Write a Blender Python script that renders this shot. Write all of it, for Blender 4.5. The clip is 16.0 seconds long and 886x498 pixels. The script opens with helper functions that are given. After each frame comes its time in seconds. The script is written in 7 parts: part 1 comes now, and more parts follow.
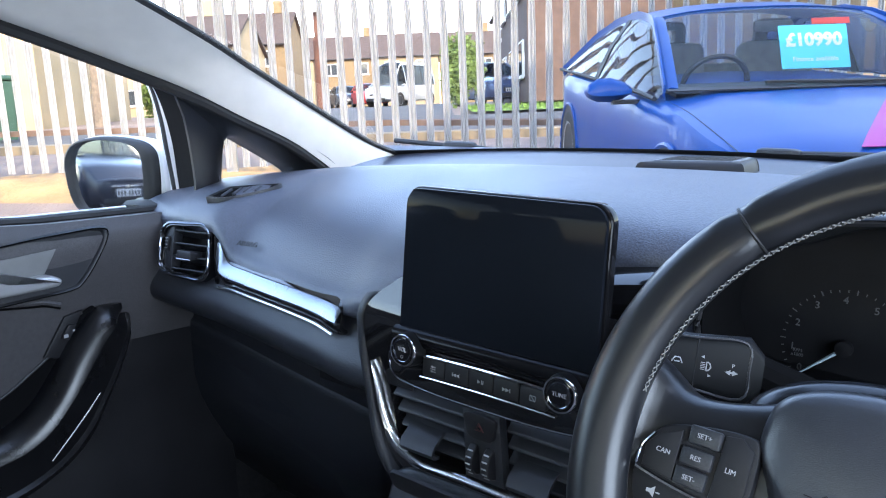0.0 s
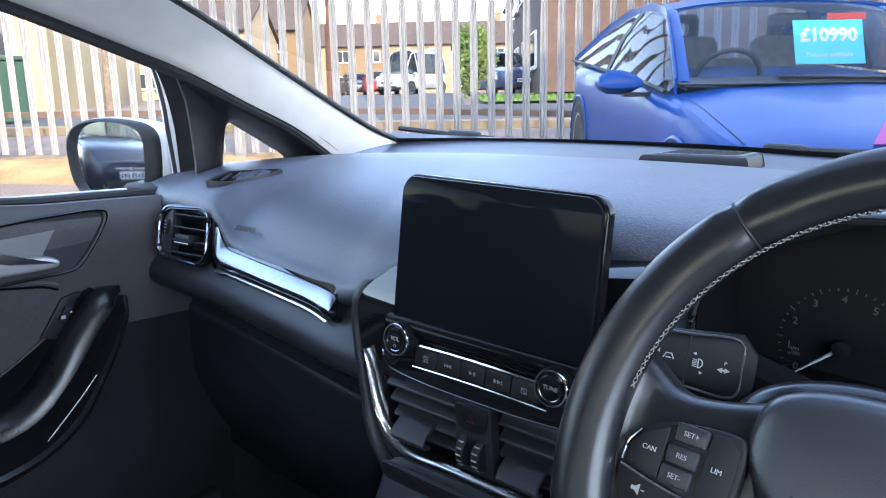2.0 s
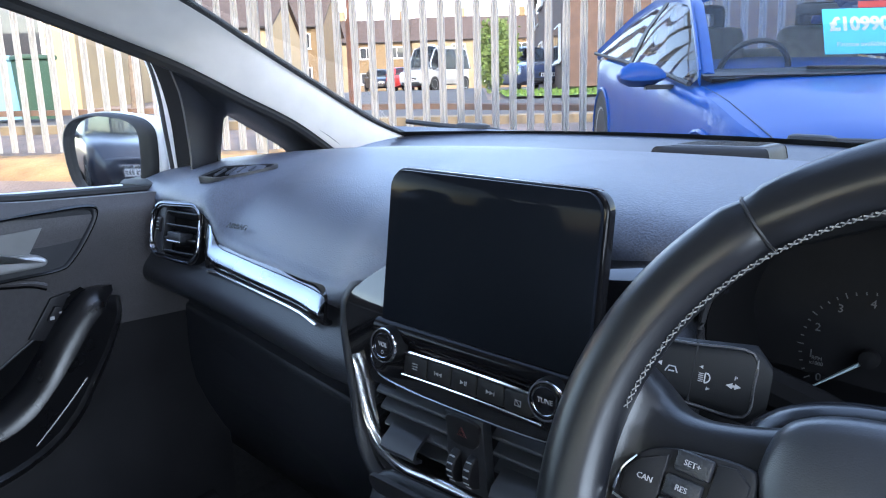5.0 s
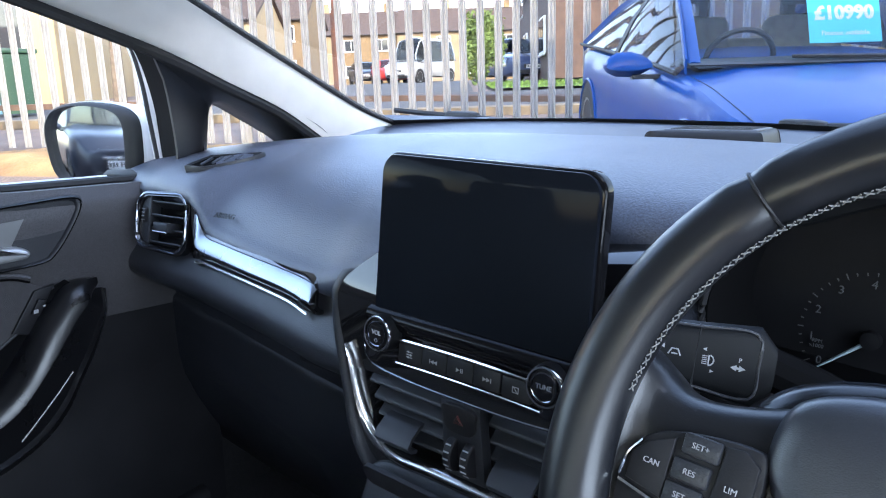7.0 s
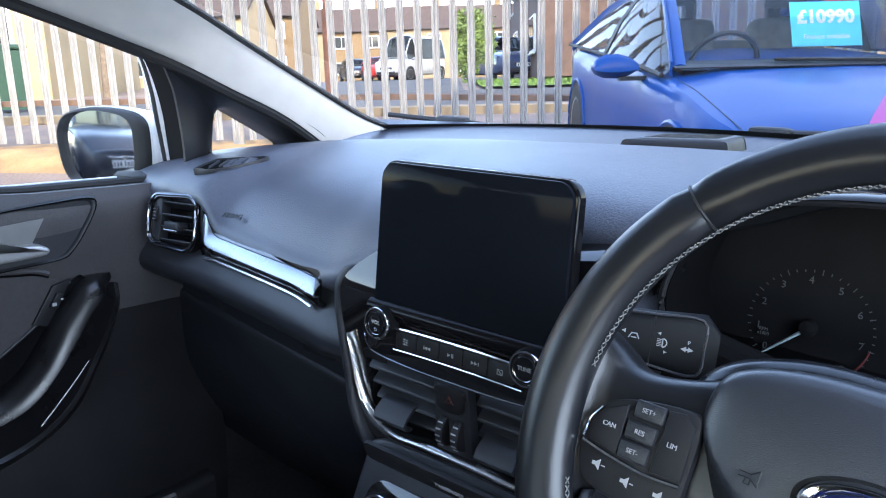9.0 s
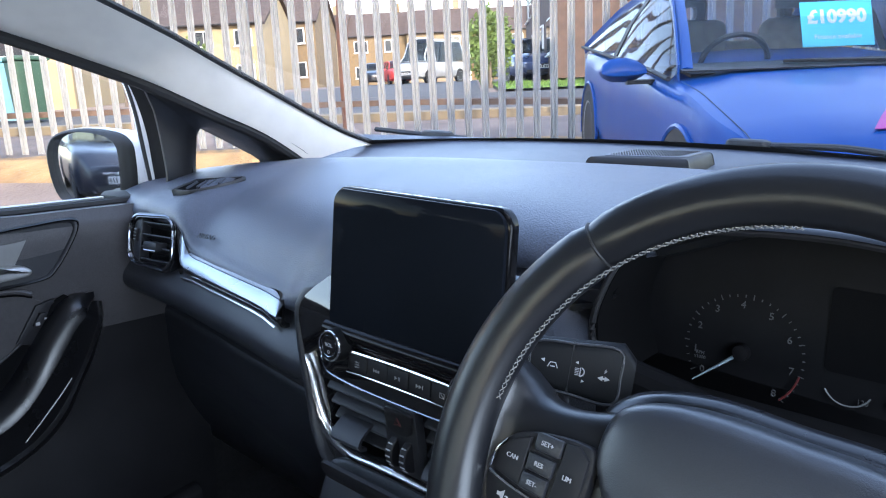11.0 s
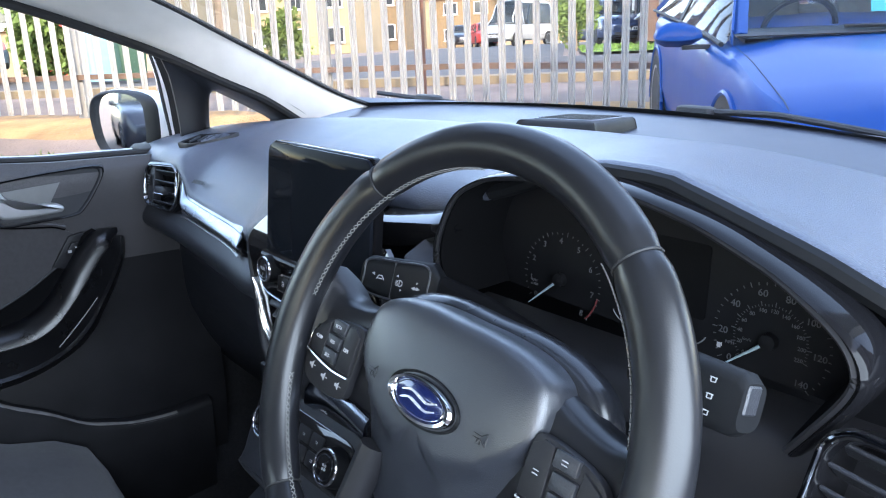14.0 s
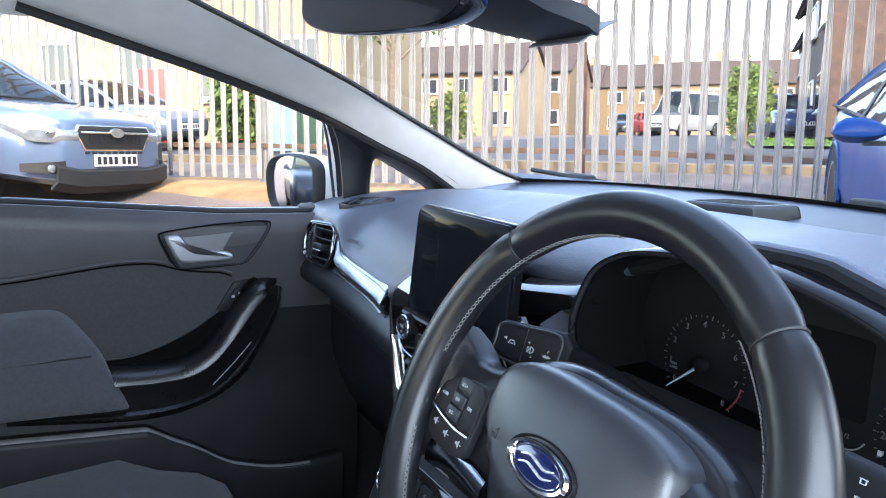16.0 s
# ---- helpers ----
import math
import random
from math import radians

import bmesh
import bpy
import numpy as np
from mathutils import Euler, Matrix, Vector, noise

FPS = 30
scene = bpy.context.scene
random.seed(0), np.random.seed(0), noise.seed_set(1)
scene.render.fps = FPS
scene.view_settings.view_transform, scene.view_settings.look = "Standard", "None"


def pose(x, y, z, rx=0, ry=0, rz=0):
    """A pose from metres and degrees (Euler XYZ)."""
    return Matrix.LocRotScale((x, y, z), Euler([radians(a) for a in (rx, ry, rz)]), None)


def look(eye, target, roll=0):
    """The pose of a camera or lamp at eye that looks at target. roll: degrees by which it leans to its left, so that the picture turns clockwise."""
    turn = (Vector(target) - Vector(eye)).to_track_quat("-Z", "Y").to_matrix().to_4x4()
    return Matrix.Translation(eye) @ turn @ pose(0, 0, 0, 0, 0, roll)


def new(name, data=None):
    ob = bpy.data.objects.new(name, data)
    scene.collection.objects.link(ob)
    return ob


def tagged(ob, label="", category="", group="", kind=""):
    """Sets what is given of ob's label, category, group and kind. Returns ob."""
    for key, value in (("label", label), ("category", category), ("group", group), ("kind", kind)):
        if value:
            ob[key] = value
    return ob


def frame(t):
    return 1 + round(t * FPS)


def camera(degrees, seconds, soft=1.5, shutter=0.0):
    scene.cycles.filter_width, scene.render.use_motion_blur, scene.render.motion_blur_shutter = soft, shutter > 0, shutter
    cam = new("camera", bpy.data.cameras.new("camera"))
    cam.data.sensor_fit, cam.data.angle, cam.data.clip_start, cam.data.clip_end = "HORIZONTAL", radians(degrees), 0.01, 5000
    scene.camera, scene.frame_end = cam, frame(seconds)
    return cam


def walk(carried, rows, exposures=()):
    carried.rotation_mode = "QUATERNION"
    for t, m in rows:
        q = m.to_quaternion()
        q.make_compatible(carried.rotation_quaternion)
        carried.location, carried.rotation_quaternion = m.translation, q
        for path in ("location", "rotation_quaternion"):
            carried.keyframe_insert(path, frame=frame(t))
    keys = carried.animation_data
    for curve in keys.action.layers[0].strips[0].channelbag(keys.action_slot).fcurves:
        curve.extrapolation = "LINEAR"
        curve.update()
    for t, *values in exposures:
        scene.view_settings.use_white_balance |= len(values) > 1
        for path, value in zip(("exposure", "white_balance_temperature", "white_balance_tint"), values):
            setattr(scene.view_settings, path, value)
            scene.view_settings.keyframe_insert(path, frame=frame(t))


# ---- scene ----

# ---- camera ----
cam = camera(61.94, 16.0, soft=1.1)
PATH = [
 (0, pose(0.3409, -0.4934, 1.0890, 80.030, 2.429, 39.040)),
 (0.5, pose(0.3452, -0.4917, 1.0887, 80.053, 2.253, 39.102)),
 (1, pose(0.3454, -0.4872, 1.0886, 79.811, 2.101, 39.171)),
 (1.5, pose(0.3456, -0.4854, 1.0884, 79.557, 1.746, 39.392)),
 (2, pose(0.3453, -0.4808, 1.0871, 79.255, 1.314, 39.886)),
 (2.5, pose(0.3402, -0.4604, 1.0783, 78.947, 1.008, 40.683)),
 (3, pose(0.3427, -0.4227, 1.0852, 78.787, 0.846, 41.806)),
 (3.2, pose(0.3440, -0.4138, 1.0805, 79.138, 0.432, 42.017)),
 (5.3, pose(0.3333, -0.4284, 1.0803, 78.977, 1.940, 41.549)),
 (5.5, pose(0.3318, -0.4272, 1.0828, 78.985, 1.881, 41.305)),
 (6, pose(0.3320, -0.4217, 1.0768, 78.796, 2.005, 41.071)),
 (6.5, pose(0.3287, -0.4239, 1.0746, 78.537, 2.066, 40.840)),
 (7, pose(0.3253, -0.4242, 1.0728, 78.388, 2.076, 40.600)),
 (7.5, pose(0.3243, -0.4226, 1.0723, 78.288, 2.077, 40.410)),
 (8, pose(0.3286, -0.4251, 1.0740, 78.230, 2.064, 40.255)),
 (8.5, pose(0.3401, -0.4440, 1.0792, 78.182, 1.965, 40.053)),
 (9, pose(0.3672, -0.4763, 1.0876, 78.154, 1.772, 39.866)),
 (9.5, pose(0.3953, -0.4865, 1.0977, 78.321, 1.570, 39.798)),
 (9.7, pose(0.4021, -0.4877, 1.0981, 78.230, 1.596, 39.848)),
 (11.8, pose(0.4270, -0.4160, 1.1139, 78.062, 3.045, 42.430)),
 (12, pose(0.4299, -0.4343, 1.1148, 77.687, 3.015, 42.570)),
 (12.5, pose(0.4701, -0.4859, 1.1109, 76.748, 2.755, 43.582)),
 (13, pose(0.5401, -0.4922, 1.1259, 76.168, 2.509, 45.089)),
 (13.5, pose(0.6236, -0.4625, 1.1267, 75.862, 2.461, 46.607)),
 (14, pose(0.6582, -0.4114, 1.1062, 75.937, 2.362, 48.196)),
 (14.5, pose(0.6763, -0.4006, 1.1130, 76.923, 2.049, 50.178)),
 (15, pose(0.6511, -0.4112, 1.1137, 78.726, 1.418, 51.808)),
 (15.5, pose(0.6557, -0.4204, 1.1027, 80.703, 0.494, 54.198)),
 (16, pose(0.6696, -0.4081, 1.0939, 82.353, -0.386, 60.379)),
]
LIGHTNESS = [(0.0, 3.17), (1.5, 3.09), (3.0, 3.02), (5.3, 3.06), (8.0, 3.06), (9.5, 3.02), (12.0, 2.92), (13.0, 3.02), (14.0, 3.17), (15.0, 3.12), (16.0, 3.02)]
walk(cam, PATH, [(t, e, 6950 if t < 12.5 else 7200, 17) for t, e in LIGHTNESS])
MIRROR_YAW, MIRROR_LEAN = 20.0, 0.0

# ---- world, sun, exposure ----
world = bpy.data.worlds.new("world")
scene.world = world
world.use_nodes = True
wn = world.node_tree.nodes
sky = wn.new("ShaderNodeTexSky")
sky.sky_type, sky.sun_disc = "NISHITA", False
SUN_EL, SUN_AZ = radians(30), radians(120)      # azimuth clockwise from +y
sky.sun_elevation, sky.sun_rotation = SUN_EL, SUN_AZ
sky.dust_density = 1.0
wn["Background"].inputs["Strength"].default_value = 0.22
world.node_tree.links.new(sky.outputs[0], wn["Background"].inputs["Color"])
sun = new("sun", bpy.data.lights.new("sun", "SUN"))
sun.data.energy, sun.data.angle, sun.data.color = 0.85, radians(0.5), (1.0, 0.90, 0.74)
sun_dir = Vector((math.sin(SUN_AZ) * math.cos(SUN_EL), math.cos(SUN_AZ) * math.cos(SUN_EL), math.sin(SUN_EL)))
sun.matrix_basis = look(sun_dir * 50, (0, 0, 0))
# daylight through the open driver's door, behind the camera
for nm, eye, target, w, h, e in (("door_daylight", (0.92, -0.34, 1.13), (-0.30, -0.06, 0.90), 0.9, 0.6, 3.8),):
    lamp = new(nm, bpy.data.lights.new(nm, "AREA"))
    lamp.data.shape, lamp.data.size, lamp.data.size_y, lamp.data.energy, lamp.data.color = "RECTANGLE", w, h, e, (0.58, 0.78, 1.0)
    lamp.matrix_basis = look(eye, target)

# ---- materials ----


def material(name, base, rough=0.5, metal=0.0, vary=0.25, scale=30.0, bump=0.0, bump_scale=900.0, coat=0.0, spec=0.5, sheen=0.0, grain=0.0):
    """A surface with stains at one scale and grain with fine relief at another."""
    m = bpy.data.materials.new(name)
    m.use_nodes = True
    nt = m.node_tree
    b = nt.nodes["Principled BSDF"]
    b.inputs["Roughness"].default_value, b.inputs["Metallic"].default_value = rough, metal
    b.inputs["Coat Weight"].default_value, b.inputs["Coat Roughness"].default_value = coat, 0.03
    b.inputs["Specular IOR Level"].default_value = spec
    b.inputs["Sheen Weight"].default_value = sheen
    co = nt.nodes.new("ShaderNodeTexCoord")
    n1 = nt.nodes.new("ShaderNodeTexNoise")
    n1.inputs["Scale"].default_value, n1.inputs["Detail"].default_value = scale, 6
    nt.links.new(co.outputs["Object"], n1.inputs["Vector"])
    ramp = nt.nodes.new("ShaderNodeMapRange")
    ramp.inputs["From Min"].default_value, ramp.inputs["From Max"].default_value = 0.3, 0.7
    ramp.inputs["To Min"].default_value, ramp.inputs["To Max"].default_value = 1 - vary, 1 + vary
    nt.links.new(n1.outputs["Fac"], ramp.inputs["Value"])
    mul = nt.nodes.new("ShaderNodeVectorMath")
    mul.operation = "SCALE"
    mul.inputs[0].default_value = base
    nt.links.new(ramp.outputs[0], mul.inputs["Scale"])
    nt.links.new(mul.outputs[0], b.inputs["Base Color"])
    rr = nt.nodes.new("ShaderNodeMapRange")
    rr.inputs["To Min"].default_value, rr.inputs["To Max"].default_value = max(rough - 0.06, 0.01), min(rough + 0.08, 1)
    nt.links.new(n1.outputs["Fac"], rr.inputs["Value"])
    nt.links.new(rr.outputs[0], b.inputs["Roughness"])
    if bump:
        n2 = nt.nodes.new("ShaderNodeTexNoise")
        n2.inputs["Scale"].default_value, n2.inputs["Detail"].default_value = bump_scale, 2
        nt.links.new(co.outputs["Object"], n2.inputs["Vector"])
        bp = nt.nodes.new("ShaderNodeBump")
        bp.inputs["Strength"].default_value, bp.inputs["Distance"].default_value = bump, 0.4 / bump_scale
        nt.links.new(n2.outputs["Fac"], bp.inputs["Height"])
        if grain:
            gr = nt.nodes.new("ShaderNodeMapRange")
            gr.inputs["From Min"].default_value, gr.inputs["From Max"].default_value = 0.32, 0.68
            gr.inputs["To Min"].default_value, gr.inputs["To Max"].default_value = 1 - grain, 1 + grain
            both = nt.nodes.new("ShaderNodeMath")
            both.operation = "MULTIPLY"
            nt.links.new(n2.outputs["Fac"], gr.inputs["Value"])
            nt.links.new(gr.outputs[0], both.inputs[0])
            nt.links.new(ramp.outputs[0], both.inputs[1])
            nt.links.new(both.outputs[0], mul.inputs["Scale"])
        nt.links.new(bp.outputs[0], b.inputs["Normal"])
    return m


def glass(name, tint=(0.93, 0.96, 0.95), gloss=1.0, wave=0.0):
    """A thin pane: clear, with a mirror-like gloss that grows at grazing angles."""
    m = bpy.data.materials.new(name)
    m.use_nodes = True
    nt = m.node_tree
    nt.nodes.remove(nt.nodes["Principled BSDF"])
    clear, shine, mix, fr = (nt.nodes.new("ShaderNode" + k) for k in ("BsdfTransparent", "BsdfGlossy", "MixShader", "Fresnel"))
    clear.inputs["Color"].default_value = (*tint, 1)
    shine.inputs["Roughness"].default_value = 0.01
    fr.inputs["IOR"].default_value = 1.45
    f = nt.nodes.new("ShaderNodeMath")
    f.operation = "MULTIPLY"
    f.inputs[1].default_value = gloss
    nt.links.new(fr.outputs[0], f.inputs[0])
    nt.links.new(f.outputs[0], mix.inputs[0])
    nt.links.new(clear.outputs[0], mix.inputs[1])
    nt.links.new(shine.outputs[0], mix.inputs[2])
    nt.links.new(mix.outputs[0], nt.nodes["Material Output"].inputs[0])
    return m


M_PAD = material("soft_touch_dash", (0.054, 0.064, 0.091), 0.4, vary=0.10, scale=9, bump=1.0, bump_scale=620, grain=0.30, spec=0.8)
M_PLASTIC = material("grained_black_plastic", (0.020, 0.0215, 0.026), 0.4, vary=0.12, scale=14, bump=0.6, bump_scale=900, grain=0.3)
M_GRAIN = material("leather_grain_plastic", (0.022, 0.024, 0.030), 0.42, vary=0.10, scale=14, bump=0.9, bump_scale=620)
M_SLAT = material("vent_slat_plastic", (0.024, 0.026, 0.031), 0.36, vary=0.06, scale=20)
M_DIM = material("dimming_mirror", (0.20, 0.21, 0.24), 0.01, 1.0, vary=0.0, scale=5)
M_COVER = material("airbag_cover_grain", (0.020, 0.0225, 0.029), 0.33, vary=0.08, scale=10, bump=0.6, bump_scale=1500, grain=0.12, spec=0.85)
M_HUBSHELL = material("satin_dark_shell", (0.012, 0.013, 0.016), 0.25, vary=0.06, scale=16)
M_STALK = material("matt_black_stalk", (0.0035, 0.004, 0.005), 0.6, vary=0.1, scale=20, bump=0.2, bump_scale=1200, spec=0.22)
M_FACE = material("lower_dash_grain", (0.021, 0.0235, 0.030), 0.38, vary=0.12, scale=14, bump=0.7, bump_scale=800, grain=0.3)
# near-black for linings and seams, and for shade painted into hollows
M_VOID = material("matt_black_lining_and_shade", (0.004, 0.004, 0.0045), 0.85, vary=0.1, scale=20, spec=0.05)
M_SHELF = material("matt_dash_shelf", (0.036, 0.042, 0.060), 0.42, vary=0.1, scale=12, bump=0.7, bump_scale=800, grain=0.35)
M_DARK = material("dark_trim_plastic", (0.012, 0.012, 0.014), 0.5, vary=0.15, scale=20, bump=0.25, bump_scale=1200, spec=0.28)
M_GLOSS = material("piano_black", (0.006, 0.006, 0.007), 0.06, vary=0.1, scale=12, coat=1.0)
M_HOOD = material("dark_gloss_hood", (0.006, 0.006, 0.007), 0.07, vary=0.1, scale=12, spec=0.15, coat=0.0)
M_SCREEN = material("screen_glass", (0.0075, 0.0092, 0.013), 0.06, vary=0.1, scale=8, spec=0.03)
M_CHROME = material("satin_chrome", (0.62, 0.63, 0.64), 0.22, 1.0, vary=0.05, scale=15)
M_BRIGHT = material("bright_chrome", (0.75, 0.75, 0.76), 0.08, 1.0, vary=0.03, scale=15)
M_SILVER = material("silver_paint_trim", (0.31, 0.345, 0.40), 0.27, 0.9, vary=0.05, scale=12)
M_DARKCHROME = material("dark_chrome", (0.20, 0.22, 0.26), 0.14, 1.0, vary=0.05, scale=15)
M_LEATHER = material("black_leather", (0.0095, 0.0100, 0.0120), 0.3, vary=0.06, scale=18, bump=0.16, bump_scale=1100, spec=0.42)
M_SEAM = material("pale_seam_thread", (0.50, 0.50, 0.51), 0.8, vary=0.2, scale=300)
M_STITCH = material("grey_thread", (0.16, 0.157, 0.153), 0.8, vary=0.2, scale=300)
M_FABRIC = material("charcoal_woven_fabric", (0.046, 0.043, 0.044), 0.95, vary=0.12, scale=160, bump=1.0, bump_scale=900, sheen=0.2)
M_HEAD = material("grey_headliner_cloth", (0.36, 0.36, 0.355), 0.9, vary=0.06, scale=25, bump=0.4, bump_scale=900)
M_TRIM = material("door_trim_grain", (0.060, 0.057, 0.060), 0.45, vary=0.12, scale=14, bump=0.7, bump_scale=800, grain=0.35)
M_SEATCLOTH = material("charcoal_seat_cloth", (0.060, 0.060, 0.066), 0.9, vary=0.12, scale=140, bump=1.0, bump_scale=700, sheen=0.2)
M_LINER = material("light_grey_pillar_trim", (0.74, 0.71, 0.665), 0.8, vary=0.05, scale=25, bump=0.3, bump_scale=1000)
M_RUBBER = material("black_rubber_seal", (0.012, 0.012, 0.013), 0.6, vary=0.1, scale=30)
M_MARK = material("white_print", (0.33, 0.33, 0.34), 0.6, vary=0.05, scale=50)
M_GREY = material("grey_print", (0.16, 0.165, 0.17), 0.6, vary=0.05, scale=50)
M_NUM = material("faint_grey_numerals", (0.062, 0.065, 0.070), 0.6, vary=0.05, scale=50)
M_RED = material("dull_red_print", (0.13, 0.016, 0.016), 0.6, vary=0.05, scale=50)
M_FRAMEWHITE = material("silver_lacquer", (0.70, 0.71, 0.73), 0.25, 0.6, vary=0.03, scale=40)
M_PULL = material("satin_silver_paint", (0.50, 0.50, 0.505), 0.32, 0.55, vary=0.04, scale=30)
M_GREYPLATE = material("dull_grey_plate", (0.17, 0.17, 0.165), 0.6, vary=0.08, scale=40)
M_WORN = material("worn_grey_plastic", (0.17, 0.165, 0.16), 0.55, vary=0.25, scale=60, bump=0.3)
M_RAILBLACK = material("satin_black_rail", (0.006, 0.006, 0.007), 0.28, vary=0.1, scale=30, bump=0.15, bump_scale=1400)
M_NAVY = material("navy_enamel", (0.005, 0.011, 0.058), 0.12, vary=0.1, scale=20, coat=1.0)
M_CARPET = material("black_carpet", (0.016, 0.016, 0.018), 1.0, vary=0.3, scale=120, bump=1.0, bump_scale=500)
M_DIAL = material("matt_black_dial", (0.007, 0.007, 0.008), 0.6, vary=0.15, scale=40, bump=0.1, spec=0.1)
M_NEEDLE = material("pale_blue_needle", (0.36, 0.46, 0.51), 0.45, vary=0.03, scale=50)
M_WHITEPAINT = material("white_car_paint", (0.78, 0.79, 0.80), 0.25, vary=0.03, scale=8, coat=1.0)
M_WS = glass("windscreen_glass", tint=(0.84, 0.87, 0.86), gloss=0.08)
M_PANE = glass("window_glass", tint=(0.90, 0.93, 0.90), gloss=0.25)
M_MIRROR = material("mirror_silver", (0.86, 0.88, 0.90), 0.005, 1.0, vary=0.0, scale=5)

# ---- modelling helpers ----
# The car leans with the sloping yard: its own axes turn into the world's by CAR.
PIVOT = Vector((0, 0, 1.03))
CAR = Matrix.Translation(PIVOT) @ Matrix.Rotation(radians(2.9), 4, "Y") @ Matrix.Translation(-PIVOT)
BASE = {}


def drawn_in(k, c=(0.45, -0.45, 1.10)):
    """The car's frame, drawn in by a factor towards a point."""
    return CAR @ Matrix.Translation(c) @ Matrix.Scale(k, 4) @ Matrix.Translation([-v for v in c])




def thing(name, base, label, category, group="", kind="", m=None):
    """An empty at the thing's base; its parts are then given in the frame of m."""
    ob = new(name)
    ob.empty_display_size = 0.05
    ob.matrix_basis = (CAR if m is None else m) @ Matrix.Translation(base)
    BASE[ob.name] = Vector(base)
    return tagged(ob, label, category, group, kind)


def part(name, bm, mat, parent, label="", sharp=35, at=None):
    """A bmesh as one mesh object under a thing or a part, in the thing's frame."""
    base = BASE[parent.name]
    bm.transform(Matrix.Translation(-base) @ (at or Matrix()))
    bmesh.ops.recalc_face_normals(bm, faces=bm.faces)
    me = bpy.data.meshes.new(name)
    bm.to_mesh(me)
    bm.free()
    me.polygons.foreach_set("use_smooth", [True] * len(me.polygons))
    me.set_sharp_from_angle(angle=radians(sharp))
    me.materials.append(mat)
    ob = new(name, me)
    ob.parent = parent
    BASE[ob.name] = base
    return tagged(ob, label)


def axes(o, ex, ey):
    """A frame from an origin and two directions."""
    ex = Vector(ex).normalized()
    ez = ex.cross(Vector(ey)).normalized()
    ey = ez.cross(ex)
    return Matrix(((ex.x, ey.x, ez.x, o[0]), (ex.y, ey.y, ez.y, o[1]), (ex.z, ey.z, ez.z, o[2]), (0, 0, 0, 1)))


def loft(rings, close=False, caps=False, thick=0.0):
    """A skin over rows of points."""
    bm = bmesh.new()
    vs = [[bm.verts.new(p) for p in r] for r in rings]
    n = len(rings[0])
    for a, b in zip(vs, vs[1:]):
        for i in range(n if close else n - 1):
            j = (i + 1) % n
            bm.faces.new((a[i], a[j], b[j], b[i]))
    if caps:
        bm.faces.new(vs[0][::-1])
        bm.faces.new(vs[-1])
    if thick:
        bmesh.ops.recalc_face_normals(bm, faces=bm.faces)
        bmesh.ops.solidify(bm, geom=bm.faces[:], thickness=thick)
    return bm


def box(center, size, bevel=0.002, seg=2, m=None):
    bm = bmesh.new()
    bmesh.ops.create_cube(bm, size=1, matrix=Matrix.Diagonal((*size, 1)))
    if bevel:
        bmesh.ops.bevel(bm, geom=bm.edges[:], offset=bevel, segments=seg, profile=0.5, affect="EDGES")
    bm.transform((m or Matrix()) @ Matrix.Translation(center))
    return bm


def join(*bms):
    me = bpy.data.meshes.new("tmp")
    out = bms[0]
    for b in bms[1:]:
        b.to_mesh(me)
        out.from_mesh(me)
        b.free()
    bpy.data.meshes.remove(me)
    return out


def prism(outline, depth, m=None, bevel=0.0, seg=2, both=False):
    """A flat outline pulled out along z by depth, with rounded front edges."""
    bm = bmesh.new()
    f = bm.faces.new([bm.verts.new((x, y, 0)) for x, y in outline])
    r = bmesh.ops.extrude_face_region(bm, geom=[f])
    top = [g for g in r["geom"] if isinstance(g, bmesh.types.BMVert)]
    bmesh.ops.translate(bm, verts=top, vec=(0, 0, depth))
    if bevel:
        es = [e for e in bm.edges if all(v in top for v in e.verts)]
        bmesh.ops.bevel(bm, geom=es, offset=bevel, segments=seg, profile=0.5, affect="EDGES")
    if m:
        bm.transform(m)
    return bm


def round_rect(w, h, r, n=5, cx=0.0, cy=0.0):
    pts = []
    for sx, sy, a0 in ((1, 1, 0), (-1, 1, 90), (-1, -1, 180), (1, -1, 270)):
        for i in range(n + 1):
            a = radians(a0 + 90 * i / n)
            pts.append((cx + sx * (w / 2 - r) + r * math.cos(a), cy + sy * (h / 2 - r) + r * math.sin(a)))
    return pts


def smooth_line(pts, per=6, close=False):
    """A Catmull-Rom line through points of any dimension."""
    P = [np.array(p, float) for p in pts]
    n = len(P)
    out = []
    for i in range(n if close else n - 1):
        a, b = P[i], P[(i + 1) % n]
        p0 = P[(i - 1) % n] if close or i > 0 else 2 * a - b
        p3 = P[(i + 2) % n] if close or i + 2 < n else 2 * b - a
        for k in range(per):
            t = k / per
            out.append(0.5 * (2 * a + (b - p0) * t + (2 * p0 - 5 * a + 4 * b - p3) * t * t + (3 * a - p0 - 3 * b + p3) * t ** 3))
    if not close:
        out.append(P[-1])
    return [tuple(map(float, p)) for p in out]


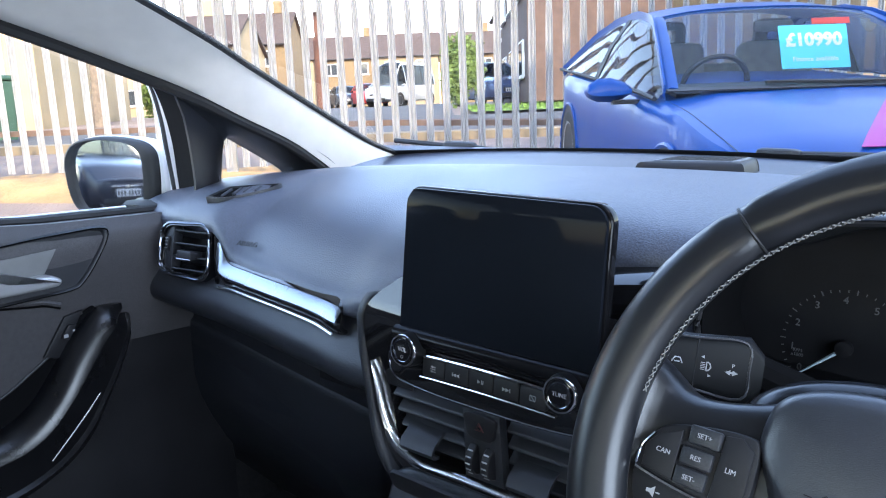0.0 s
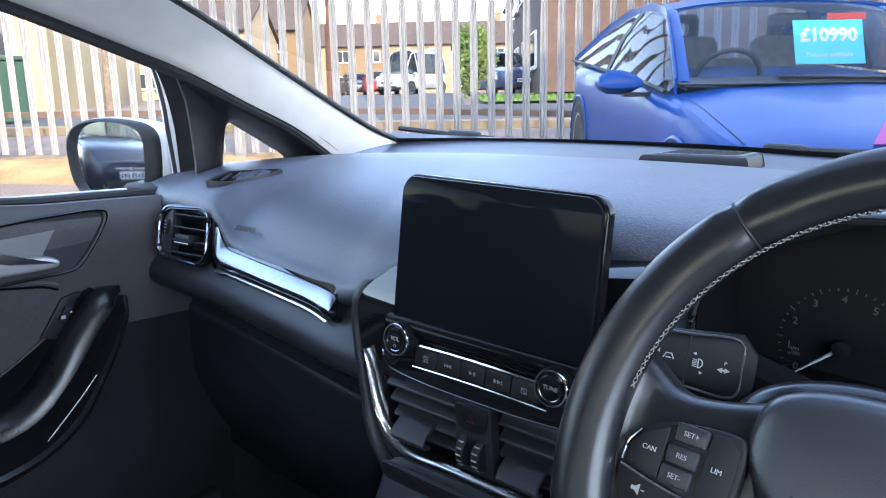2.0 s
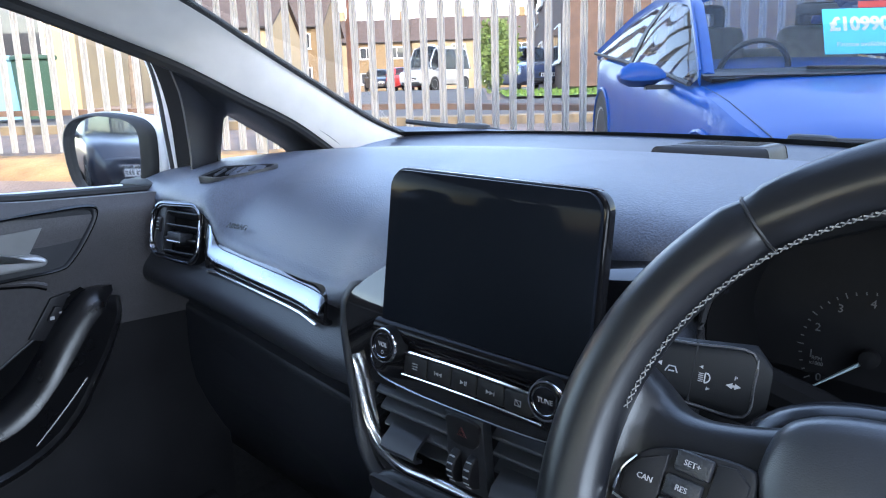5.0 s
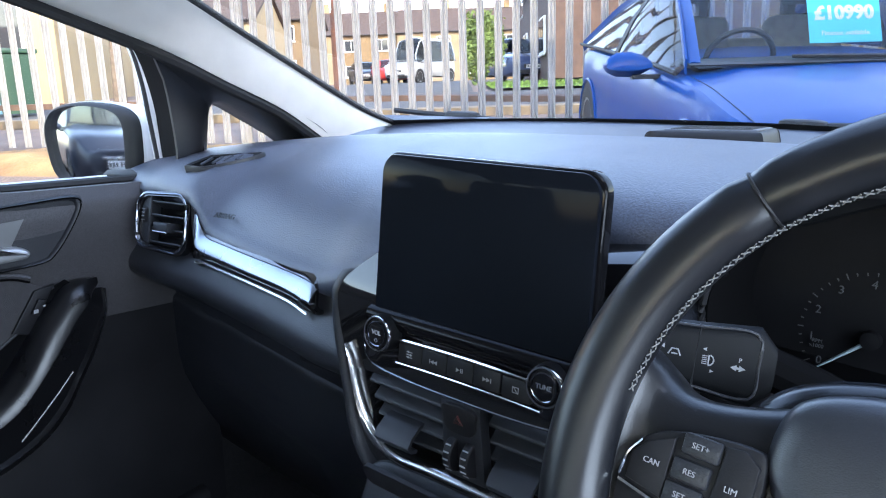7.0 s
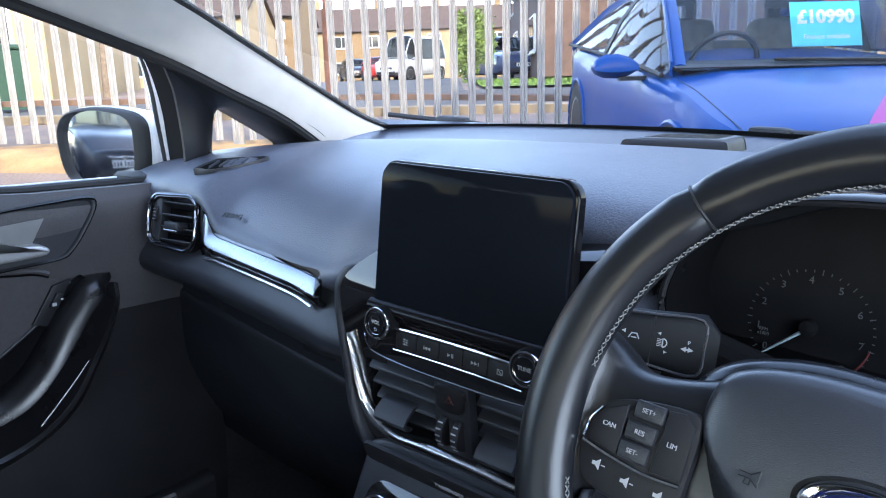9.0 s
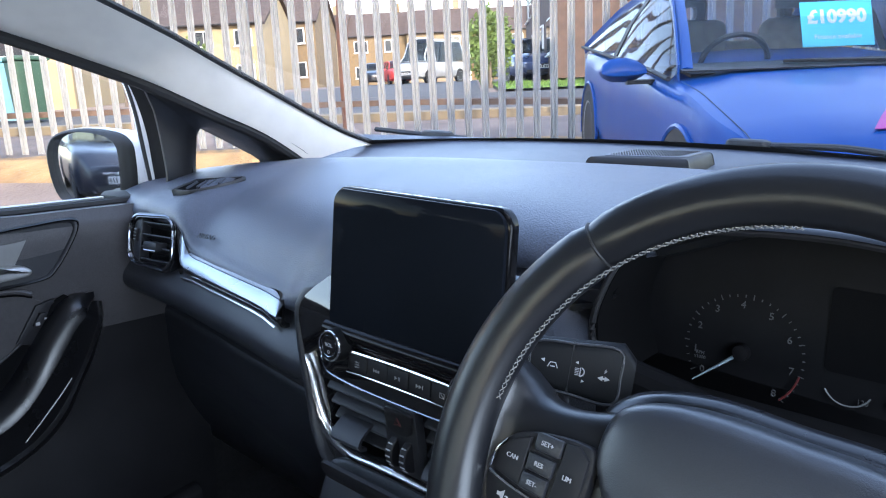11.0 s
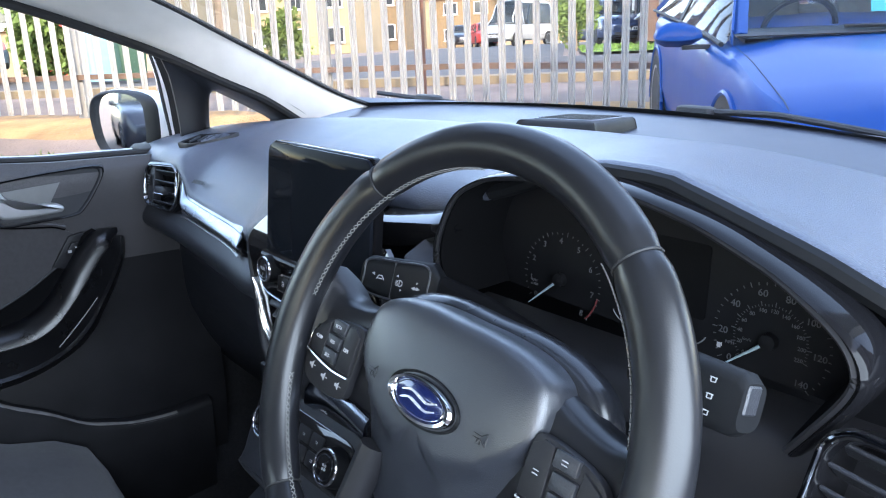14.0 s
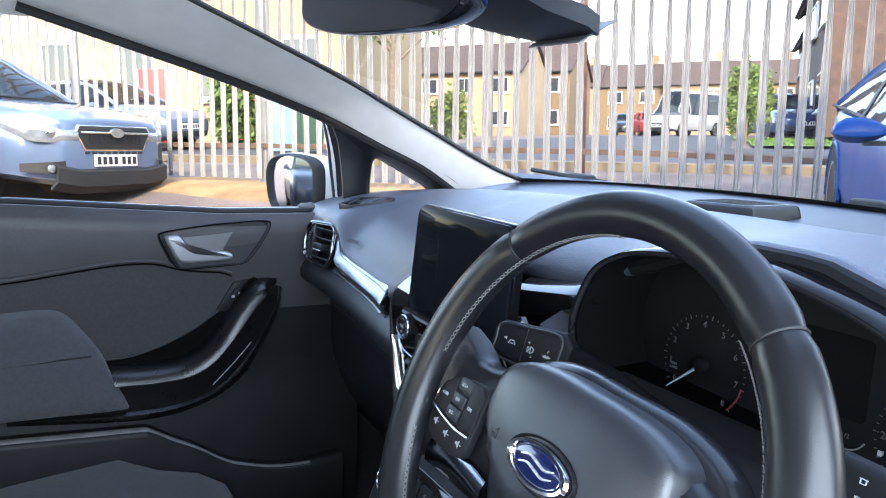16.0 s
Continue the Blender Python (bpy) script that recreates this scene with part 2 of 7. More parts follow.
def tube(path, r, n=8, close=False, squash=1.0):
    """A round bar along a path; r may be a list."""
    P = [Vector(p) for p in path]
    k = len(P)
    rings = []
    up = Vector((0, 0, 1))
    for i, p in enumerate(P):
        d = (P[(i + 1) % k] - P[i - 1]) if close or 0 < i < k - 1 else (P[1] - P[0] if i == 0 else P[-1] - P[-2])
        d.normalize()
        a = d.cross(up)
        if a.length < 0.05:
            a = d.cross(Vector((0, 1, 0)))
        a.normalize()
        b = a.cross(d)
        rad = r[i] if isinstance(r, (list, tuple)) else r
        rings.append([p + rad * (math.cos(2 * math.pi * j / n) * a + squash * math.sin(2 * math.pi * j / n) * b) for j in range(n)])
    if close:
        rings.append(rings[0])
        bm = loft(rings, close=True)
        bmesh.ops.remove_doubles(bm, verts=bm.verts, dist=1e-6)
        return bm
    return loft(rings, close=True, caps=True)


def lathe(profile, n=32, m=None):
    """A turned shape about z from rows of radius, height."""
    rings = [[(r * math.cos(2 * math.pi * j / n), r * math.sin(2 * math.pi * j / n), z) for j in range(n)] for r, z in profile]
    bm = loft(rings, close=True, caps=True)
    if m:
        bm.transform(m)
    return bm


def words(text, size, m, depth=0.0003, italic=0.0, bold=0.0):
    """Letters in the built-in font as a mesh, centred on m, facing its z."""
    cu = bpy.data.curves.new("text", "FONT")
    cu.body, cu.size, cu.extrude, cu.shear, cu.offset = text, size, depth, italic, bold
    cu.align_x, cu.align_y, cu.resolution_u = "CENTER", "CENTER", 3
    ob = bpy.data.objects.new("text", cu)
    scene.collection.objects.link(ob)
    me = bpy.data.meshes.new_from_object(ob.evaluated_get(bpy.context.evaluated_depsgraph_get()))
    bpy.data.objects.remove(ob)
    bm = bmesh.new()
    bm.from_mesh(me)
    bpy.data.meshes.remove(me)
    bm.transform(m)
    return bm


def lerp(x, table):
    """A value by straight lines through rows of x, value."""
    return float(np.interp(x, [r[0] for r in table], [r[1] for r in table]))


def facing(o, lean=0.0, yaw=0.0):
    """A frame whose z looks back at the seats: x right, y up, leaning back by some degrees."""
    return Matrix.Translation(o) @ Matrix.Rotation(radians(yaw), 4, "Z") @ Matrix.Rotation(radians(90 - lean), 4, "X")

# ---- dashboard ----


def screen_base(x):
    """How far ahead the windscreen meets the dash."""
    return 0.625 - 0.36 * x * x


def crown(x):
    return 1.012 - 0.10 * x * x


CREASE = [(-0.68, 0.300), (-0.55, 0.330), (-0.40, 0.300), (-0.11, 0.315), (0.10, 0.365), (0.25, 0.395), (0.41, 0.380), (0.56, 0.34), (0.75, 0.30)]

dash = thing("dashboard", (0, 0.2, 0.55), "black soft-touch car dashboard with grained pad and glossy trim", "dashboard")
xs = [-0.695 + 0.02 * i for i in range(72)]

# rear shelf under the windscreen, a little lower than the pad
rows = []
for x in xs:
    yc, yb, zc = lerp(x, CREASE), screen_base(x), crown(x)
    rows.append([(x, yb + 0.03, 0.998), (x, yb, 1.006), (x, yc + 0.7 * (yb - yc), 0.6 * 1.003 + 0.4 * (zc - 0.012)), (x, yc + 0.35 * (yb - yc), 0.25 * 1.002 + 0.75 * (zc - 0.012)), (x, yc + 0.014, zc - 0.013), (x, yc + 0.006, zc - 0.018), (x, yc - 0.004, zc - 0.022)])
part("rear_shelf", loft(rows, thick=-0.01), M_SHELF, dash, "dark grained shelf below the windscreen", 50)

# front edge of the pad: y, z of the lip, and the fall of the face below it
LIP = [(-0.70, 0.062, 0.936), (-0.60, 0.056, 0.944), (-0.56, 0.052, 0.951), (-0.475, 0.048, 0.951), (-0.455, 0.046, 0.938), (-0.440, 0.044, 0.918), (-0.42, 0.042, 0.909), (-0.36, 0.035, 0.906), (-0.26, 0.024, 0.902), (-0.205, 0.018, 0.9005), (-0.185, 0.010, 0.904), (-0.165, 0.006, 0.913), (-0.145, 0.010, 0.924), (-0.125, 0.017, 0.937), (-0.10, 0.024, 0.950), (-0.05, 0.050, 0.975), (0.0, 0.060, 0.984), (0.10, 0.062, 0.984),
       (0.15, 0.064, 0.986), (0.20, 0.066, 1.002), (0.25, 0.072, 1.022), (0.30, 0.074, 1.030), (0.36, 0.072, 1.030), (0.42, 0.068, 1.013), (0.48, 0.063, 0.996), (0.54, 0.055, 0.975), (0.62, 0.045, 0.950), (0.75, 0.03, 0.925)]
rows = []
for x in xs:
    yc, zc = lerp(x, CREASE), crown(x)
    yl = lerp(x, [(a, b) for a, b, c in LIP])
    zl = lerp(x, [(a, c) for a, b, c in LIP])
    hump = max(0.0, 1 - ((x - 0.33) / 0.17) ** 2)
    zt = zc + 0.004
    prof = [(yc + 0.002, zt - 0.022), (yc - 0.001, zt - 0.006), (yc - 0.010, zt), (yc - 0.06, zt + 0.001 + 0.010 * hump)]
    prof += [(yl + 0.15, zl + 0.82 * (zt - zl) + 0.006 + 0.008 * hump), (yl + 0.075, zl + 0.60 * (zt - zl) + 0.006 + 0.008 * hump), (yl + 0.032, zl + 0.30 * (zt - zl) + 0.006), (yl + 0.010, zl + 0.006), (yl, zl - 0.004), (yl - 0.001, zl - 0.012), (yl + 0.012, zl - 0.020)]
    if 0.15 < x < 0.56:
        prof = prof[:-3] + [(yl + 0.004, zl + 0.004), (yl + 0.004, zl + 0.002), (yl + 0.010, zl + 0.001)]
    prof = smooth_line(prof, 3)
    rows.append([(x, y, z) for y, z in prof])
part("upper_pad", loft(rows, thick=-0.006), M_PAD, dash, "blue-black grained soft pad", 60)

# dark seam where shelf and pad meet, and the rolled edge over the instruments
part("shelf_seam", tube([(x, lerp(x, CREASE) + 0.006, crown(x) - 0.006) for x in xs[1:-1]], 0.0035, 6), M_VOID, dash)
part("pad_edge", tube([(x, lerp(x, [(a, b) for a, b, c in LIP]) + 0.002, lerp(x, [(a, c) for a, b, c in LIP]) + 0.002) for x in xs if 0.17 < x < 0.60], 0.0080, 8), M_STALK, dash, "dark rolled edge of the pad")

# passenger face under the pad, down to the glovebox
rows = []
for i in range(30):
    x = -0.70 + i * (0.70 - 0.150) / 29
    yl = lerp(x, [(a, b) for a, b, c in LIP])
    zl = lerp(x, [(a, c) for a, b, c in LIP])
    fy = lerp(x, [(-0.70, 0.056), (-0.60, 0.052), (-0.47, 0.050), (-0.39, 0.043), (-0.25, 0.028), (-0.20, 0.020), (-0.15, 0.020)])
    dent = 0.020 * max(0.0, 1 - (abs(x + 0.515) / 0.075) ** 3)
    zt = lerp(x, [(-0.70, 0.880), (-0.52, 0.876), (-0.42, 0.874), (-0.20, 0.868)])
    prof = [(fy + 0.03, zl - 0.002), (fy + 0.004 + dent, zl - 0.012), (fy + 0.002 + dent, 0.5 * (zl + zt)), (fy + dent, zt + 0.004), (fy - 0.004, zt - 0.006), (fy - 0.014, zt - 0.020), (fy - 0.021, zt - 0.032), (fy - 0.018, zt - 0.046), (fy + 0.004, zt - 0.058), (fy + 0.045, zt - 0.074),
            (0.095, zt - 0.12), (0.105, zt - 0.22), (0.165, zt - 0.34), (0.31, zt - 0.50)]
    rows.append([(x, y, z) for y, z in smooth_line(prof, 3)])
part("passenger_face", loft(rows, thick=-0.006), M_FACE, dash, "dark grained lower dash with a rolled ledge", 60)

# glovebox lid in the lower face
rows = []
for x in np.linspace(-0.62, -0.235, 16):
    z0 = 0.757 - 0.118 * (x + 0.412)
    rows.append([(x, y, z0 + dz) for y, dz in ((0.1000, 0.004), (0.0900, 0.002), (0.0868, -0.002), (0.0868, -0.010), (0.0955, -0.100), (0.150, -0.215), (0.165, -0.222))])
part("glovebox_lid", loft(rows), M_FACE, dash, "dark grained glovebox lid", 40)

# driver side below the binnacle
rows = []
for i in range(20):
    x = 0.135 + i * 0.6 / 19
    prof = [(0.115, 0.872), (0.09, 0.870), (0.06, 0.860), (0.05, 0.80), (0.07, 0.70), (0.12, 0.58), (0.3, 0.45)]
    rows.append([(x, y, z) for y, z in smooth_line(prof, 3)])
part("driver_face", loft(rows, thick=-0.006), M_DARK, dash, "", 60)

# passenger trim: silver blade running from the vent towards the middle
blade_top = smooth_line([(-0.470, 0.046, 0.940), (-0.456, 0.045, 0.933), (-0.446, 0.043, 0.918), (-0.430, 0.040, 0.904), (-0.39, 0.036, 0.901), (-0.32, 0.028, 0.899), (-0.25, 0.021, 0.8975), (-0.214, 0.015, 0.8965), (-0.205, 0.013, 0.8950), (-0.2015, 0.0115, 0.8910)], 5)
blade_bot = smooth_line([(-0.470, 0.041, 0.878), (-0.456, 0.040, 0.877), (-0.446, 0.038, 0.876), (-0.430, 0.036, 0.876), (-0.39, 0.032, 0.875), (-0.32, 0.024, 0.874), (-0.25, 0.016, 0.872), (-0.214, 0.010, 0.868), (-0.205, 0.0095, 0.868), (-0.2015, 0.0095, 0.870)], 5)


def between(k, off=0.0):
    return [(a[0], a[1] + (b[1] - a[1]) * k - off * min(1.0, 0.25 + i / 14), a[2] + (b[2] - a[2]) * k) for i, (a, b) in enumerate(zip(blade_top, blade_bot))]


part("trim_surround", loft([between(-0.10, -0.006), between(0, 0.000), between(0.12, 0.003), between(0.88, 0.003), between(1.05, 0.0), between(1.15, -0.006)], thick=-0.004), M_GLOSS, dash, "piano-black trim behind the silver blade")
cut = 3
part("silver_blade", loft([between(0.0, 0.001)[cut:], between(0.06, 0.0035)[cut:], between(0.22, 0.0075)[cut:], between(0.42, 0.0110)[cut:], between(0.58, 0.0125)[cut:], between(0.64, 0.0115)[cut:], between(0.66, 0.006)[cut:]], thick=-0.002), M_SILVER, dash, "brushed silver trim blade")
lip = [(x, y - 0.006, z - 0.001) for x, y, z in between(1.16)][4:-10]
part("chrome_lip", tube(lip, 0.0019, 6), M_CHROME, dash, "thin chrome line along the trim")


def air_vent(name, center, w, h, lean, yaw, label, slats=4, wheel=True, taper=0.0):
    """A face-level vent: glossy bezel, chrome ring, recessed slats with a sliding tab."""
    v = thing(name, center, label, "air vent")
    f = facing(center, lean, yaw)
    ring = [(x + (taper * (y / h)), y * (1 + 0.13 * x / w)) for x, y in round_rect(w, h, min(w, h) * 0.26, 6)]
    inner = [(x * (w - 0.012) / w + 0, y * (h - 0.012) / h) for x, y in ring]
    core = [(x * (w - 0.016) / w, y * (h - 0.016) / h) for x, y in ring]
    rings = [[f @ Vector((x, y, z)) for x, y in o] for o, z in ((ring, -0.012), (ring, 0.004), (inner, 0.006), (core, 0.002), (core, -0.030))]
    part("bezel", loft(rings, close=True), M_GLOSS, v)
    part("chrome_ring", tube([f @ Vector((x, y, 0.0056)) for x, y in [((a + c) / 2, (b + d) / 2) for (a, b), (c, d) in zip(ring, inner)]], 0.0016, 6, close=True), M_DARKCHROME, v, "thin chrome ring")
    # dark plate closes the vent, its colour standing in for the shade inside
    part("duct_shade", prism([(x * 1.02, y * 1.02) for x, y in core], 0.003, f @ Matrix.Translation((0, 0, -0.032))), M_DARK, v)
    x0 = -w / 2 + 0.008 + (0.017 if wheel else 0)
    x1 = w / 2 - 0.008
    for i in range(slats):
        y = h / 2 - 0.014 - (h - 0.026) * i / (slats - 1)
        part("slat", box(((x0 + x1) / 2 + taper * y / h, y, -0.008), (x1 - x0, 0.003, 0.020), 0.001, 1, f @ Matrix.Translation((0, y, 0)) @ Matrix.Rotation(radians(-24), 4, "X") @ Matrix.Translation((0, -y, 0))), M_PLASTIC, v)
    y = h / 2 - 0.014 - (h - 0.026) * (slats - 2) / (slats - 1)
    t = part("slider_tab", box(((x0 + x1) / 2 - 0.003, y + 0.003, 0.001), ((x1 - x0) * 0.42, 0.012, 0.020), 0.002, 2, f), M_PLASTIC, v)
    part("tab_edge", box(((x0 + x1) / 2 - 0.003, y - 0.003, 0.0105), ((x1 - x0) * 0.40, 0.002, 0.002), 0.0005, 1, f), M_CHROME, t, "thin chrome edge")
    if wheel:
        part("side_cheek", box((-w / 2 + 0.016, 0, -0.006), (0.016, h - 0.018, 0.016), 0.002, 2, f), M_PLASTIC, v)
        th = part("thumb_wheel", lathe([(0.0001, -0.003), (0.012, -0.003), (0.013, -0.002), (0.013, 0.002), (0.012, 0.003), (0.0001, 0.003)], 20, f @ Matrix.Translation((-w / 2 + 0.016, 0.006, -0.006)) @ Matrix.Rotation(radians(90), 4, "Y")), M_DARK, v)
        for k in range(4):
            part("grip_mark", box((-w / 2 + 0.016, 0.000 + 0.0045 * k, 0.0066), (0.0045, 0.0012, 0.001), 0, 1, f), M_GREY, th)
    return v


air_vent("air_vent", (-0.525, 0.034, 0.907), 0.096, 0.076, 12, 10, "passenger air vent with black slats and chrome ring")
air_vent("air_vent", (0.575, -0.012, 0.885), 0.13, 0.085, 20, -14, "driver air vent with black slats and chrome ring", 5, False)

# defroster outlet at the end of the pad
dv = thing("defroster_vent", (-0.485, 0.099, 0.982), "small black side window demister grille in the dash top", "air vent")
dm = axes((-0.485, 0.099, 0.9823), (0.77, 0.64, 0.125), (-0.64, 0.77, 0.20))
grille_o = smooth_line([(-0.045, -0.006), (-0.040, -0.012), (-0.019, -0.0235), (0.008, -0.0190), (0.034, -0.0085), (0.047, 0.002), (0.048, 0.008), (0.040, 0.010), (-0.018, 0.0225), (-0.026, 0.020)], 4, True)
part("frame", loft([[dm @ Vector((x * k, y * k, z)) for x, y in grille_o] for k, z in ((1.05, -0.012), (1.05, 0.0000), (1.03, 0.0010), (0.97, 0.0010), (0.94, -0.006))], close=True), M_PLASTIC, dv)
# flat near-black sheet just under the rim, painted as the grille's inner shade
part("duct_shade", loft([[dm @ Vector((x * k, y * k, -0.0012)) for x, y in grille_o] for k in (0.96, 0.5, 0.01)], close=True), M_VOID, dv)
for k in range(4):
    part("fin", box((0, 0, -0.0002), (0.003, 0.027 - 0.003 * k, 0.004), 0.001, 1, dm @ Matrix.Translation((-0.022 + 0.014 * k, 0.000, 0)) @ Matrix.Rotation(radians(-18), 4, "Z")), M_FACE, dv)

# sensor pod on the dash top
pod = thing("dash_speaker", (0.012, 0.43, 1.0), "flat dark dash speaker pod with perforated top", "speaker")
pm = axes((0.013, 0.415, 1.0125), (1, 0.10, 0.03), (-0.10, 1, -0.02)) @ Matrix.Diagonal((0.87, 1, 1, 1))
pod_o = smooth_line([(-0.070, -0.052), (-0.060, -0.057), (0.055, -0.057), (0.068, -0.050), (0.060, 0.052), (0.050, 0.056), (-0.048, 0.056), (-0.058, 0.050)], 4, True)
part("housing", loft([[pm @ Vector((x * k, y * k, z)) for x, y in pod_o] for k, z in ((1.04, -0.016), (1.03, 0.000), (1.00, 0.009), (0.975, 0.0125), (0.93, 0.0142), (0.4, 0.0145), (0.01, 0.0145))], close=True), M_DARK, pod, "", 50)
part("grille", prism(round_rect(0.114, 0.090, 0.01), 0.0012, pm @ Matrix.Translation((0, 0, 0.0146)), 0.0005), M_PAD, pod, "perforated plastic grille")
bm = bmesh.new()
for i in range(25):
    for j in range(20):
        x, y = -0.047 + 0.0039 * i + (0.00195 if j % 2 else 0), -0.038 + 0.004 * j
        bmesh.ops.create_cone(bm, cap_ends=True, segments=5, radius1=0.0013, radius2=0.0009, depth=0.0014, matrix=pm @ Matrix.Translation((x, y, 0.0163)))
tagged(part("perforation", bm, M_PLASTIC, pod), kind="stuff")

# ---- centre stack ----
stack = thing("centre_stack", (0, 0.02, 0.76), "black centre stack shroud with chrome U-shaped trim", "dashboard panel")
STACK_X = -0.005


def mirrored(half):
    """A left half and its mirror image about the middle of the stack."""
    return smooth_line(half + [(2 * STACK_X - x, z) for x, z in half[-2::-1]], 5)


def offset(pts, k):
    """A line set inwards by k, along its own normals."""
    out = []
    for i, (x, z) in enumerate(pts):
        (ax, az), (bx, bz) = pts[max(0, i - 1)], pts[min(len(pts) - 1, i + 1)]
        n = math.hypot(bx - ax, bz - az)
        out.append((x - (bz - az) / n * k, z + (bx - ax) / n * k))
    return out


def stack_y(z):
    return lerp(z, [(0.73, -0.014), (0.80, -0.006), (0.90, -0.004), (0.916, 0.003), (0.940, 0.030)])


def ringed(pts, k, dy):
    """The shroud stops short of the instrument binnacle."""
    return [(min(x, 0.156), stack_y(z) + dy, z) for x, z in offset(pts, k)]


SHROUD = mirrored([(-0.130, 0.941), (-0.148, 0.930), (-0.161, 0.916), (-0.167, 0.900), (-0.168, 0.879), (-0.165, 0.853), (-0.157, 0.815), (-0.146, 0.775), (-0.127, 0.747), (-0.097, 0.733), (-0.055, 0.7295), (STACK_X, 0.7290)])
part("shroud", loft([ringed(SHROUD, -0.024, 0.040), ringed(SHROUD, -0.013, 0.016), ringed(SHROUD, -0.006, 0.006), ringed(SHROUD, -0.001, 0.0005), ringed(SHROUD, 0.003, -0.0025), ringed(SHROUD, 0.008, -0.0040), ringed(SHROUD, 0.0115, -0.0015), ringed(SHROUD, 0.0125, 0.006), ringed(SHROUD, 0.0125, 0.030)]), M_GRAIN, stack, "grained black shroud", 60)
part("gloss_surround", loft([ringed(SHROUD, 0.0120, 0.004)[14:-14], ringed(SHROUD, 0.020, 0.000)[14:-14], ringed(SHROUD, 0.034, 0.001)[14:-14], ringed(SHROUD, 0.038, 0.012)[14:-14]]), M_GLOSS, stack, "piano-black field inside the shroud", 50)
OUTER = mirrored([(-0.1425, 0.856), (-0.141, 0.845), (-0.1345, 0.806), (-0.118, 0.773), (-0.085, 0.7595), (-0.045, 0.7595), (STACK_X, 0.760)])
INNER = mirrored([(-0.1400, 0.856), (-0.1345, 0.843), (-0.1245, 0.807), (-0.110, 0.783), (-0.080, 0.7705), (-0.045, 0.7715), (STACK_X, 0.772)])
part("chrome_trim", loft([[(x, y, z) for x, z in OUTER] for y in (0.006, -0.0100)] + [[(x + (u - x) * k, y, z + (w - z) * k) for (x, z), (u, w) in zip(OUTER, INNER)] for k, y in ((0.15, -0.0135), (0.5, -0.0150), (0.9, -0.0125), (1.0, -0.008), (1.0, 0.010))]), M_CHROME, stack, "satin chrome U-shaped trim", 50)


def flank_y(x, z):
    """The flank leans back above a slanting crease."""
    crease = lerp(x, [(-0.158, 0.904), (-0.10, 0.901)])
    return -0.0105 + max(0.0, z - crease) * 0.36 + max(0.0, crease - z) * 0.06


for m in (1, -1):
    rows = []
    for z in (0.940, 0.932, 0.924, 0.916, 0.908, 0.900, 0.894, 0.888, 0.882, 0.876, 0.868, 0.858, 0.846, 0.834):
        edge = lerp(z, [(0.834, -0.150), (0.87, -0.1560), (0.89, -0.1575), (0.905, -0.1550), (0.918, -0.147), (0.930, -0.132), (0.940, -0.118)])
        rows.append([(STACK_X + m * (x - STACK_X), flank_y(x, z) + (0.004 if i == 0 else 0), z) for i, x in enumerate([edge, edge + 0.003] + [edge + 0.003 + (-0.097 - edge) * k / 8 for k in range(1, 9)])])
    part("gloss_flank", loft(rows), M_GLOSS, stack, "piano-black flank beside the screen", 40)
part("backing", box((0, 0.035, 0.83), (0.28, 0.03, 0.16), 0.004, 2), M_DARK, stack)

# screen and control panel in one tilted unit
LEAN = 5.5
unit = thing("touchscreen", (0, 0.0, 0.84), "large black car touchscreen, switched off, with control panel below", "screen")
sm = facing((-0.0045, -0.0055, 0.9625), LEAN) @ Matrix.Diagonal((0.935, 1, 1, 1))
glass_outline = [(-0.1085, -0.066), (0.1085, -0.066), (0.1075, 0.046)] + [(0.1075 - 0.016 + 0.016 * math.cos(a), 0.048 + 0.016 * math.sin(a)) for a in np.linspace(0.1, math.pi / 2, 7)] + [(-0.1075 + 0.016 - 0.016 * math.cos(a), 0.048 + 0.016 * math.sin(a)) for a in np.linspace(math.pi / 2, 0.1, 7)] + [(-0.1075, 0.046)]
part("housing", prism([(x * 1.012, y * 1.015) for x, y in glass_outline], 0.010, sm @ Matrix.Translation((0, 0, -0.0125)), 0.003, 3), M_HOOD, unit, "glossy black screen housing")
part("glass", prism([(x * 0.985, y * 0.985) for x, y in glass_outline], 0.0045, sm @ Matrix.Translation((0, 0, -0.0035)), 0.0015, 2), M_SCREEN, unit, "dark switched-off screen glass")
pmx = facing((-0.005, -0.0135, 0.868), LEAN)
panel_outline = smooth_line([(-0.103, 0.030), (-0.1105, 0.012), (-0.1115, -0.008), (-0.106, -0.0175), (-0.093, -0.0230), (-0.052, -0.0262), (0.0, -0.0268), (0.052, -0.0262), (0.093, -0.0230), (0.106, -0.0175), (0.1115, -0.008), (0.1105, 0.012), (0.103, 0.030)], 4)
part("control_panel", prism(panel_outline, 0.014, pmx @ Matrix.Translation((0, 0, -0.012)), 0.004, 3), M_GLOSS, unit, "piano-black control panel")
part("chrome_line", tube([pmx @ Vector((x * 0.985, y + 0.002, 0.0015)) for x, y in panel_outline[6:-6]], 0.0011, 6), M_DARKCHROME, unit, "thin chrome line")
part("chrome_bar", tube([pmx @ Vector((x, 0.0112 - 0.28 * x * x, 0.0052)) for x in np.linspace(-0.070, 0.066, 18)], 0.0018, 8), M_BRIGHT, unit, "bright chrome bar above the buttons")
part("chrome_bar", tube([pmx @ Vector((x, -0.0098 - 0.24 * x * x, 0.0030)) for x in np.linspace(-0.070, 0.070, 18)], 0.0012, 8), M_BRIGHT, unit, "thin bright line below the buttons")
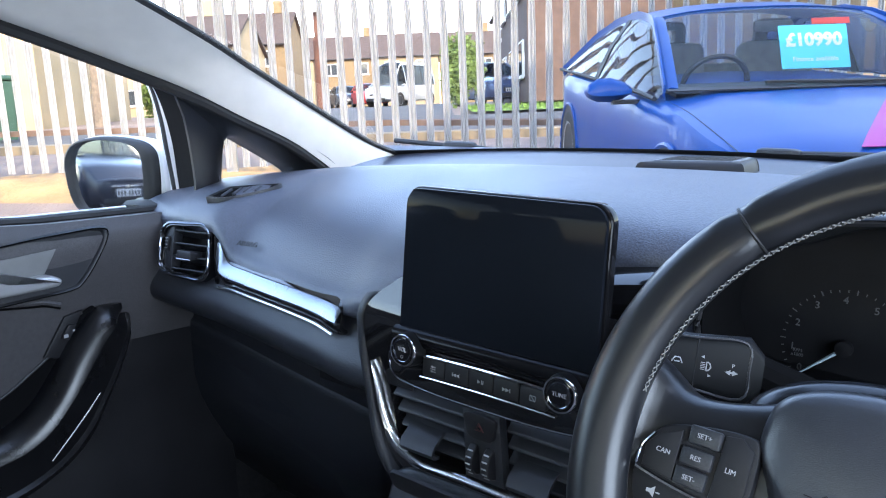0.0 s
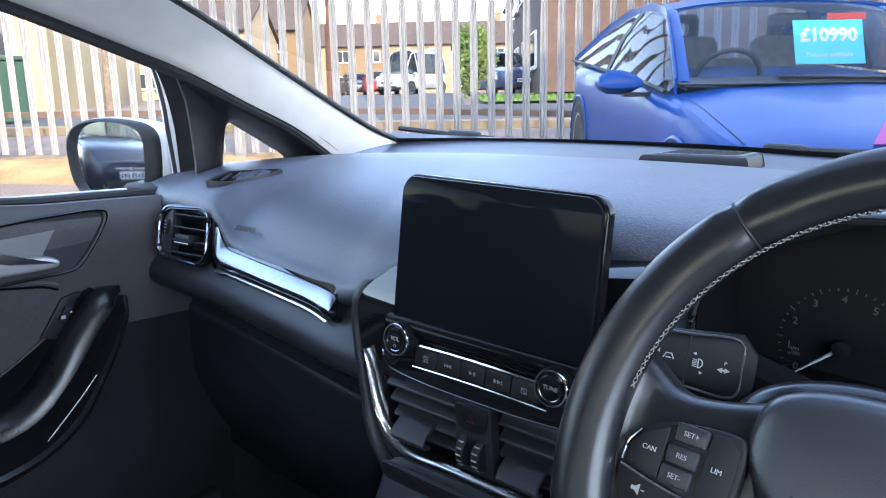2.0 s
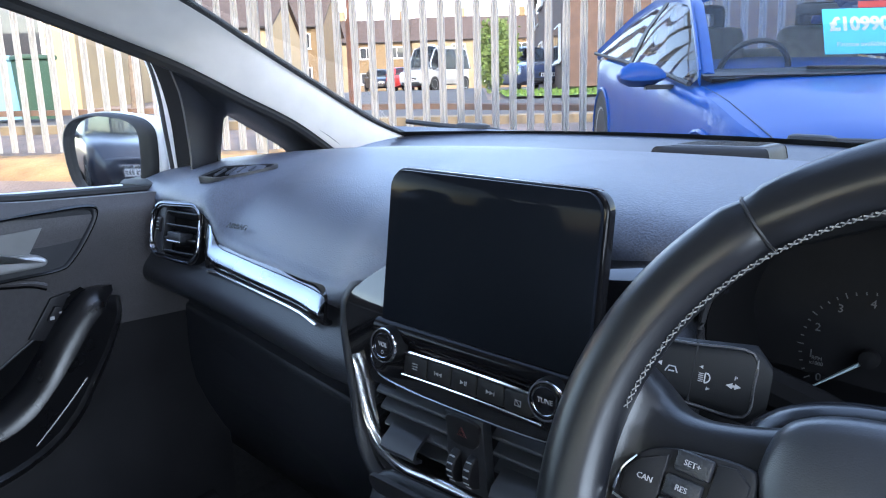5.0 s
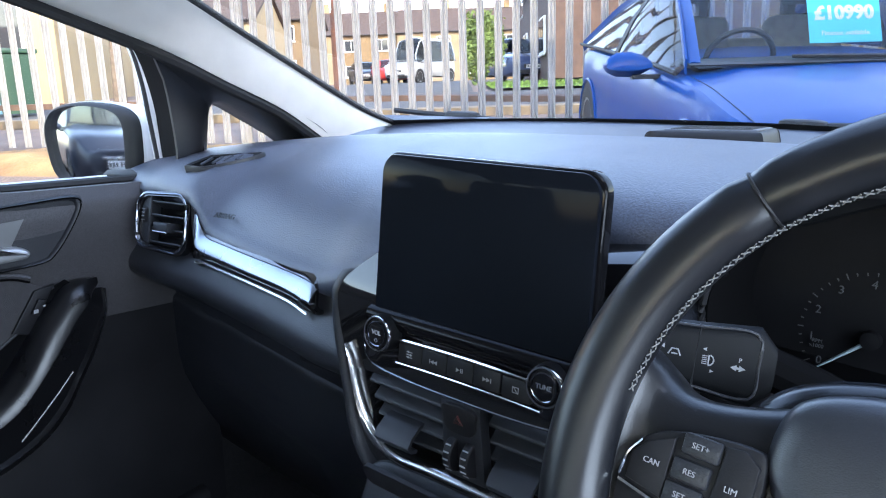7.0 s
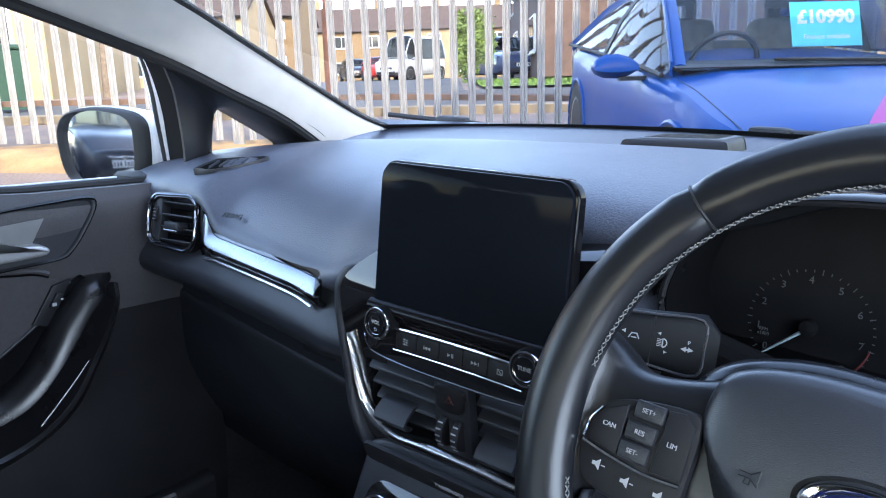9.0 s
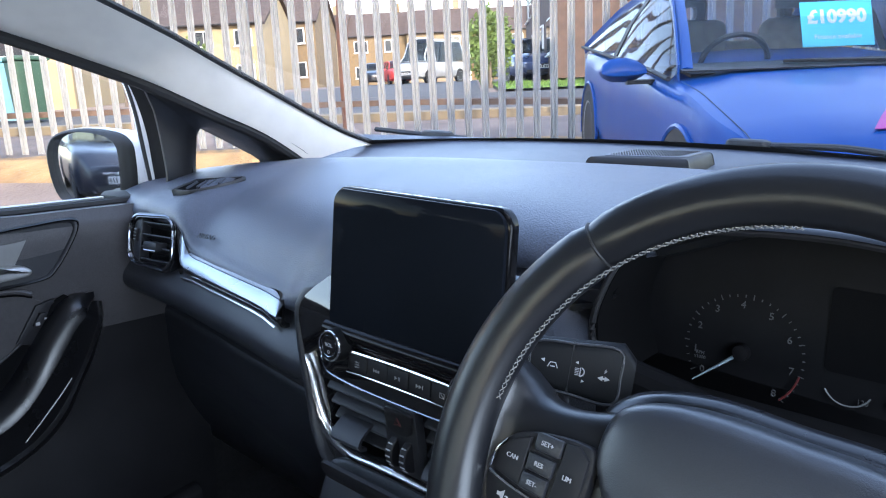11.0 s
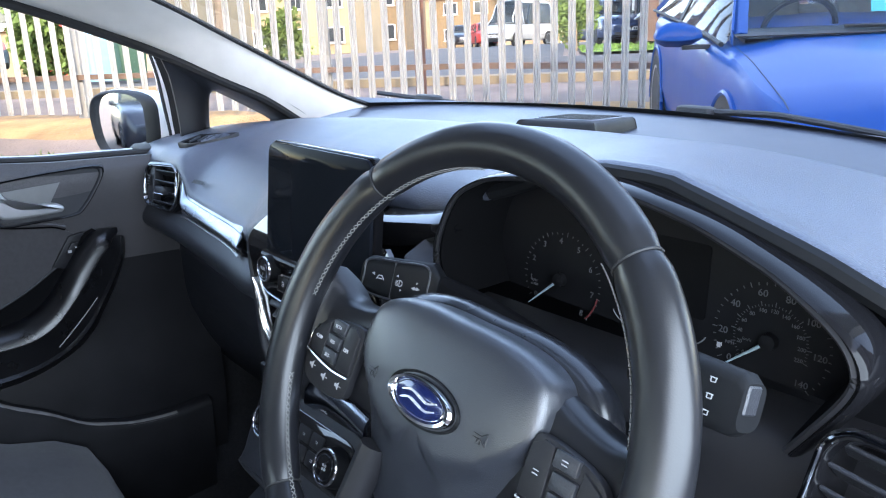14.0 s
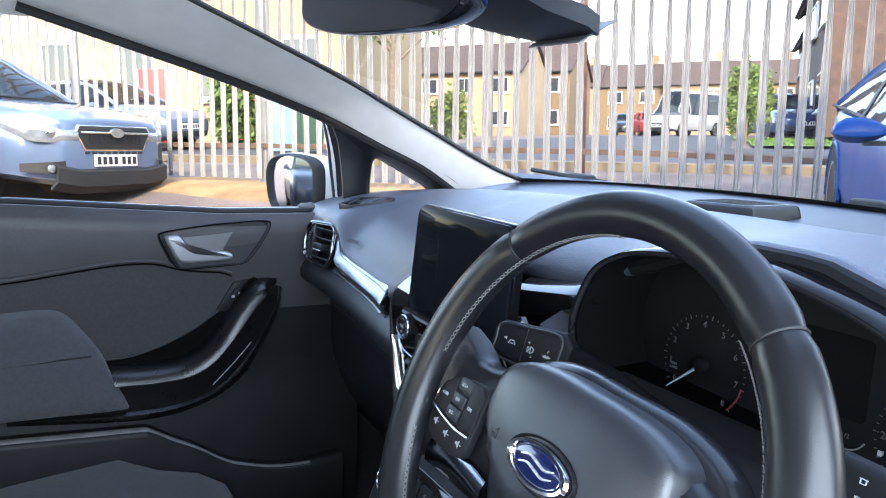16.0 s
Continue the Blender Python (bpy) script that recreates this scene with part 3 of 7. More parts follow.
part("screen_foot", loft([[pmx @ Vector((x, y, z)) for x in np.linspace(-0.104, 0.104, 10)] for y, z in ((0.031, 0.001), (0.0295, 0.0045), (0.0265, 0.0066), (0.0225, 0.0074), (0.0185, 0.0066), (0.0155, 0.0045), (0.0140, 0.001))]), M_HOOD, unit, "glossy sloped lip")


def icon_bars(f, rects):
    bms = [box((x, y, 0), (w, h, 0.0004), 0, 1, f) for x, y, w, h in rects]
    return join(*bms)


def triangle(f, x, y, s):
    return prism([(x - s / 2, y - s / 2), (x + s / 2, y), (x - s / 2, y + s / 2)], 0.0004, f)


bw = 0.0253
for i in range(5):
    x = -0.0530 + 0.0258 * i
    y = 0.001 - 0.28 * x * x
    bf = pmx @ Matrix.Translation((x, y, 0.0))
    b = part("button", prism(round_rect(bw, 0.0165, 0.002, 3), 0.0065, bf, 0.0012), M_DARK, unit, "flat black button")
    g = bf @ Matrix.Translation((0, 0, 0.0068))
    if i == 0:
        part("icon", icon_bars(g, [(0, 0.0022, 0.006, 0.0005), (0, 0, 0.006, 0.0005), (0, -0.0022, 0.006, 0.0005), (-0.001, 0.0022, 0.0008, 0.0018), (0.0015, 0, 0.0008, 0.0018), (-0.0012, -0.0022, 0.0008, 0.0018)]), M_MARK, b)
    elif i == 1:
        part("icon", join(triangle(g @ Matrix.Rotation(math.pi, 4, "Z"), -0.0018, 0, 0.0032), triangle(g @ Matrix.Rotation(math.pi, 4, "Z"), 0.0016, 0, 0.0032), icon_bars(g, [(-0.0040, 0, 0.0005, 0.0034)])), M_MARK, b)
    elif i == 2:
        part("icon", join(triangle(g, -0.0014, 0, 0.0032), icon_bars(g, [(0.0014, 0, 0.0006, 0.0034), (0.0028, 0, 0.0006, 0.0034)])), M_MARK, b)
    elif i == 3:
        part("icon", join(triangle(g, -0.0018, 0, 0.0032), triangle(g, 0.0016, 0, 0.0032), icon_bars(g, [(0.0040, 0, 0.0005, 0.0034)])), M_MARK, b)
    else:
        part("icon", join(icon_bars(g, [(0, 0.002, 0.005, 0.0005), (0, -0.002, 0.005, 0.0005), (-0.0025, 0, 0.0005, 0.0045), (0.0025, 0, 0.0005, 0.0045)]), icon_bars(g @ Matrix.Rotation(radians(-45), 4, "Z"), [(0, 0, 0.007, 0.0005)])), M_MARK, b)


def knob(parent, f, text, r=0.0145, h=0.017):
    k = part("knob", lathe([(r * 1.14, 0), (r * 1.12, h * 0.3), (r * 1.08, h * 0.8), (r * 1.04, h * 0.97), (r * 0.9, h), (0.0001, h)], 40, f), M_STALK, parent, "round black rotary knob")
    part("chrome_ring", lathe([(r * 1.03, h - 0.0015), (r * 1.03, h + 0.0008), (r * 0.99, h + 0.0017), (r * 0.90, h + 0.0018), (r * 0.86, h + 0.0006), (r * 0.86, h - 0.001)], 40, f), M_BRIGHT, k, "bright chrome ring")
    part("inner_ring", lathe([(r * 0.72, h + 0.001), (r * 0.70, h + 0.0021), (r * 0.66, h + 0.0019), (r * 0.66, h)], 40, f), M_DARKCHROME, k, "thin inner ring")
    part("cap", lathe([(r * 0.85, h), (r * 0.83, h + 0.0010), (r * 0.70, h + 0.0014), (0.0001, h + 0.0015)], 32, f), M_GLOSS, k)
    if text:
        part("lettering", words(text, r * 0.36 if len(text) < 4 else r * 0.34, f @ Matrix.Translation((0, 0.001 if len(text) < 4 else 0, h + 0.0017))), M_MARK, k)
    return k


k = knob(unit, facing((-0.0875, -0.0095, 0.880), LEAN), "VOL")
part("power_icon", tube([facing((-0.0875, -0.0095, 0.880), LEAN) @ Vector((0.0014 * math.cos(a), -0.0055 + 0.0014 * math.sin(a), 0.0186)) for a in np.linspace(0, 2 * math.pi, 12)], 0.00025, 4), M_MARK, k)
knob(unit, facing((0.0735, -0.0095, 0.880), LEAN), "TUNE")

# middle vents, hazard switch and roller wheels
for s, label in ((-1, "centre air vent with black slats beside the hazard switch"), (1, "centre air vent with black slats behind the steering wheel")):
    vx = -0.073 if s < 0 else 0.057
    v = thing("air_vent", (vx, 0.0, 0.785), label, "air vent")
    f = facing((vx, -0.004, 0.8095), -6)
    w2, n = 0.086, 4
    # near-black back plate gives the depth behind the slats as painted shade
    part("duct_shade", box((0, 0, -0.035), (w2 + 0.012, 0.072, 0.004), 0, 1, f), M_VOID, v)
    for i in range(n):
        y = 0.0235 - 0.0150 * i
        xa, xb = -w2 / 2 + (0.0035 * i if s < 0 else 0), w2 / 2 - (0.0035 * i if s > 0 else 0)
        prof = ((-0.0065, -0.010), (-0.0075, 0.0010), (-0.0068, 0.0026), (-0.0050, 0.0030), (-0.0036, 0.0022), (0.0020, -0.0060), (0.0060, -0.0160), (0.0075, -0.030))
        part("slat", loft([[f @ Vector((x, y + q, z)) for q, z in prof] for x in (xa, xb)]), M_SLAT, v, "", 25)
    tx = -0.004 if s < 0 else -0.014
    t = part("slider_tab", loft([[f @ Vector((tx + x, y, z)) for y, z in ((-0.0270, 0.010), (-0.0245, 0.0165), (-0.0215, 0.0180), (-0.0170, 0.0150), (-0.0110, 0.004), (-0.0100, -0.010))] for x in (-0.0205, -0.0190, 0.0170, 0.0190)], thick=-0.003), M_SLAT, v, "", 30)
    part("tab_edge", tube([f @ Vector((tx + x, -0.0232, 0.0182)) for x in (-0.0185, 0.0170)], 0.0007, 5), M_CHROME, t, "thin chrome edge")
haz = thing("hazard_switch", (-0.005, 0.0, 0.775), "black hazard switch column with two thumb wheels", "switch")
hf = facing((-0.0060, -0.0165, 0.8085), -6)
part("column", prism([(-0.0190, 0.034), (0.0190, 0.034), (0.0205, -0.034), (-0.0205, -0.034)], 0.010, hf @ Matrix.Translation((0, 0, -0.010)), 0.001), M_PLASTIC, haz)
hb = part("button", prism(smooth_line([(-0.0145, 0.032), (0.0145, 0.032), (0.0155, 0.020), (0.011, 0.0095), (-0.011, 0.0095), (-0.0155, 0.020)], 4, True), 0.003, hf, 0.001), M_DARK, haz)
tri3 = [(0, 0.0255), (-0.0045, 0.0180), (0.0045, 0.0180)]
part("icon", join(*[tube([hf @ Vector((x * q, 0.0205 + (y - 0.0205) * q, 0.0033)) for x, y in tri3 + tri3[:1]], 0.00035, 4) for q in (1.0, 0.55)]), M_RED, hb, "dull red triangle")
for s in (-1, 1):
    wf = hf @ Matrix.Translation((0.0085 * s, -0.013, -0.004)) @ Matrix.Rotation(radians(90), 4, "Y")
    w = part("thumb_wheel", lathe([(0.0001, -0.004), (0.0145, -0.004), (0.0155, -0.003), (0.0155, 0.003), (0.0145, 0.004), (0.0001, 0.004)], 28, wf), M_DARK, haz)
    for k in range(5):
        a = radians(48 - 22 * k)
        part("grip_mark", box((0, 0, 0.0156), (0.0052, 0.0012, 0.0008), 0, 1, hf @ Matrix.Translation((0.0085 * s, -0.013, -0.004)) @ Matrix.Rotation(-a, 4, "X")), M_MARK, w)

# climate panel under the stack
cli = thing("climate_panel", (0.0, 0.0, 0.60), "black climate control panel with two rotary dials", "control panel")
cf = facing((0.0, -0.040, 0.700), 24)
part("body", prism(smooth_line([(-0.105, 0.062), (-0.112, 0.030), (-0.112, -0.05), (-0.10, -0.075), (0.10, -0.075), (0.112, -0.05), (0.112, 0.030), (0.105, 0.062), (0.05, 0.070), (-0.05, 0.070)], 4, True), 0.05, cf @ Matrix.Translation((0, 0, -0.05)), 0.006, 3), M_PLASTIC, cli)
part("face", prism(round_rect(0.19, 0.062, 0.024), 0.002, cf, 0.001), M_GLOSS, cli)
for x in (-0.066, 0.066):
    kk = knob(cli, cf @ Matrix.Translation((x, 0, 0.002)), "", 0.0195, 0.014)
    part("fan_icon", join(*[lathe([(0.0016, 0), (0.0015, 0.0004), (0.0001, 0.0004)], 8, cf @ Matrix.Translation((x + 0.0028 * math.cos(a), 0.0028 * math.sin(a), 0.0176))) for a in (0.8, 2.4, 3.9, 5.5)]), M_MARK, kk)
for j in range(2):
    for i in range(3):
        b = part("button", prism(round_rect(0.024, 0.017, 0.003), 0.003, cf @ Matrix.Translation((-0.026 + 0.026 * i, 0.011 - 0.021 * j, 0.001)), 0.001), M_DARK, cli)
        g = cf @ Matrix.Translation((-0.026 + 0.026 * i, 0.011 - 0.021 * j, 0.0043))
        if i == 0 and j == 1:
            part("lettering", words("REAR", 0.0055, g), M_MARK, b)
        else:
            part("icon", icon_bars(g, [(0, 0.001, 0.004, 0.0005), (0, -0.001, 0.004, 0.0005), (0.002, 0, 0.0005, 0.003)]), M_MARK, b)
part("lettering", words("PASSENGER AIRBAG", 0.0062, facing((0.02, -0.0365, 0.7555), -20) @ Matrix.Translation((0, 0, 0.001))), M_MARK, cli)
part("header", prism(round_rect(0.20, 0.022, 0.008), 0.004, facing((0.0, -0.0335, 0.7545), -20) @ Matrix.Translation((0, 0, -0.004)), 0.001), M_DARK, cli)

# raised word on the passenger pad
part("lettering", words("AIRBAG", 0.0095, facing((-0.405, 0.0425, 0.9285), 32, 8), 0.0006, 0.15), M_PLASTIC, dash, "moulded airbag lettering")
# glovebox latch
part("glovebox_latch", box((-0.27, 0.062, 0.783), (0.06, 0.012, 0.014), 0.004, 3), M_DARK, dash)

# ---- steering wheel ----
WT = radians(23.2)
WC = Vector((0.3282, -0.1356, 0.9185))
WM = Matrix.Translation(WC) @ Matrix.Rotation(radians(-0.9), 4, "Z") @ axes((0, 0, 0), (1, 0, 0), (0, math.sin(WT), math.cos(WT))) @ Matrix.Rotation(radians(-2.5), 4, "Z")
WH = WM @ Matrix.Translation((0, 0, -0.0125))      # hub, set back from the rim
wheel = thing("steering_wheel", WC, "black leather steering wheel with grey stitching and oval badge", "steering wheel")
RIM, TH = 0.1654, 0.0155


def rim_piece(a0, a1, mat, grip=0.0, label=""):
    """A length of rim from angle a0 to a1 in degrees, anticlockwise from the right."""
    n = max(4, int((a1 - a0) / 3))
    rings = []
    for i in range(n + 1):
        a = radians(a0 + (a1 - a0) * i / n)
        swell = 1 + grip * math.sin(math.pi * i / n) ** 0.5
        edge = 1.0 - 0.10 * (i in (0, n))
        ring = []
        for j in range(20):
            q = 2 * math.pi * j / 20
            r = RIM + TH * swell * edge * math.cos(q) * 1.0
            ring.append(WM @ Vector((r * math.cos(a), r * math.sin(a), TH * 0.88 * swell * edge * math.sin(q))))
        rings.append(ring)
    return part("rim_section", loft(rings, close=True, caps=True), mat, wheel, label, 50)


rim_piece(47.0, 133.0, M_LEATHER, 0.0, "smooth black leather upper rim")
rim_piece(133.4, 226.6, M_LEATHER, 0.10, "perforated leather grip")
rim_piece(-46.6, 46.6, M_LEATHER, 0.10, "perforated leather grip")
rim_piece(227.0, 313.0, M_LEATHER, 0.0, "smooth black leather lower rim")
for a in (133.2, 46.8, 226.8, -46.8):
    c, s = math.cos(radians(a)), math.sin(radians(a))
    part("seam", tube([WM @ Vector(((RIM + TH * 0.93 * math.cos(q)) * c, (RIM + TH * 0.93 * math.cos(q)) * s, TH * 0.82 * math.sin(q))) for q in np.linspace(0, 2 * math.pi, 18)], 0.0009, 5), M_RUBBER, wheel)


def stitches(a0, a1):
    """Cross stitches along the inside of the rim."""
    bms = []
    n = int(abs(a1 - a0) / 1.7)
    for i in range(n):
        a = radians(a0 + (a1 - a0) * i / n)
        b = radians(a0 + (a1 - a0) * (i + 0.8) / n)
        for q0, q1 in ((2.98, 2.80), (2.80, 2.98)):
            p = []
            for ang, q in ((a, q0), (b, q1)):
                r = RIM + (TH * 1.08 + 0.0008) * math.cos(q)
                p.append(WM @ Vector((r * math.cos(ang), r * math.sin(ang), (TH * 0.95 + 0.0008) * math.sin(q))))
            bms.append(tube(p, 0.0004, 4))
    return join(*bms)


tagged(part("stitching", stitches(95, 172), M_STITCH, wheel, "grey cross stitching"), kind="stuff")
tagged(part("stitching", stitches(196, 265), M_STITCH, wheel, "grey cross stitching"), kind="stuff")
tagged(part("stitching", stitches(50, 12), M_STITCH, wheel, "grey cross stitching"), kind="stuff")
tagged(part("stitching", stitches(-16, -85), M_STITCH, wheel, "grey cross stitching"), kind="stuff")


def cover_skin():
    """The airbag cover: a domed shield above, stepping back along a curved crease."""
    half = [(0.0, 0.0535), (0.030, 0.0535), (0.055, 0.051), (0.074, 0.045), (0.0845, 0.036), (0.0885, 0.020), (0.0870, 0.002), (0.0810, -0.020), (0.0720, -0.046), (0.0620, -0.076), (0.0470, -0.099), (0.0220, -0.109), (0.0, -0.110)]
    o = smooth_line(half + [(-x, y) for x, y in half[-2:0:-1]], 6, True)
    my = -0.018
    rings = []
    for k, z in ((1.0, -0.042), (1.0, -0.022), (0.994, -0.0160), (0.98, -0.0110), (0.96, -0.0076), (0.93, -0.0052), (0.89, -0.0036), (0.84, -0.0024), (0.78, -0.0014), (0.70, -0.0004), (0.62, 0.0004), (0.52, 0.0012), (0.42, 0.0018), (0.30, 0.0022), (0.15, 0.0025), (0.01, 0.0025)):
        ring = []
        for x, y in o:
            px, py = x * k, my + (y - my) * k
            d = lerp(abs(px), [(0, -0.039), (0.03, -0.036), (0.055, -0.024), (0.075, -0.006), (0.090, 0.014)]) - py
            u = min(1.0, max(0.0, (d + 0.003) / 0.008))
            ring.append(WM @ Vector((px, py, z - (0.0065 * u * u * (3 - 2 * u) + 0.30 * max(0.0, min(d, 0.05))) * min(1.0, (z + 0.042) / 0.02))))
        rings.append(ring)
    return loft(rings, close=True, caps=True)


part("airbag_cover", cover_skin(), M_COVER, wheel, "grained dark grey airbag cover with a creased lower half", 60)
part("badge_recess", lathe([(0.0345, -0.004), (0.0335, 0.0006), (0.0310, 0.0002), (0.0295, -0.002)], 48, WH @ Matrix.Translation((0.0, -0.004, 0.0150)) @ Matrix.Diagonal((1.04, 0.50, 1, 1))), M_STALK, wheel, "dark recess round the badge")
bd = part("badge_ring", lathe([(0.0300, 0), (0.0302, 0.0035), (0.0286, 0.0056), (0.0256, 0.0052), (0.0240, 0.003), (0.0240, 0)], 48, WH @ Matrix.Translation((0.0, -0.004, 0.0150)) @ Matrix.Diagonal((1.04, 0.46, 1, 1))), M_BRIGHT, wheel, "oval chrome badge ring")
part("badge_enamel", lathe([(0.0245, 0.001), (0.0242, 0.0032), (0.015, 0.0040), (0.0001, 0.0042)], 48, WH @ Matrix.Translation((0.0, -0.004, 0.0150)) @ Matrix.Diagonal((1.04, 0.46, 1, 1))), M_NAVY, bd, "navy blue oval enamel")
ov = WH @ Matrix.Translation((0.0, -0.004, 0.0))
part("badge_line", tube([ov @ Vector((0.0236 * math.cos(a), 0.0102 * math.sin(a), 0.0186)) for a in np.linspace(0, 2 * math.pi, 40)], 0.00035, 5), M_BRIGHT, bd, "fine silver oval line")
for dy_ in (0.0026, -0.0026):
    sw_ = smooth_line([(-0.0165, dy_ - 0.0012), (-0.0085, dy_ + 0.0014), (0.0, dy_), (0.0085, dy_ - 0.0014), (0.0165, dy_ + 0.0012)], 6)
    part("badge_flourish", tube([ov @ Vector((x, y, 0.0192)) for x, y in sw_], [0.0005 + 0.0007 * math.sin(math.pi * i / (len(sw_) - 1)) for i in range(len(sw_))], 5), M_FRAMEWHITE, bd, "raised silver wave")
for hx in (-0.054, 0.054):
    hm = WH @ Matrix.Translation((hx, -0.004, 0.0145)) @ Matrix.Rotation(radians(-8 if hx < 0 else 8), 4, "Y")
    part("horn_icon", join(*[tube([hm @ Vector((x, y, 0.001)) for x, y in s], 0.0004, 4) for s in ([(-0.005, 0.0012), (0.001, 0.001), (0.005, 0.004)], [(-0.005, -0.0012), (0.001, -0.001), (0.005, -0.004)], [(0.005, 0.004), (0.005, -0.004)], [(-0.001, -0.001), (-0.002, -0.004), (0.001, -0.004), (0.001, -0.001)])]), M_DARK, wheel, "moulded horn mark")
part("lettering", words("AIRBAG", 0.0085, WH @ Matrix.Translation((0, -0.070, -0.0085)), 0.0003, 0.15), M_DARK, wheel, "moulded airbag lettering")

# spokes: two side spokes and a forked lower one
for s in (-1, 1):
    tip = RIM - 0.004
    up = smooth_line([(0.045, 0.046), (0.070, 0.0355), (0.095, 0.0265), (0.118, 0.0215), (0.134, 0.0225), (0.146, 0.0300), (tip, 0.0420)], 4)
    dn = smooth_line([(0.045, -0.046), (0.070, -0.042), (0.095, -0.040), (0.118, -0.040), (0.134, -0.043), (0.146, -0.051), (tip, -0.063)], 4)
    rings = []
    for (xa, ya), (xb, yb) in zip(up, dn):
        h = ya - yb
        f = (xa - 0.045) / (tip - 0.045)
        zt = lerp(f, [(0, -0.024), (0.35, -0.0200), (0.85, -0.0190), (0.93, -0.0140), (1, -0.004)])
        rings.append([WM @ Vector((s * (xa + (xb - xa) * u), ya - h * u, z)) for u, z in ((0.0, zt - 0.022), (-0.004, zt - 0.012), (0.02, zt - 0.004), (0.08, zt), (0.25, zt + 0.001), (0.75, zt + 0.001), (0.92, zt), (0.98, zt - 0.004), (1.004, zt - 0.012), (1.0, zt - 0.022))])
    part("spoke", loft(rings, caps=False, thick=-0.006), M_LEATHER, wheel, "black side spoke", 60)
    part("spoke_trim", loft([[WM @ Vector((s * x, y + dy, z)) for x, y in smooth_line([(0.060, -0.049), (0.090, -0.046), (0.120, -0.047), (0.140, -0.054)], 4)] for dy, z in ((0.006, -0.016), (0.0, -0.0145), (-0.008, -0.0165), (-0.012, -0.026))], thick=-0.003), M_DARKCHROME, wheel, "satin grey lower spoke trim", 60)
    # lower fork
    fork = smooth_line([(s * 0.045, -0.055), (s * 0.050, -0.095), (s * 0.054, -0.125), (s * 0.062, -0.152)], 5)
    part("lower_spoke", tube([WM @ Vector((x, y, -0.014)) for x, y in fork], 0.010, 10, squash=1.2), M_DARKCHROME if s > 0 else M_DARK, wheel, "lower wheel spoke")
shell_o = [(0.0, 0.060), (0.045, 0.060), (0.082, 0.051), (0.104, 0.034), (0.112, 0.006), (0.108, -0.03), (0.094, -0.066), (0.070, -0.105), (0.035, -0.122), (0.0, -0.126)]
shell_o = smooth_line(shell_o + [(-x, y) for x, y in shell_o[-2:0:-1]], 4, True)
part("hub_shell", loft([[WM @ Vector((x * k, -0.02 + (y + 0.02) * k, z)) for x, y in shell_o] for k, z in ((0.80, -0.032), (0.90, -0.0335), (0.96, -0.037), (1.0, -0.045), (0.98, -0.060))], close=True, caps=False), M_HUBSHELL, wheel, "smooth dark shell behind the cover", 60)
# left switch pod
podo = [(-0.133, 0.004), (-0.118, 0.012), (-0.088, 0.016), (-0.079, 0.010), (-0.079, -0.022), (-0.082, -0.038), (-0.105, -0.043), (-0.130, -0.040), (-0.139, -0.030), (-0.140, -0.014)]


def switch_pod(s, rows, label):
    pd = part("switch_pod", prism(smooth_line([(s * -x if s > 0 else x, y) for x, y in podo], 4, True)[::1], 0.006, WP @ Matrix.Translation((0, 0, 0.007)), 0.0015), M_DARK, wheel, label)
    part("chrome_strip", tube([WP @ Vector(((x if s < 0 else -x), y, 0.0142)) for x, y in smooth_line([(-0.139, -0.018), (-0.12, -0.0215), (-0.10, -0.0235), (-0.081, -0.0225)], 4)], 0.0012, 6), M_CHROME, pd, "thin chrome divider")
    part("chrome_strip", tube([WP @ Vector(((x if s < 0 else -x), y, 0.0138)) for x, y in smooth_line([(-0.1395, -0.016), (-0.1385, -0.006), (-0.133, 0.003)], 4)], 0.0008, 6), M_DARKCHROME, pd, "thin chrome edge")
    for x, y in ((-0.106, 0.0085), (-0.108, -0.0035), (-0.109, -0.0145)):
        part("rocker_button", box(((x if s < 0 else -x), y, 0.014), (0.017, 0.0098, 0.004), 0.0012, 2, WP), M_PLASTIC, pd)
    part("button_plate", prism([((x if s < 0 else -x), y) for x, y in ((-0.136, -0.004), (-0.130, 0.003), (-0.118, 0.009), (-0.118, -0.019), (-0.136, -0.016))], 0.0025, WP @ Matrix.Translation((0, 0, 0.0125)), 0.0006), M_DARK, pd)
    part("button_plate", prism([((x if s < 0 else -x), y) for x, y in ((-0.096, 0.013), (-0.088, 0.014), (-0.081, 0.009), (-0.081, -0.020), (-0.098, -0.021))], 0.0025, WP @ Matrix.Translation((0, 0, 0.0125)), 0.0006), M_DARK, pd)
    for text, x, y, sz in rows:
        part("lettering", words(text, sz, WP @ Matrix.Translation((x, y, 0.0166))), M_MARK, pd)
    return pd


WP = WM @ Matrix.Translation((-0.005, -0.001, -0.0180))
pl = switch_pod(-1, [("CAN", -0.1255, -0.005, 0.0037), ("SET+", -0.106, 0.0085, 0.0037), ("RES", -0.108, -0.0035, 0.0037), ("SET-", -0.109, -0.0145, 0.0037), ("LIM", -0.0895, -0.004, 0.0038)], "black cruise control switches")
for x, y in ((-0.127, -0.028), (-0.109, -0.031), (-0.090, -0.031)):
    part("icon", join(prism([(x - 0.003, y - 0.001), (x - 0.001, y - 0.001), (x + 0.0015, y - 0.003), (x + 0.0015, y + 0.003), (x - 0.001, y + 0.001), (x - 0.003, y + 0.001)], 0.0004, WP @ Matrix.Translation((0, 0, 0.0137))), box((x + 0.0035, y, 0.0138), (0.0022, 0.0006, 0.0004), 0, 1, WP)), M_MARK, pl)
WP = WM @ Matrix.Translation((0.005, -0.001, -0.0180))
pr = switch_pod(1, [], "black menu switches")
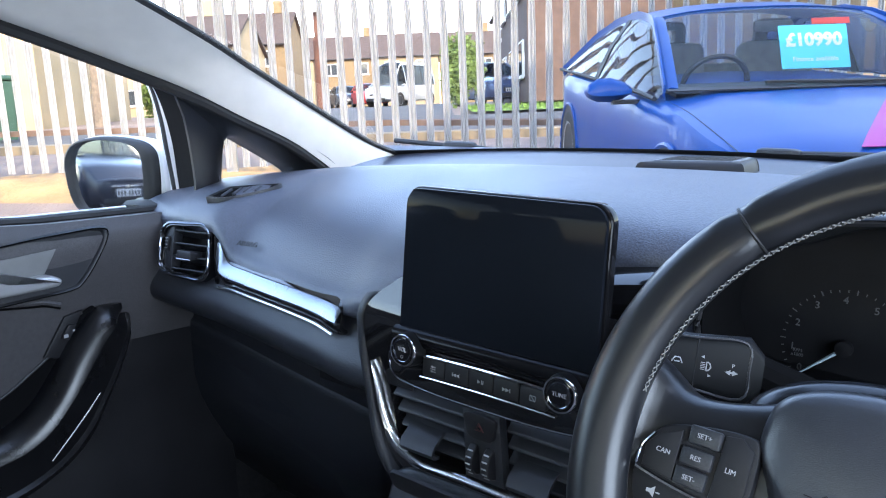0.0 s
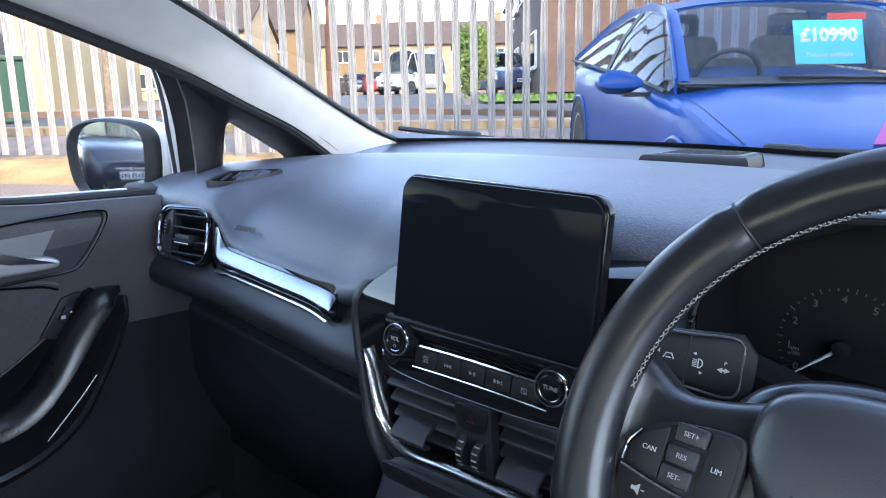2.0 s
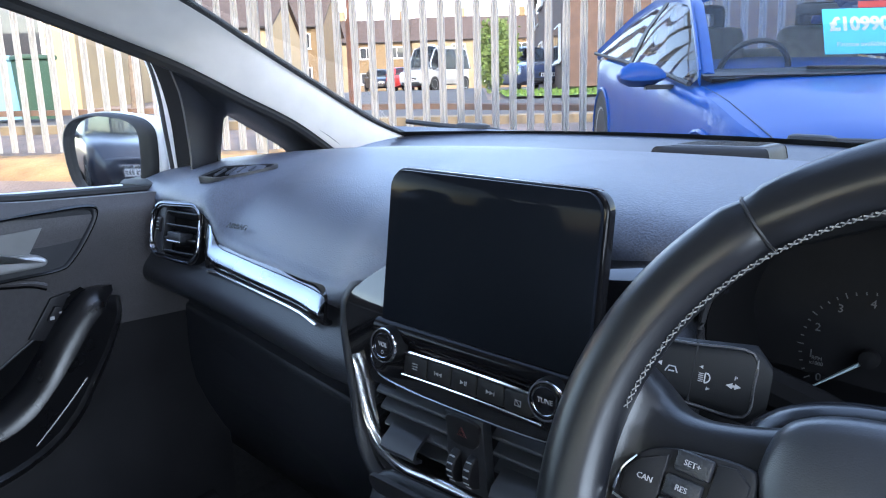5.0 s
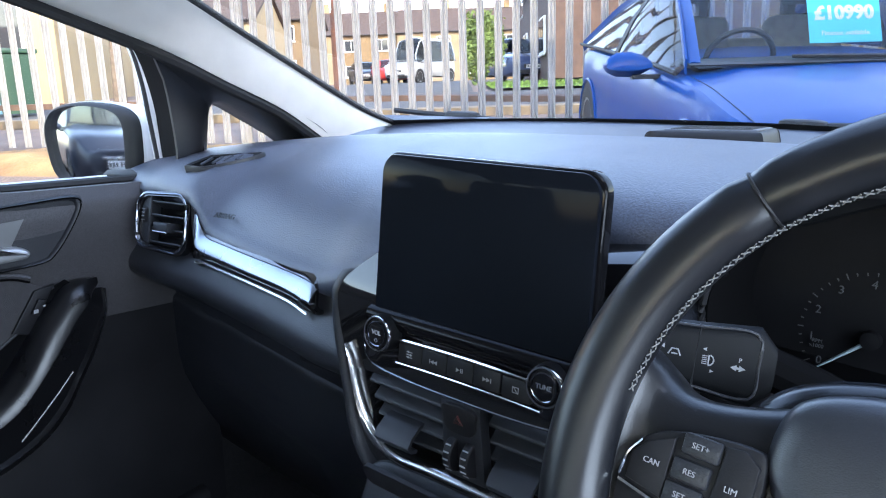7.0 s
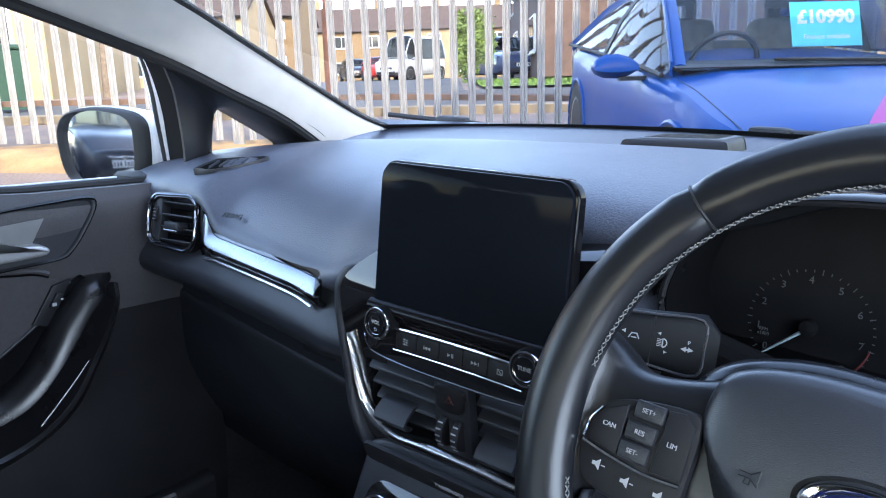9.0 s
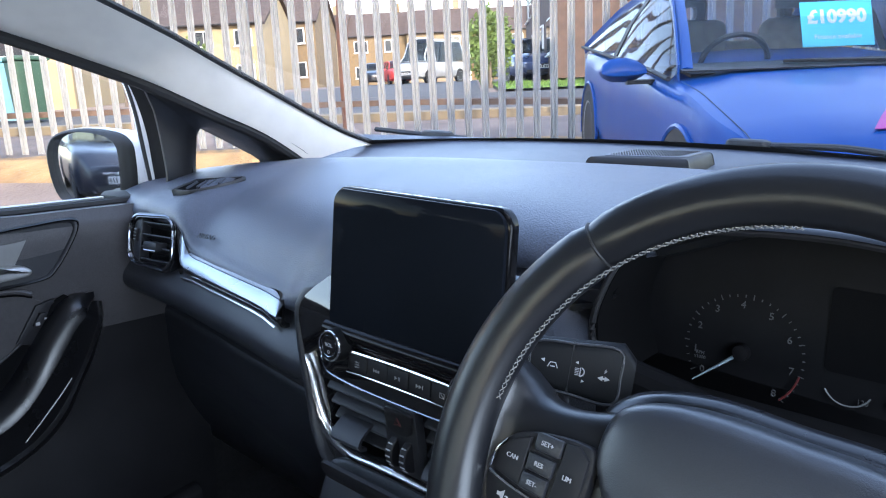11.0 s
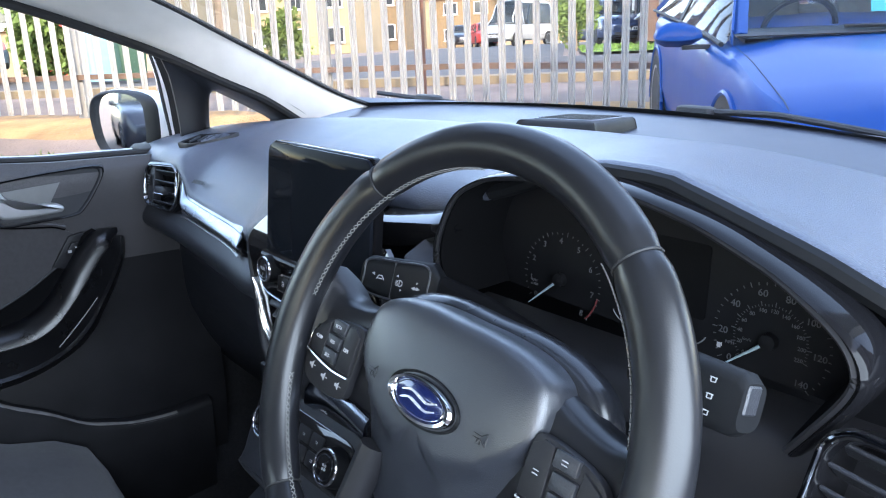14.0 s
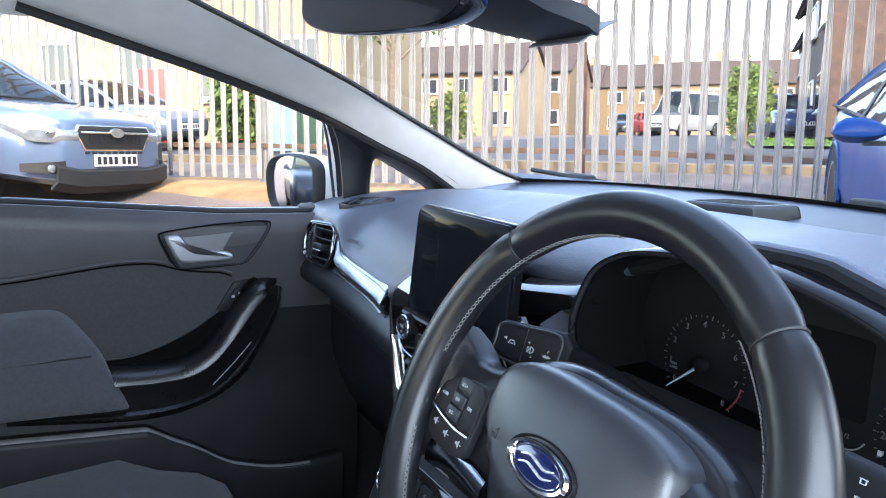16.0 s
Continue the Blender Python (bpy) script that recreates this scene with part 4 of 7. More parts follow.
for x, y in ((0.106, 0.0085), (0.109, -0.0145), (0.127, -0.005), (0.090, -0.004)):
    part("icon", icon_bars(WP @ Matrix.Translation((x, y, 0.0166)), [(0, 0.001, 0.004, 0.0006), (0, -0.0012, 0.004, 0.0006)]), M_MARK, pr)
# column cowl behind the wheel
cowl = thing("steering_column", (0.335, 0.0, 0.86), "black plastic steering column cowl", "steering column")
cm = WM @ Matrix.Translation((0, 0, -0.012))
rings = []
for z, w, h, y in ((-0.035, 0.050, 0.030, -0.03), (-0.055, 0.060, 0.036, -0.032), (-0.14, 0.064, 0.040, -0.036), (-0.22, 0.066, 0.042, -0.04)):
    rings.append([cm @ Vector((px, py + y, z)) for px, py in round_rect(w * 2, h * 2, 0.03, 5)])
part("cowl", loft(rings, close=True, caps=True), M_VOID, cowl, "", 50)
part("boss", lathe([(0.045, -0.045), (0.045, -0.015), (0.02, -0.01)], 24, cm), M_DARK, cowl)

# ---- stalks ----


def stalk(name, label, base, tip, w0, w1, t):
    """A flat stalk between two points, with printed symbols on its face."""
    st = thing(name, base, label, "control stalk")
    d = Vector(tip) - Vector(base)
    f = axes(base, d, (0, 0.32, 0.95) if d.x > 0 else (0, -0.32, -0.95))
    L = d.length
    rings = []
    for x, w in ((0.0, w0 * 0.6), (L * 0.12, w0), (L * 0.5, (w0 + w1) / 2), (L * 0.93, w1), (L, w1 * 0.75)):
        rings.append([f @ Vector((x, py, pz)) for py, pz in round_rect(w, t, t * 0.33, 4)])
    part("lever", loft(rings, close=True, caps=True), M_STALK, st, "", 45)
    return st, f, L


lst, lf, lL = stalk("indicator_stalk", "black indicator stalk with white light symbols", (0.214, -0.022, 0.9315), (0.151, -0.053, 0.940), 0.044, 0.033, 0.022)
for x, kind, dy in ((lL - 0.018, 0, -0.0012), (lL - 0.0365, 1, 0.0008), (lL - 0.052, 2, 0.0022)):
    g = lf @ Matrix.Translation((x, dy, 0.0113)) @ Matrix.Rotation(math.pi, 4, "Z") @ Matrix.Scale(0.66, 4)
    if kind == 0:
        bm = join(triangle(g @ Matrix.Rotation(math.pi, 4, "Z"), 0.0095, -0.002, 0.004), *[tube([g @ Vector(p) for p in s], 0.00045, 4) for s in ([(-0.004, -0.004, 0), (-0.0015, 0.001, 0), (0.0035, 0.001, 0), (0.006, -0.004, 0)], [(-0.0015, -0.003, 0), (0.0035, -0.003, 0)])])
    elif kind == 1:
        bm = join(*[box((-0.003, 0.003 - 0.0016 * q, 0), (0.004, 0.0007, 0.0004), 0, 1, g) for q in range(5)], tube([g @ Vector((0.0003 + 0.004 * max(math.cos(a), 0), 0.0042 * math.sin(a), 0)) for a in np.linspace(-math.pi / 2, math.pi / 2, 9)] + [g @ Vector((0.0003, -0.0042, 0))], 0.00045, 4), triangle(g @ Matrix.Rotation(math.pi, 4, "Z"), 0.004, -0.0085, 0.003), triangle(g, 0.004, -0.0085, 0.003))
    else:
        bm = join(triangle(g, 0.0035, 0, 0.005), triangle(g @ Matrix.Rotation(math.pi, 4, "Z"), 0.0035, 0, 0.005), box((0, 0, 0), (0.004, 0.0018, 0.0004), 0, 1, g), words("P", 0.005, g @ Matrix.Translation((0.001, 0.0065, 0))))
    part("icon", bm, M_MARK, lst)
part("end_cap", box((lL - 0.030, 0, 0), (0.0016, 0.036, 0.0226), 0.0008, 1, lf), M_DARK, lst)
part("face_rim", tube([lf @ Vector((x, y, 0.0106)) for x, y in smooth_line([(lL * 0.16, -0.0175), (lL * 0.55, -0.0165), (lL * 0.92, -0.0135), (lL * 0.955, 0.0), (lL * 0.92, 0.0135), (lL * 0.55, 0.0165), (lL * 0.16, 0.0175), (lL * 0.12, 0.0)], 4, True)], 0.0010, 6, close=True), M_PLASTIC, lst, "raised rim round the stalk face")
rst, rf, rL = stalk("wiper_stalk", "black wiper stalk with white symbols and grey end", (0.430, -0.054, 0.949), (0.503, -0.064, 0.952), 0.038, 0.035, 0.022)
part("end_cap", box((rL + 0.0002, 0.004, 0.002), (0.0024, 0.016, 0.012), 0.001, 1, rf), M_PLASTIC, rst, "small grey stalk end")
part("neck", tube([lf @ Vector((0.006, -0.002, -0.002)), (0.235, 0.008, 0.914), (0.290, 0.040, 0.880)], [0.012, 0.012, 0.012], 10), M_VOID, lst)
for x in (rL - 0.018, rL - 0.032):
    for k in range(3):
        part("icon", icon_bars(rf @ Matrix.Translation((x, 0.009 - 0.009 * k, 0.0113)), [(0, 0.0012, 0.0044, 0.0005), (0, -0.0012, 0.003, 0.0005), (0.0015, 0, 0.0005, 0.0024), (-0.0015, 0, 0.0005, 0.0024)]), M_MARK, rst)
rw = part("thumb_wheel", lathe([(0.0001, -0.008), (0.010, -0.008), (0.010, 0.008), (0.0001, 0.008)], 16, rf @ Matrix.Translation((rL - 0.056, 0, 0.004)) @ Matrix.Rotation(radians(90), 4, "X")), M_DARK, rst)
for k in range(4):
    part("grip_mark", box((0, 0, 0.0103), (0.0012, 0.012, 0.0008), 0, 1, rf @ Matrix.Translation((rL - 0.056, 0, 0.004)) @ Matrix.Rotation(radians(-45 + 30 * k), 4, "Y")), M_PLASTIC, rw)

# ---- instrument binnacle ----
cl = thing("instrument_cluster", (0.34, 0.1, 0.87), "unlit instrument cluster with two dials under a glossy hood", "instrument cluster")
HOOD = smooth_line([(0.168, 0.900), (0.158, 0.935), (0.161, 0.962), (0.176, 0.996), (0.196, 1.012), (0.225, 1.021), (0.29, 1.025), (0.345, 1.023), (0.40, 1.012), (0.445, 0.998), (0.485, 0.983), (0.512, 0.968), (0.522, 0.952), (0.518, 0.935), (0.500, 0.905), (0.487, 0.885)], 5)


def hood_y(x):
    return lerp(x, [(0.15, 0.024), (0.2, 0.036), (0.30, 0.046), (0.40, 0.044), (0.46, 0.036), (0.53, 0.012)])


def slim(x):
    """The surround is thin on the side towards the screen."""
    return lerp(x, [(0.16, 0.3), (0.20, 0.4), (0.27, 1.0)])


def hood_ring(k, dy):
    return [(0.338 + (x - 0.338) * (1 + (k - 1) * slim(x)), hood_y(x) + dy, 0.93 + (z - 0.93) * (1 + (k - 1) * slim(x))) for x, z in HOOD]


part("hood_trim", loft([hood_ring(1.078, 0.034), hood_ring(1.075, 0.014), hood_ring(1.066, 0.003), hood_ring(1.054, -0.003), hood_ring(1.040, -0.0055), hood_ring(1.027, -0.0035), hood_ring(1.017, 0.002), hood_ring(1.013, 0.010)]), M_HOOD, cl, "piano-black hood surround", 80)
part("hood_edge", tube(hood_ring(1.016, -0.002), 0.0026, 6), M_DARK, cl)
part("hood_lining", loft([hood_ring(1.015, 0.002), hood_ring(1.0, 0.02), [(x, 0.112, z) for x, y, z in hood_ring(0.97, 0)]], thick=0.002), M_VOID, cl, "matt black lining", 50)
part("dial_plate", prism([(x, z) for x, y, z in hood_ring(0.98, 0)], 0.003, facing((0, 0.111, 0), 0)), M_DIAL, cl, "matt black dial face")
part("centre_display", prism(round_rect(0.088, 0.062, 0.004), 0.0008, facing((0.340, 0.1078, 0.950), 0)), M_VOID, cl, "dark centre display")
for hx, nums, r in ((0.2395, [("0", 216), ("1", 189), ("2", 158), ("3", 126), ("4", 94), ("5", 60), ("6", 27), ("7", -10), ("8", -46)], 0.0365), (0.437, [("0", 217), ("20", 182), ("40", 143), ("60", 105), ("80", 72), ("100", 38), ("120", -3), ("140", -44)], 0.0365)):
    df = facing((hx, 0.1065, 0.919), 2)
    for text, a in nums:
        part("numeral", words(text, 0.0078 if len(text) < 3 else 0.0070, df @ Matrix.Translation((r * math.cos(radians(a)), r * math.sin(radians(a)), 0.0016))), M_NUM, cl)
    for i in range(33):
        a = radians(-44 + 8 * i)
        big = i % 4 == 0
        part("tick", box((0.0435, 0, 0.0012), (0.004 if big else 0.002, 0.0007, 0.0003), 0, 1, df @ Matrix.Rotation(a, 4, "Z")), M_NUM, cl)
    nd = part("needle", loft([[df @ Matrix.Rotation(radians(221), 4, "Z") @ Vector((x, y, z)) for y, z in ((-w, 0.0045), (-w * 0.4, 0.006), (w * 0.4, 0.006), (w, 0.0045))] for x, w in ((-0.004, 0.0013), (0.006, 0.0014), (0.046, 0.0005))], caps=False, thick=0.001), M_NEEDLE, cl, "pale needle at rest on zero")
    part("hub", lathe([(0.0065, 0.001), (0.006, 0.007), (0.0001, 0.008)], 20, df), M_DIAL, nd)
df = facing((0.437, 0.1065, 0.919), 2)
for i in range(12):
    a = radians(217 - 21.5 * i)
    part("numeral", words(str(20 * i), 0.0042, df @ Matrix.Translation((0.0235 * math.cos(a), 0.0235 * math.sin(a), 0.0016))), M_NUM, cl)
    part("tick", box((0.029, 0, 0.0012), (0.003, 0.0006, 0.0003), 0, 1, df @ Matrix.Rotation(a, 4, "Z")), M_NUM, cl)
for i in range(45):
    part("tick", box((0.0275, 0, 0.0012), (0.0016, 0.0004, 0.0003), 0, 1, df @ Matrix.Rotation(radians(217 - 5.375 * i), 4, "Z")), M_NUM, cl)
part("lettering", words("MPH", 0.0036, df @ Matrix.Translation((-0.030, -0.010, 0.0016))), M_NUM, cl)
part("lettering", words("km/h", 0.0034, df @ Matrix.Translation((-0.017, -0.0035, 0.0016))), M_NUM, cl)
part("lettering", words("RPM\nx1000", 0.0036, facing((0.2395, 0.1065, 0.919), 2) @ Matrix.Translation((-0.032, -0.010, 0.0016))), M_NUM, cl)
part("redline", tube([facing((0.2395, 0.1065, 0.919), 2) @ Vector((0.0425 * math.cos(a), 0.0425 * math.sin(a), 0.001)) for a in np.linspace(radians(-46), radians(-12), 10)], 0.0008, 4), M_RED, cl, "dull red rev limit arc")
for gx, rows in ((0.313, [("120", 0.010, 0.001)]), (0.372, [("1/2", 0.0, 0.006)])):
    gf = facing((gx, 0.1065, 0.903), 2)
    part("gauge_arc", tube([gf @ Vector((0.016 * math.cos(a), 0.010 + 0.016 * math.sin(a), 0.001)) for a in np.linspace(radians(205), radians(335), 14)], 0.0006, 4), M_GREY, cl)
    for text, x, y in rows:
        part("numeral", words(text, 0.0050, gf @ Matrix.Translation((x, y - 0.002, 0.001))), M_NUM, cl)
    part("icon", icon_bars(gf @ Matrix.Translation((0.026, 0.001, 0.001)), [(0, 0, 0.003, 0.004), (0.0022, 0.001, 0.0006, 0.003)]), M_MARK, cl)
# gloss strip between screen and binnacle
ARM = ((0.048, 0.9670, 0.925), (0.075, 0.9705, 0.929), (0.10, 0.9745, 0.935), (0.13, 0.9790, 0.944), (0.150, 0.9820, 0.951), (0.160, 0.9825, 0.957), (0.166, 0.9815, 0.964))
part("gloss_strip", loft([[(x, y + (0.003 if i > 4 else 0), (a + dz) if k == 0 else a - 0.0140 + (b - a + 0.0140) * k) for i, (x, a, b) in enumerate(ARM)] for y, k, dz in ((0.056, 0, -0.0035), (0.053, 0, -0.0040), (0.0375, 0, -0.0132), (0.0360, 0, -0.0145), (0.0356, 0.08, 0), (0.0362, 0.5, 0), (0.0390, 0.95, 0), (0.0450, 1.0, 0))]), M_GLOSS, dash, "piano-black strip beside the binnacle", 25)

# ---- windscreen, pillar and door ----
EDGE = smooth_line([(-0.552, 0.470, 1.003), (-0.552, 0.395, 1.030), (-0.547, 0.271, 1.089), (-0.538, 0.159, 1.142), (-0.528, 0.069, 1.184), (-0.510, -0.100, 1.252), (-0.490, -0.300, 1.330)], 5)
LOWER = smooth_line([(-0.548, 0.325, 0.985), (-0.553, 0.248, 1.035), (-0.560, 0.165, 1.074), (-0.575, 0.090, 1.112), (-0.605, 0.030, 1.140), (-0.628, -0.115, 1.192), (-0.625, -0.400, 1.275)], 5)
pil = thing("pillar_trim", (-0.62, 0.3, 0.97), "pale grey fabric-lined windscreen pillar trim", "pillar trim")
rings = []
for (ux, uy, uz), (lx, ly, lz) in zip(EDGE, LOWER):
    a, b = Vector((ux, uy, uz)), Vector((lx, ly, lz))
    n = Vector((1, -0.25, 0.55)).normalized()
    rings.append([a + 0.010 * Vector((-1, 0.3, 0)), a - 0.012 * n * 0, a.lerp(b, 0.10) + 0.004 * n, a.lerp(b, 0.30) + 0.009 * n, a.lerp(b, 0.6) + 0.010 * n, a.lerp(b, 0.88) + 0.005 * n, b, b + Vector((-0.02, 0, 0.004))])
part("trim_panel", loft(rings, thick=-0.004), M_LINER, pil, "", 60)
part("screen_seal", tube([(x + 0.001, y + 0.004, z + 0.002) for x, y, z in EDGE], 0.0045, 6), M_RUBBER, pil, "black seal along the windscreen")
part("door_seal", tube([(x - 0.008, y, z - 0.006) for x, y, z in LOWER], 0.008, 8), M_RUBBER, pil, "black rubber door seal")
pil2 = thing("pillar_trim", (0.62, 0.3, 0.97), "pale grey fabric-lined windscreen pillar trim by the open door", "pillar trim")
part("trim_panel", loft([[(-v.x, v.y, v.z) for v in r] for r in rings], thick=0.004), M_LINER, pil2, "", 60)


def ws_point(u, v):
    """The windscreen: u from -1 to 1 across, v from 0 at the dash to 1 at the header."""
    e = EDGE[min(int(v * (len(EDGE) - 1)), len(EDGE) - 1)]
    x = abs(e[0]) * u
    bulge = (0.165 - 0.03 * v) * (1 - u * u)
    return Vector((x, e[1] + bulge, e[2] + 0.012 * (1 - u * u) * (1 - v) + 0.02 * v * (1 - u * u)))


ws = thing("window_1", (0, 0.6, 1.0), "raked car windscreen of clear glass", "windscreen", kind="structure")
nv = len(EDGE) - 1
w_ob = part("pane", loft([[ws_point(u, v / nv) + Vector((0, 0.0, 0.0)) for u in np.linspace(-1, 1, 41)] for v in range(nv + 1)]), M_WS, ws)
w_ob.visible_shadow = False
part("black_border", loft([[ws_point(u, 0) + Vector((0, d, 0.002 + h)) for u in np.linspace(-1, 1, 41)] for d, h in ((0.02, -0.014), (0.004, -0.004), (-0.012, 0.006))]), M_RUBBER, ws, "black ceramic edge of the glass")

# quarter light: black triangular frame with a small fixed pane
ql = thing("quarter_window", (-0.64, 0.22, 0.93), "small fixed triangular window in a black frame", "window")


def fan(pts, n=60, cy=0.235, cz=0.998):
    """A closed line, taken at even angles round a point of the car's flank."""
    ring = [(math.atan2(z - cz, y - cy), x, y, z) for x, y, z in smooth_line(pts, 5, True)]
    ring.sort()
    ring = [(a - 2 * math.pi, *r) for a, *r in ring] + ring + [(a + 2 * math.pi, *r) for a, *r in ring]
    return [tuple(lerp(a, [(r[0], r[c]) for r in ring]) for c in (1, 2, 3)) for a in np.linspace(-math.pi, math.pi, n, endpoint=False)]


ro = fan([(-0.548, 0.330, 0.990), (-0.553, 0.248, 1.042), (-0.560, 0.165, 1.081), (-0.575, 0.095, 1.116), (-0.600, 0.066, 1.126), (-0.608, 0.086, 1.106), (-0.610, 0.0975, 1.078), (-0.610, 0.1040, 1.035), (-0.610, 0.1085, 0.985), (-0.612, 0.1105, 0.940), (-0.62, 0.15, 0.915), (-0.62, 0.24, 0.915), (-0.60, 0.33, 0.94)])
ri = fan([(-0.648, 0.322, 0.978), (-0.645, 0.285, 1.000), (-0.641, 0.240, 1.024), (-0.637, 0.200, 1.043), (-0.638, 0.182, 1.040), (-0.648, 0.181, 1.010), (-0.664, 0.187, 0.972), (-0.668, 0.200, 0.950), (-0.662, 0.26, 0.945), (-0.652, 0.315, 0.955)])


def step_in(k, dx):
    return [(a[0] + (b[0] - a[0]) * k + dx, a[1] + (b[1] - a[1]) * k, a[2] + (b[2] - a[2]) * k) for a, b in zip(ro, ri)]


part("frame", loft([step_in(0.0, -0.005), step_in(0.0, 0.0), step_in(0.25, 0.006), step_in(0.6, 0.012), step_in(0.90, 0.008), step_in(0.98, 0.002), step_in(1.0, -0.006), step_in(1.0, -0.035)], close=True), M_PLASTIC, ql, "", 40)
bm = bmesh.new()
bm.faces.new([bm.verts.new((x - 0.02, y, z)) for x, y, z in ri])
qo = part("pane", bm, M_PANE, ql)
qo.visible_shadow = False

# ---- passenger door ----
door = thing("door_1", (-0.70, -0.3, 0.35), "closed passenger door with dark grained trim and fabric panel", "car door", kind="structure", m=drawn_in(0.945))


def sill_z(y):
    return lerp(y, [(-1.2, 0.994), (-0.43, 0.966), (-0.08, 0.937), (0.10, 0.933), (0.2, 0.93)])


def door_x(y, z):
    """The inner face of the door: pulled in at the top, hollowed at mid height."""
    s = sill_z(y)
    k = s - z
    return -0.690 + lerp(k, [(0.0, 0.010), (0.02, 0.022), (0.06, 0.020), (0.12, 0.010), (0.16, 0.004), (0.30, 0.0), (0.42, 0.018), (0.50, 0.02), (0.65, 0.0)]) + 0.03 * max(0, y - 0.0)


ys = [-1.15 + 0.025 * i for i in range(54)]
zk = [0, 0.004, 0.012, 0.02, 0.035, 0.05, 0.07, 0.09, 0.11, 0.13, 0.15, 0.18, 0.22, 0.26, 0.30, 0.34, 0.38, 0.42, 0.46, 0.5, 0.56, 0.62]
rows = [[(-0.735, y, sill_z(y) - 0.004)] + [(door_x(y, sill_z(y) - k) , y, sill_z(y) - k) for k in zk] for y in ys]
part("trim_panel", loft([q[:13] for q in rows], thick=-0.004), M_TRIM, door, "dark grained door trim", 60)
part("lower_trim", loft([q[12:] for q in rows], thick=-0.004), M_DARK, door, "matt black lower door trim", 60)
part("window_seal", tube([(-0.712, y, sill_z(y) + 0.004) for y in ys], 0.007, 8), M_RUBBER, door, "rubber seal along the window sill")
bm = bmesh.new()
bm.faces.new([bm.verts.new(p) for p in ((-0.725, 0.125, 0.92), (-0.712, 0.105, 1.11), (-0.705, -0.05, 1.165), (-0.685, -0.335, 1.25), (-0.66, -0.75, 1.31), (-0.70, -1.1, 1.15), (-0.725, -1.1, 0.98))])
po = part("pane", bm, M_PANE, door, "clear side window glass")
po.visible_shadow = False
part("outer_skin", loft([[(-0.80, y, sill_z(y) + 0.002) for y in ys], [(-0.86, y, sill_z(y) - 0.12) for y in ys], [(-0.87, y, 0.5) for y in ys], [(-0.84, y, 0.25) for y in ys]], thick=0.004), M_WHITEPAINT, door, "white painted outer skin")
# the trim below is given in the car's own frame
DL = drawn_in(0.945).inverted() @ CAR

# front upright of the door window: gasket, white painted edge and rubber seal
GASKET = smooth_line([(0.080, 1.150), (0.096, 1.118), (0.107, 1.071), (0.1116, 1.032), (0.1176, 0.987), (0.1229, 0.942), (0.127, 0.900)], 4)
PAINTED = smooth_line([(0.088, 1.136), (0.1036, 1.1054), (0.1140, 1.071), (0.1216, 1.032), (0.1253, 0.987), (0.1290, 0.947), (0.133, 0.900)], 4)
SEALED = smooth_line([(0.090, 1.140), (0.112, 1.114), (0.128, 1.071), (0.1345, 1.032), (0.138, 0.987), (0.1405, 0.947), (0.143, 0.900)], 4)
part("window_gasket", tube([(-0.690, y + 0.002, z) for y, z in GASKET], 0.0035, 6), M_RUBBER, door, "black rubber gasket of the window", at=DL)
part("painted_upright", loft([[(x, y0 + (y1 - y0) * k, z0 + (z1 - z0) * k) for (y0, z0), (y1, z1) in zip(GASKET, PAINTED)] for k, x in ((0.15, -0.700), (0.2, -0.689), (0.6, -0.686), (1.05, -0.686))]), M_WHITEPAINT, door, "white painted door edge", 50, at=DL)
part("window_frame", loft([[(x, y0 + (y1 - y0) * k, z0 + (z1 - z0) * k) for (y0, z0), (y1, z1) in zip(PAINTED, SEALED)] for k, x in ((0.0, -0.688), (0.1, -0.681), (0.4, -0.672), (0.8, -0.660), (1.4, -0.645), (3.0, -0.634))]), M_STALK, door, "black rubber seal beside the window", 60, at=DL)


def side(x0):
    """A frame on the door: x back to front, y up, z inwards from x0."""
    return Matrix(((0, 0, 1, x0), (1, 0, 0, 0), (0, 1, 0, 0), (0, 0, 0, 1)))


def swept(pts, k, cy, cz, x):
    return [(x, cy + (y - cy) * k, cz + (z - cz) * k) for y, z in pts]


# fabric insert between sill band and armrest
ins_t = smooth_line([(-1.0, 0.84), (-0.60, 0.850), (-0.446, 0.856), (-0.37, 0.864), (-0.288, 0.873), (-0.228, 0.872), (-0.184, 0.859), (-0.14, 0.852), (-0.118, 0.849), (-0.100, 0.842)], 4)
ins_b = smooth_line([(-1.0, 0.70), (-0.60, 0.70), (-0.446, 0.71), (-0.37, 0.715), (-0.30, 0.719), (-0.235, 0.728), (-0.179, 0.750), (-0.145, 0.770), (-0.112, 0.793), (-0.083, 0.830)], 4)
part("fabric_insert", loft([[(lerp(u, [(0, -0.6065), (0.05, -0.6045), (0.5, -0.6055), (1, -0.606)]), a[0] + (b[0] - a[0]) * u, a[1] + (b[1] - a[1]) * u) for a, b in zip(ins_t, ins_b)] for u in (0, 0.03, 0.3, 0.6, 0.95, 1.0)], thick=-0.004), M_FABRIC, door, "dark woven fabric insert", at=DL)
part("insert_seam", tube([(-0.6055, y, z + 0.0015) for y, z in ins_t], 0.0020, 5), M_VOID, door, at=DL)
part("band_lip", tube([(-0.6050, y, z + 0.0060) for y, z in ins_t], 0.0035, 6), M_TRIM, door, "rolled lower edge of the sill band", at=DL)

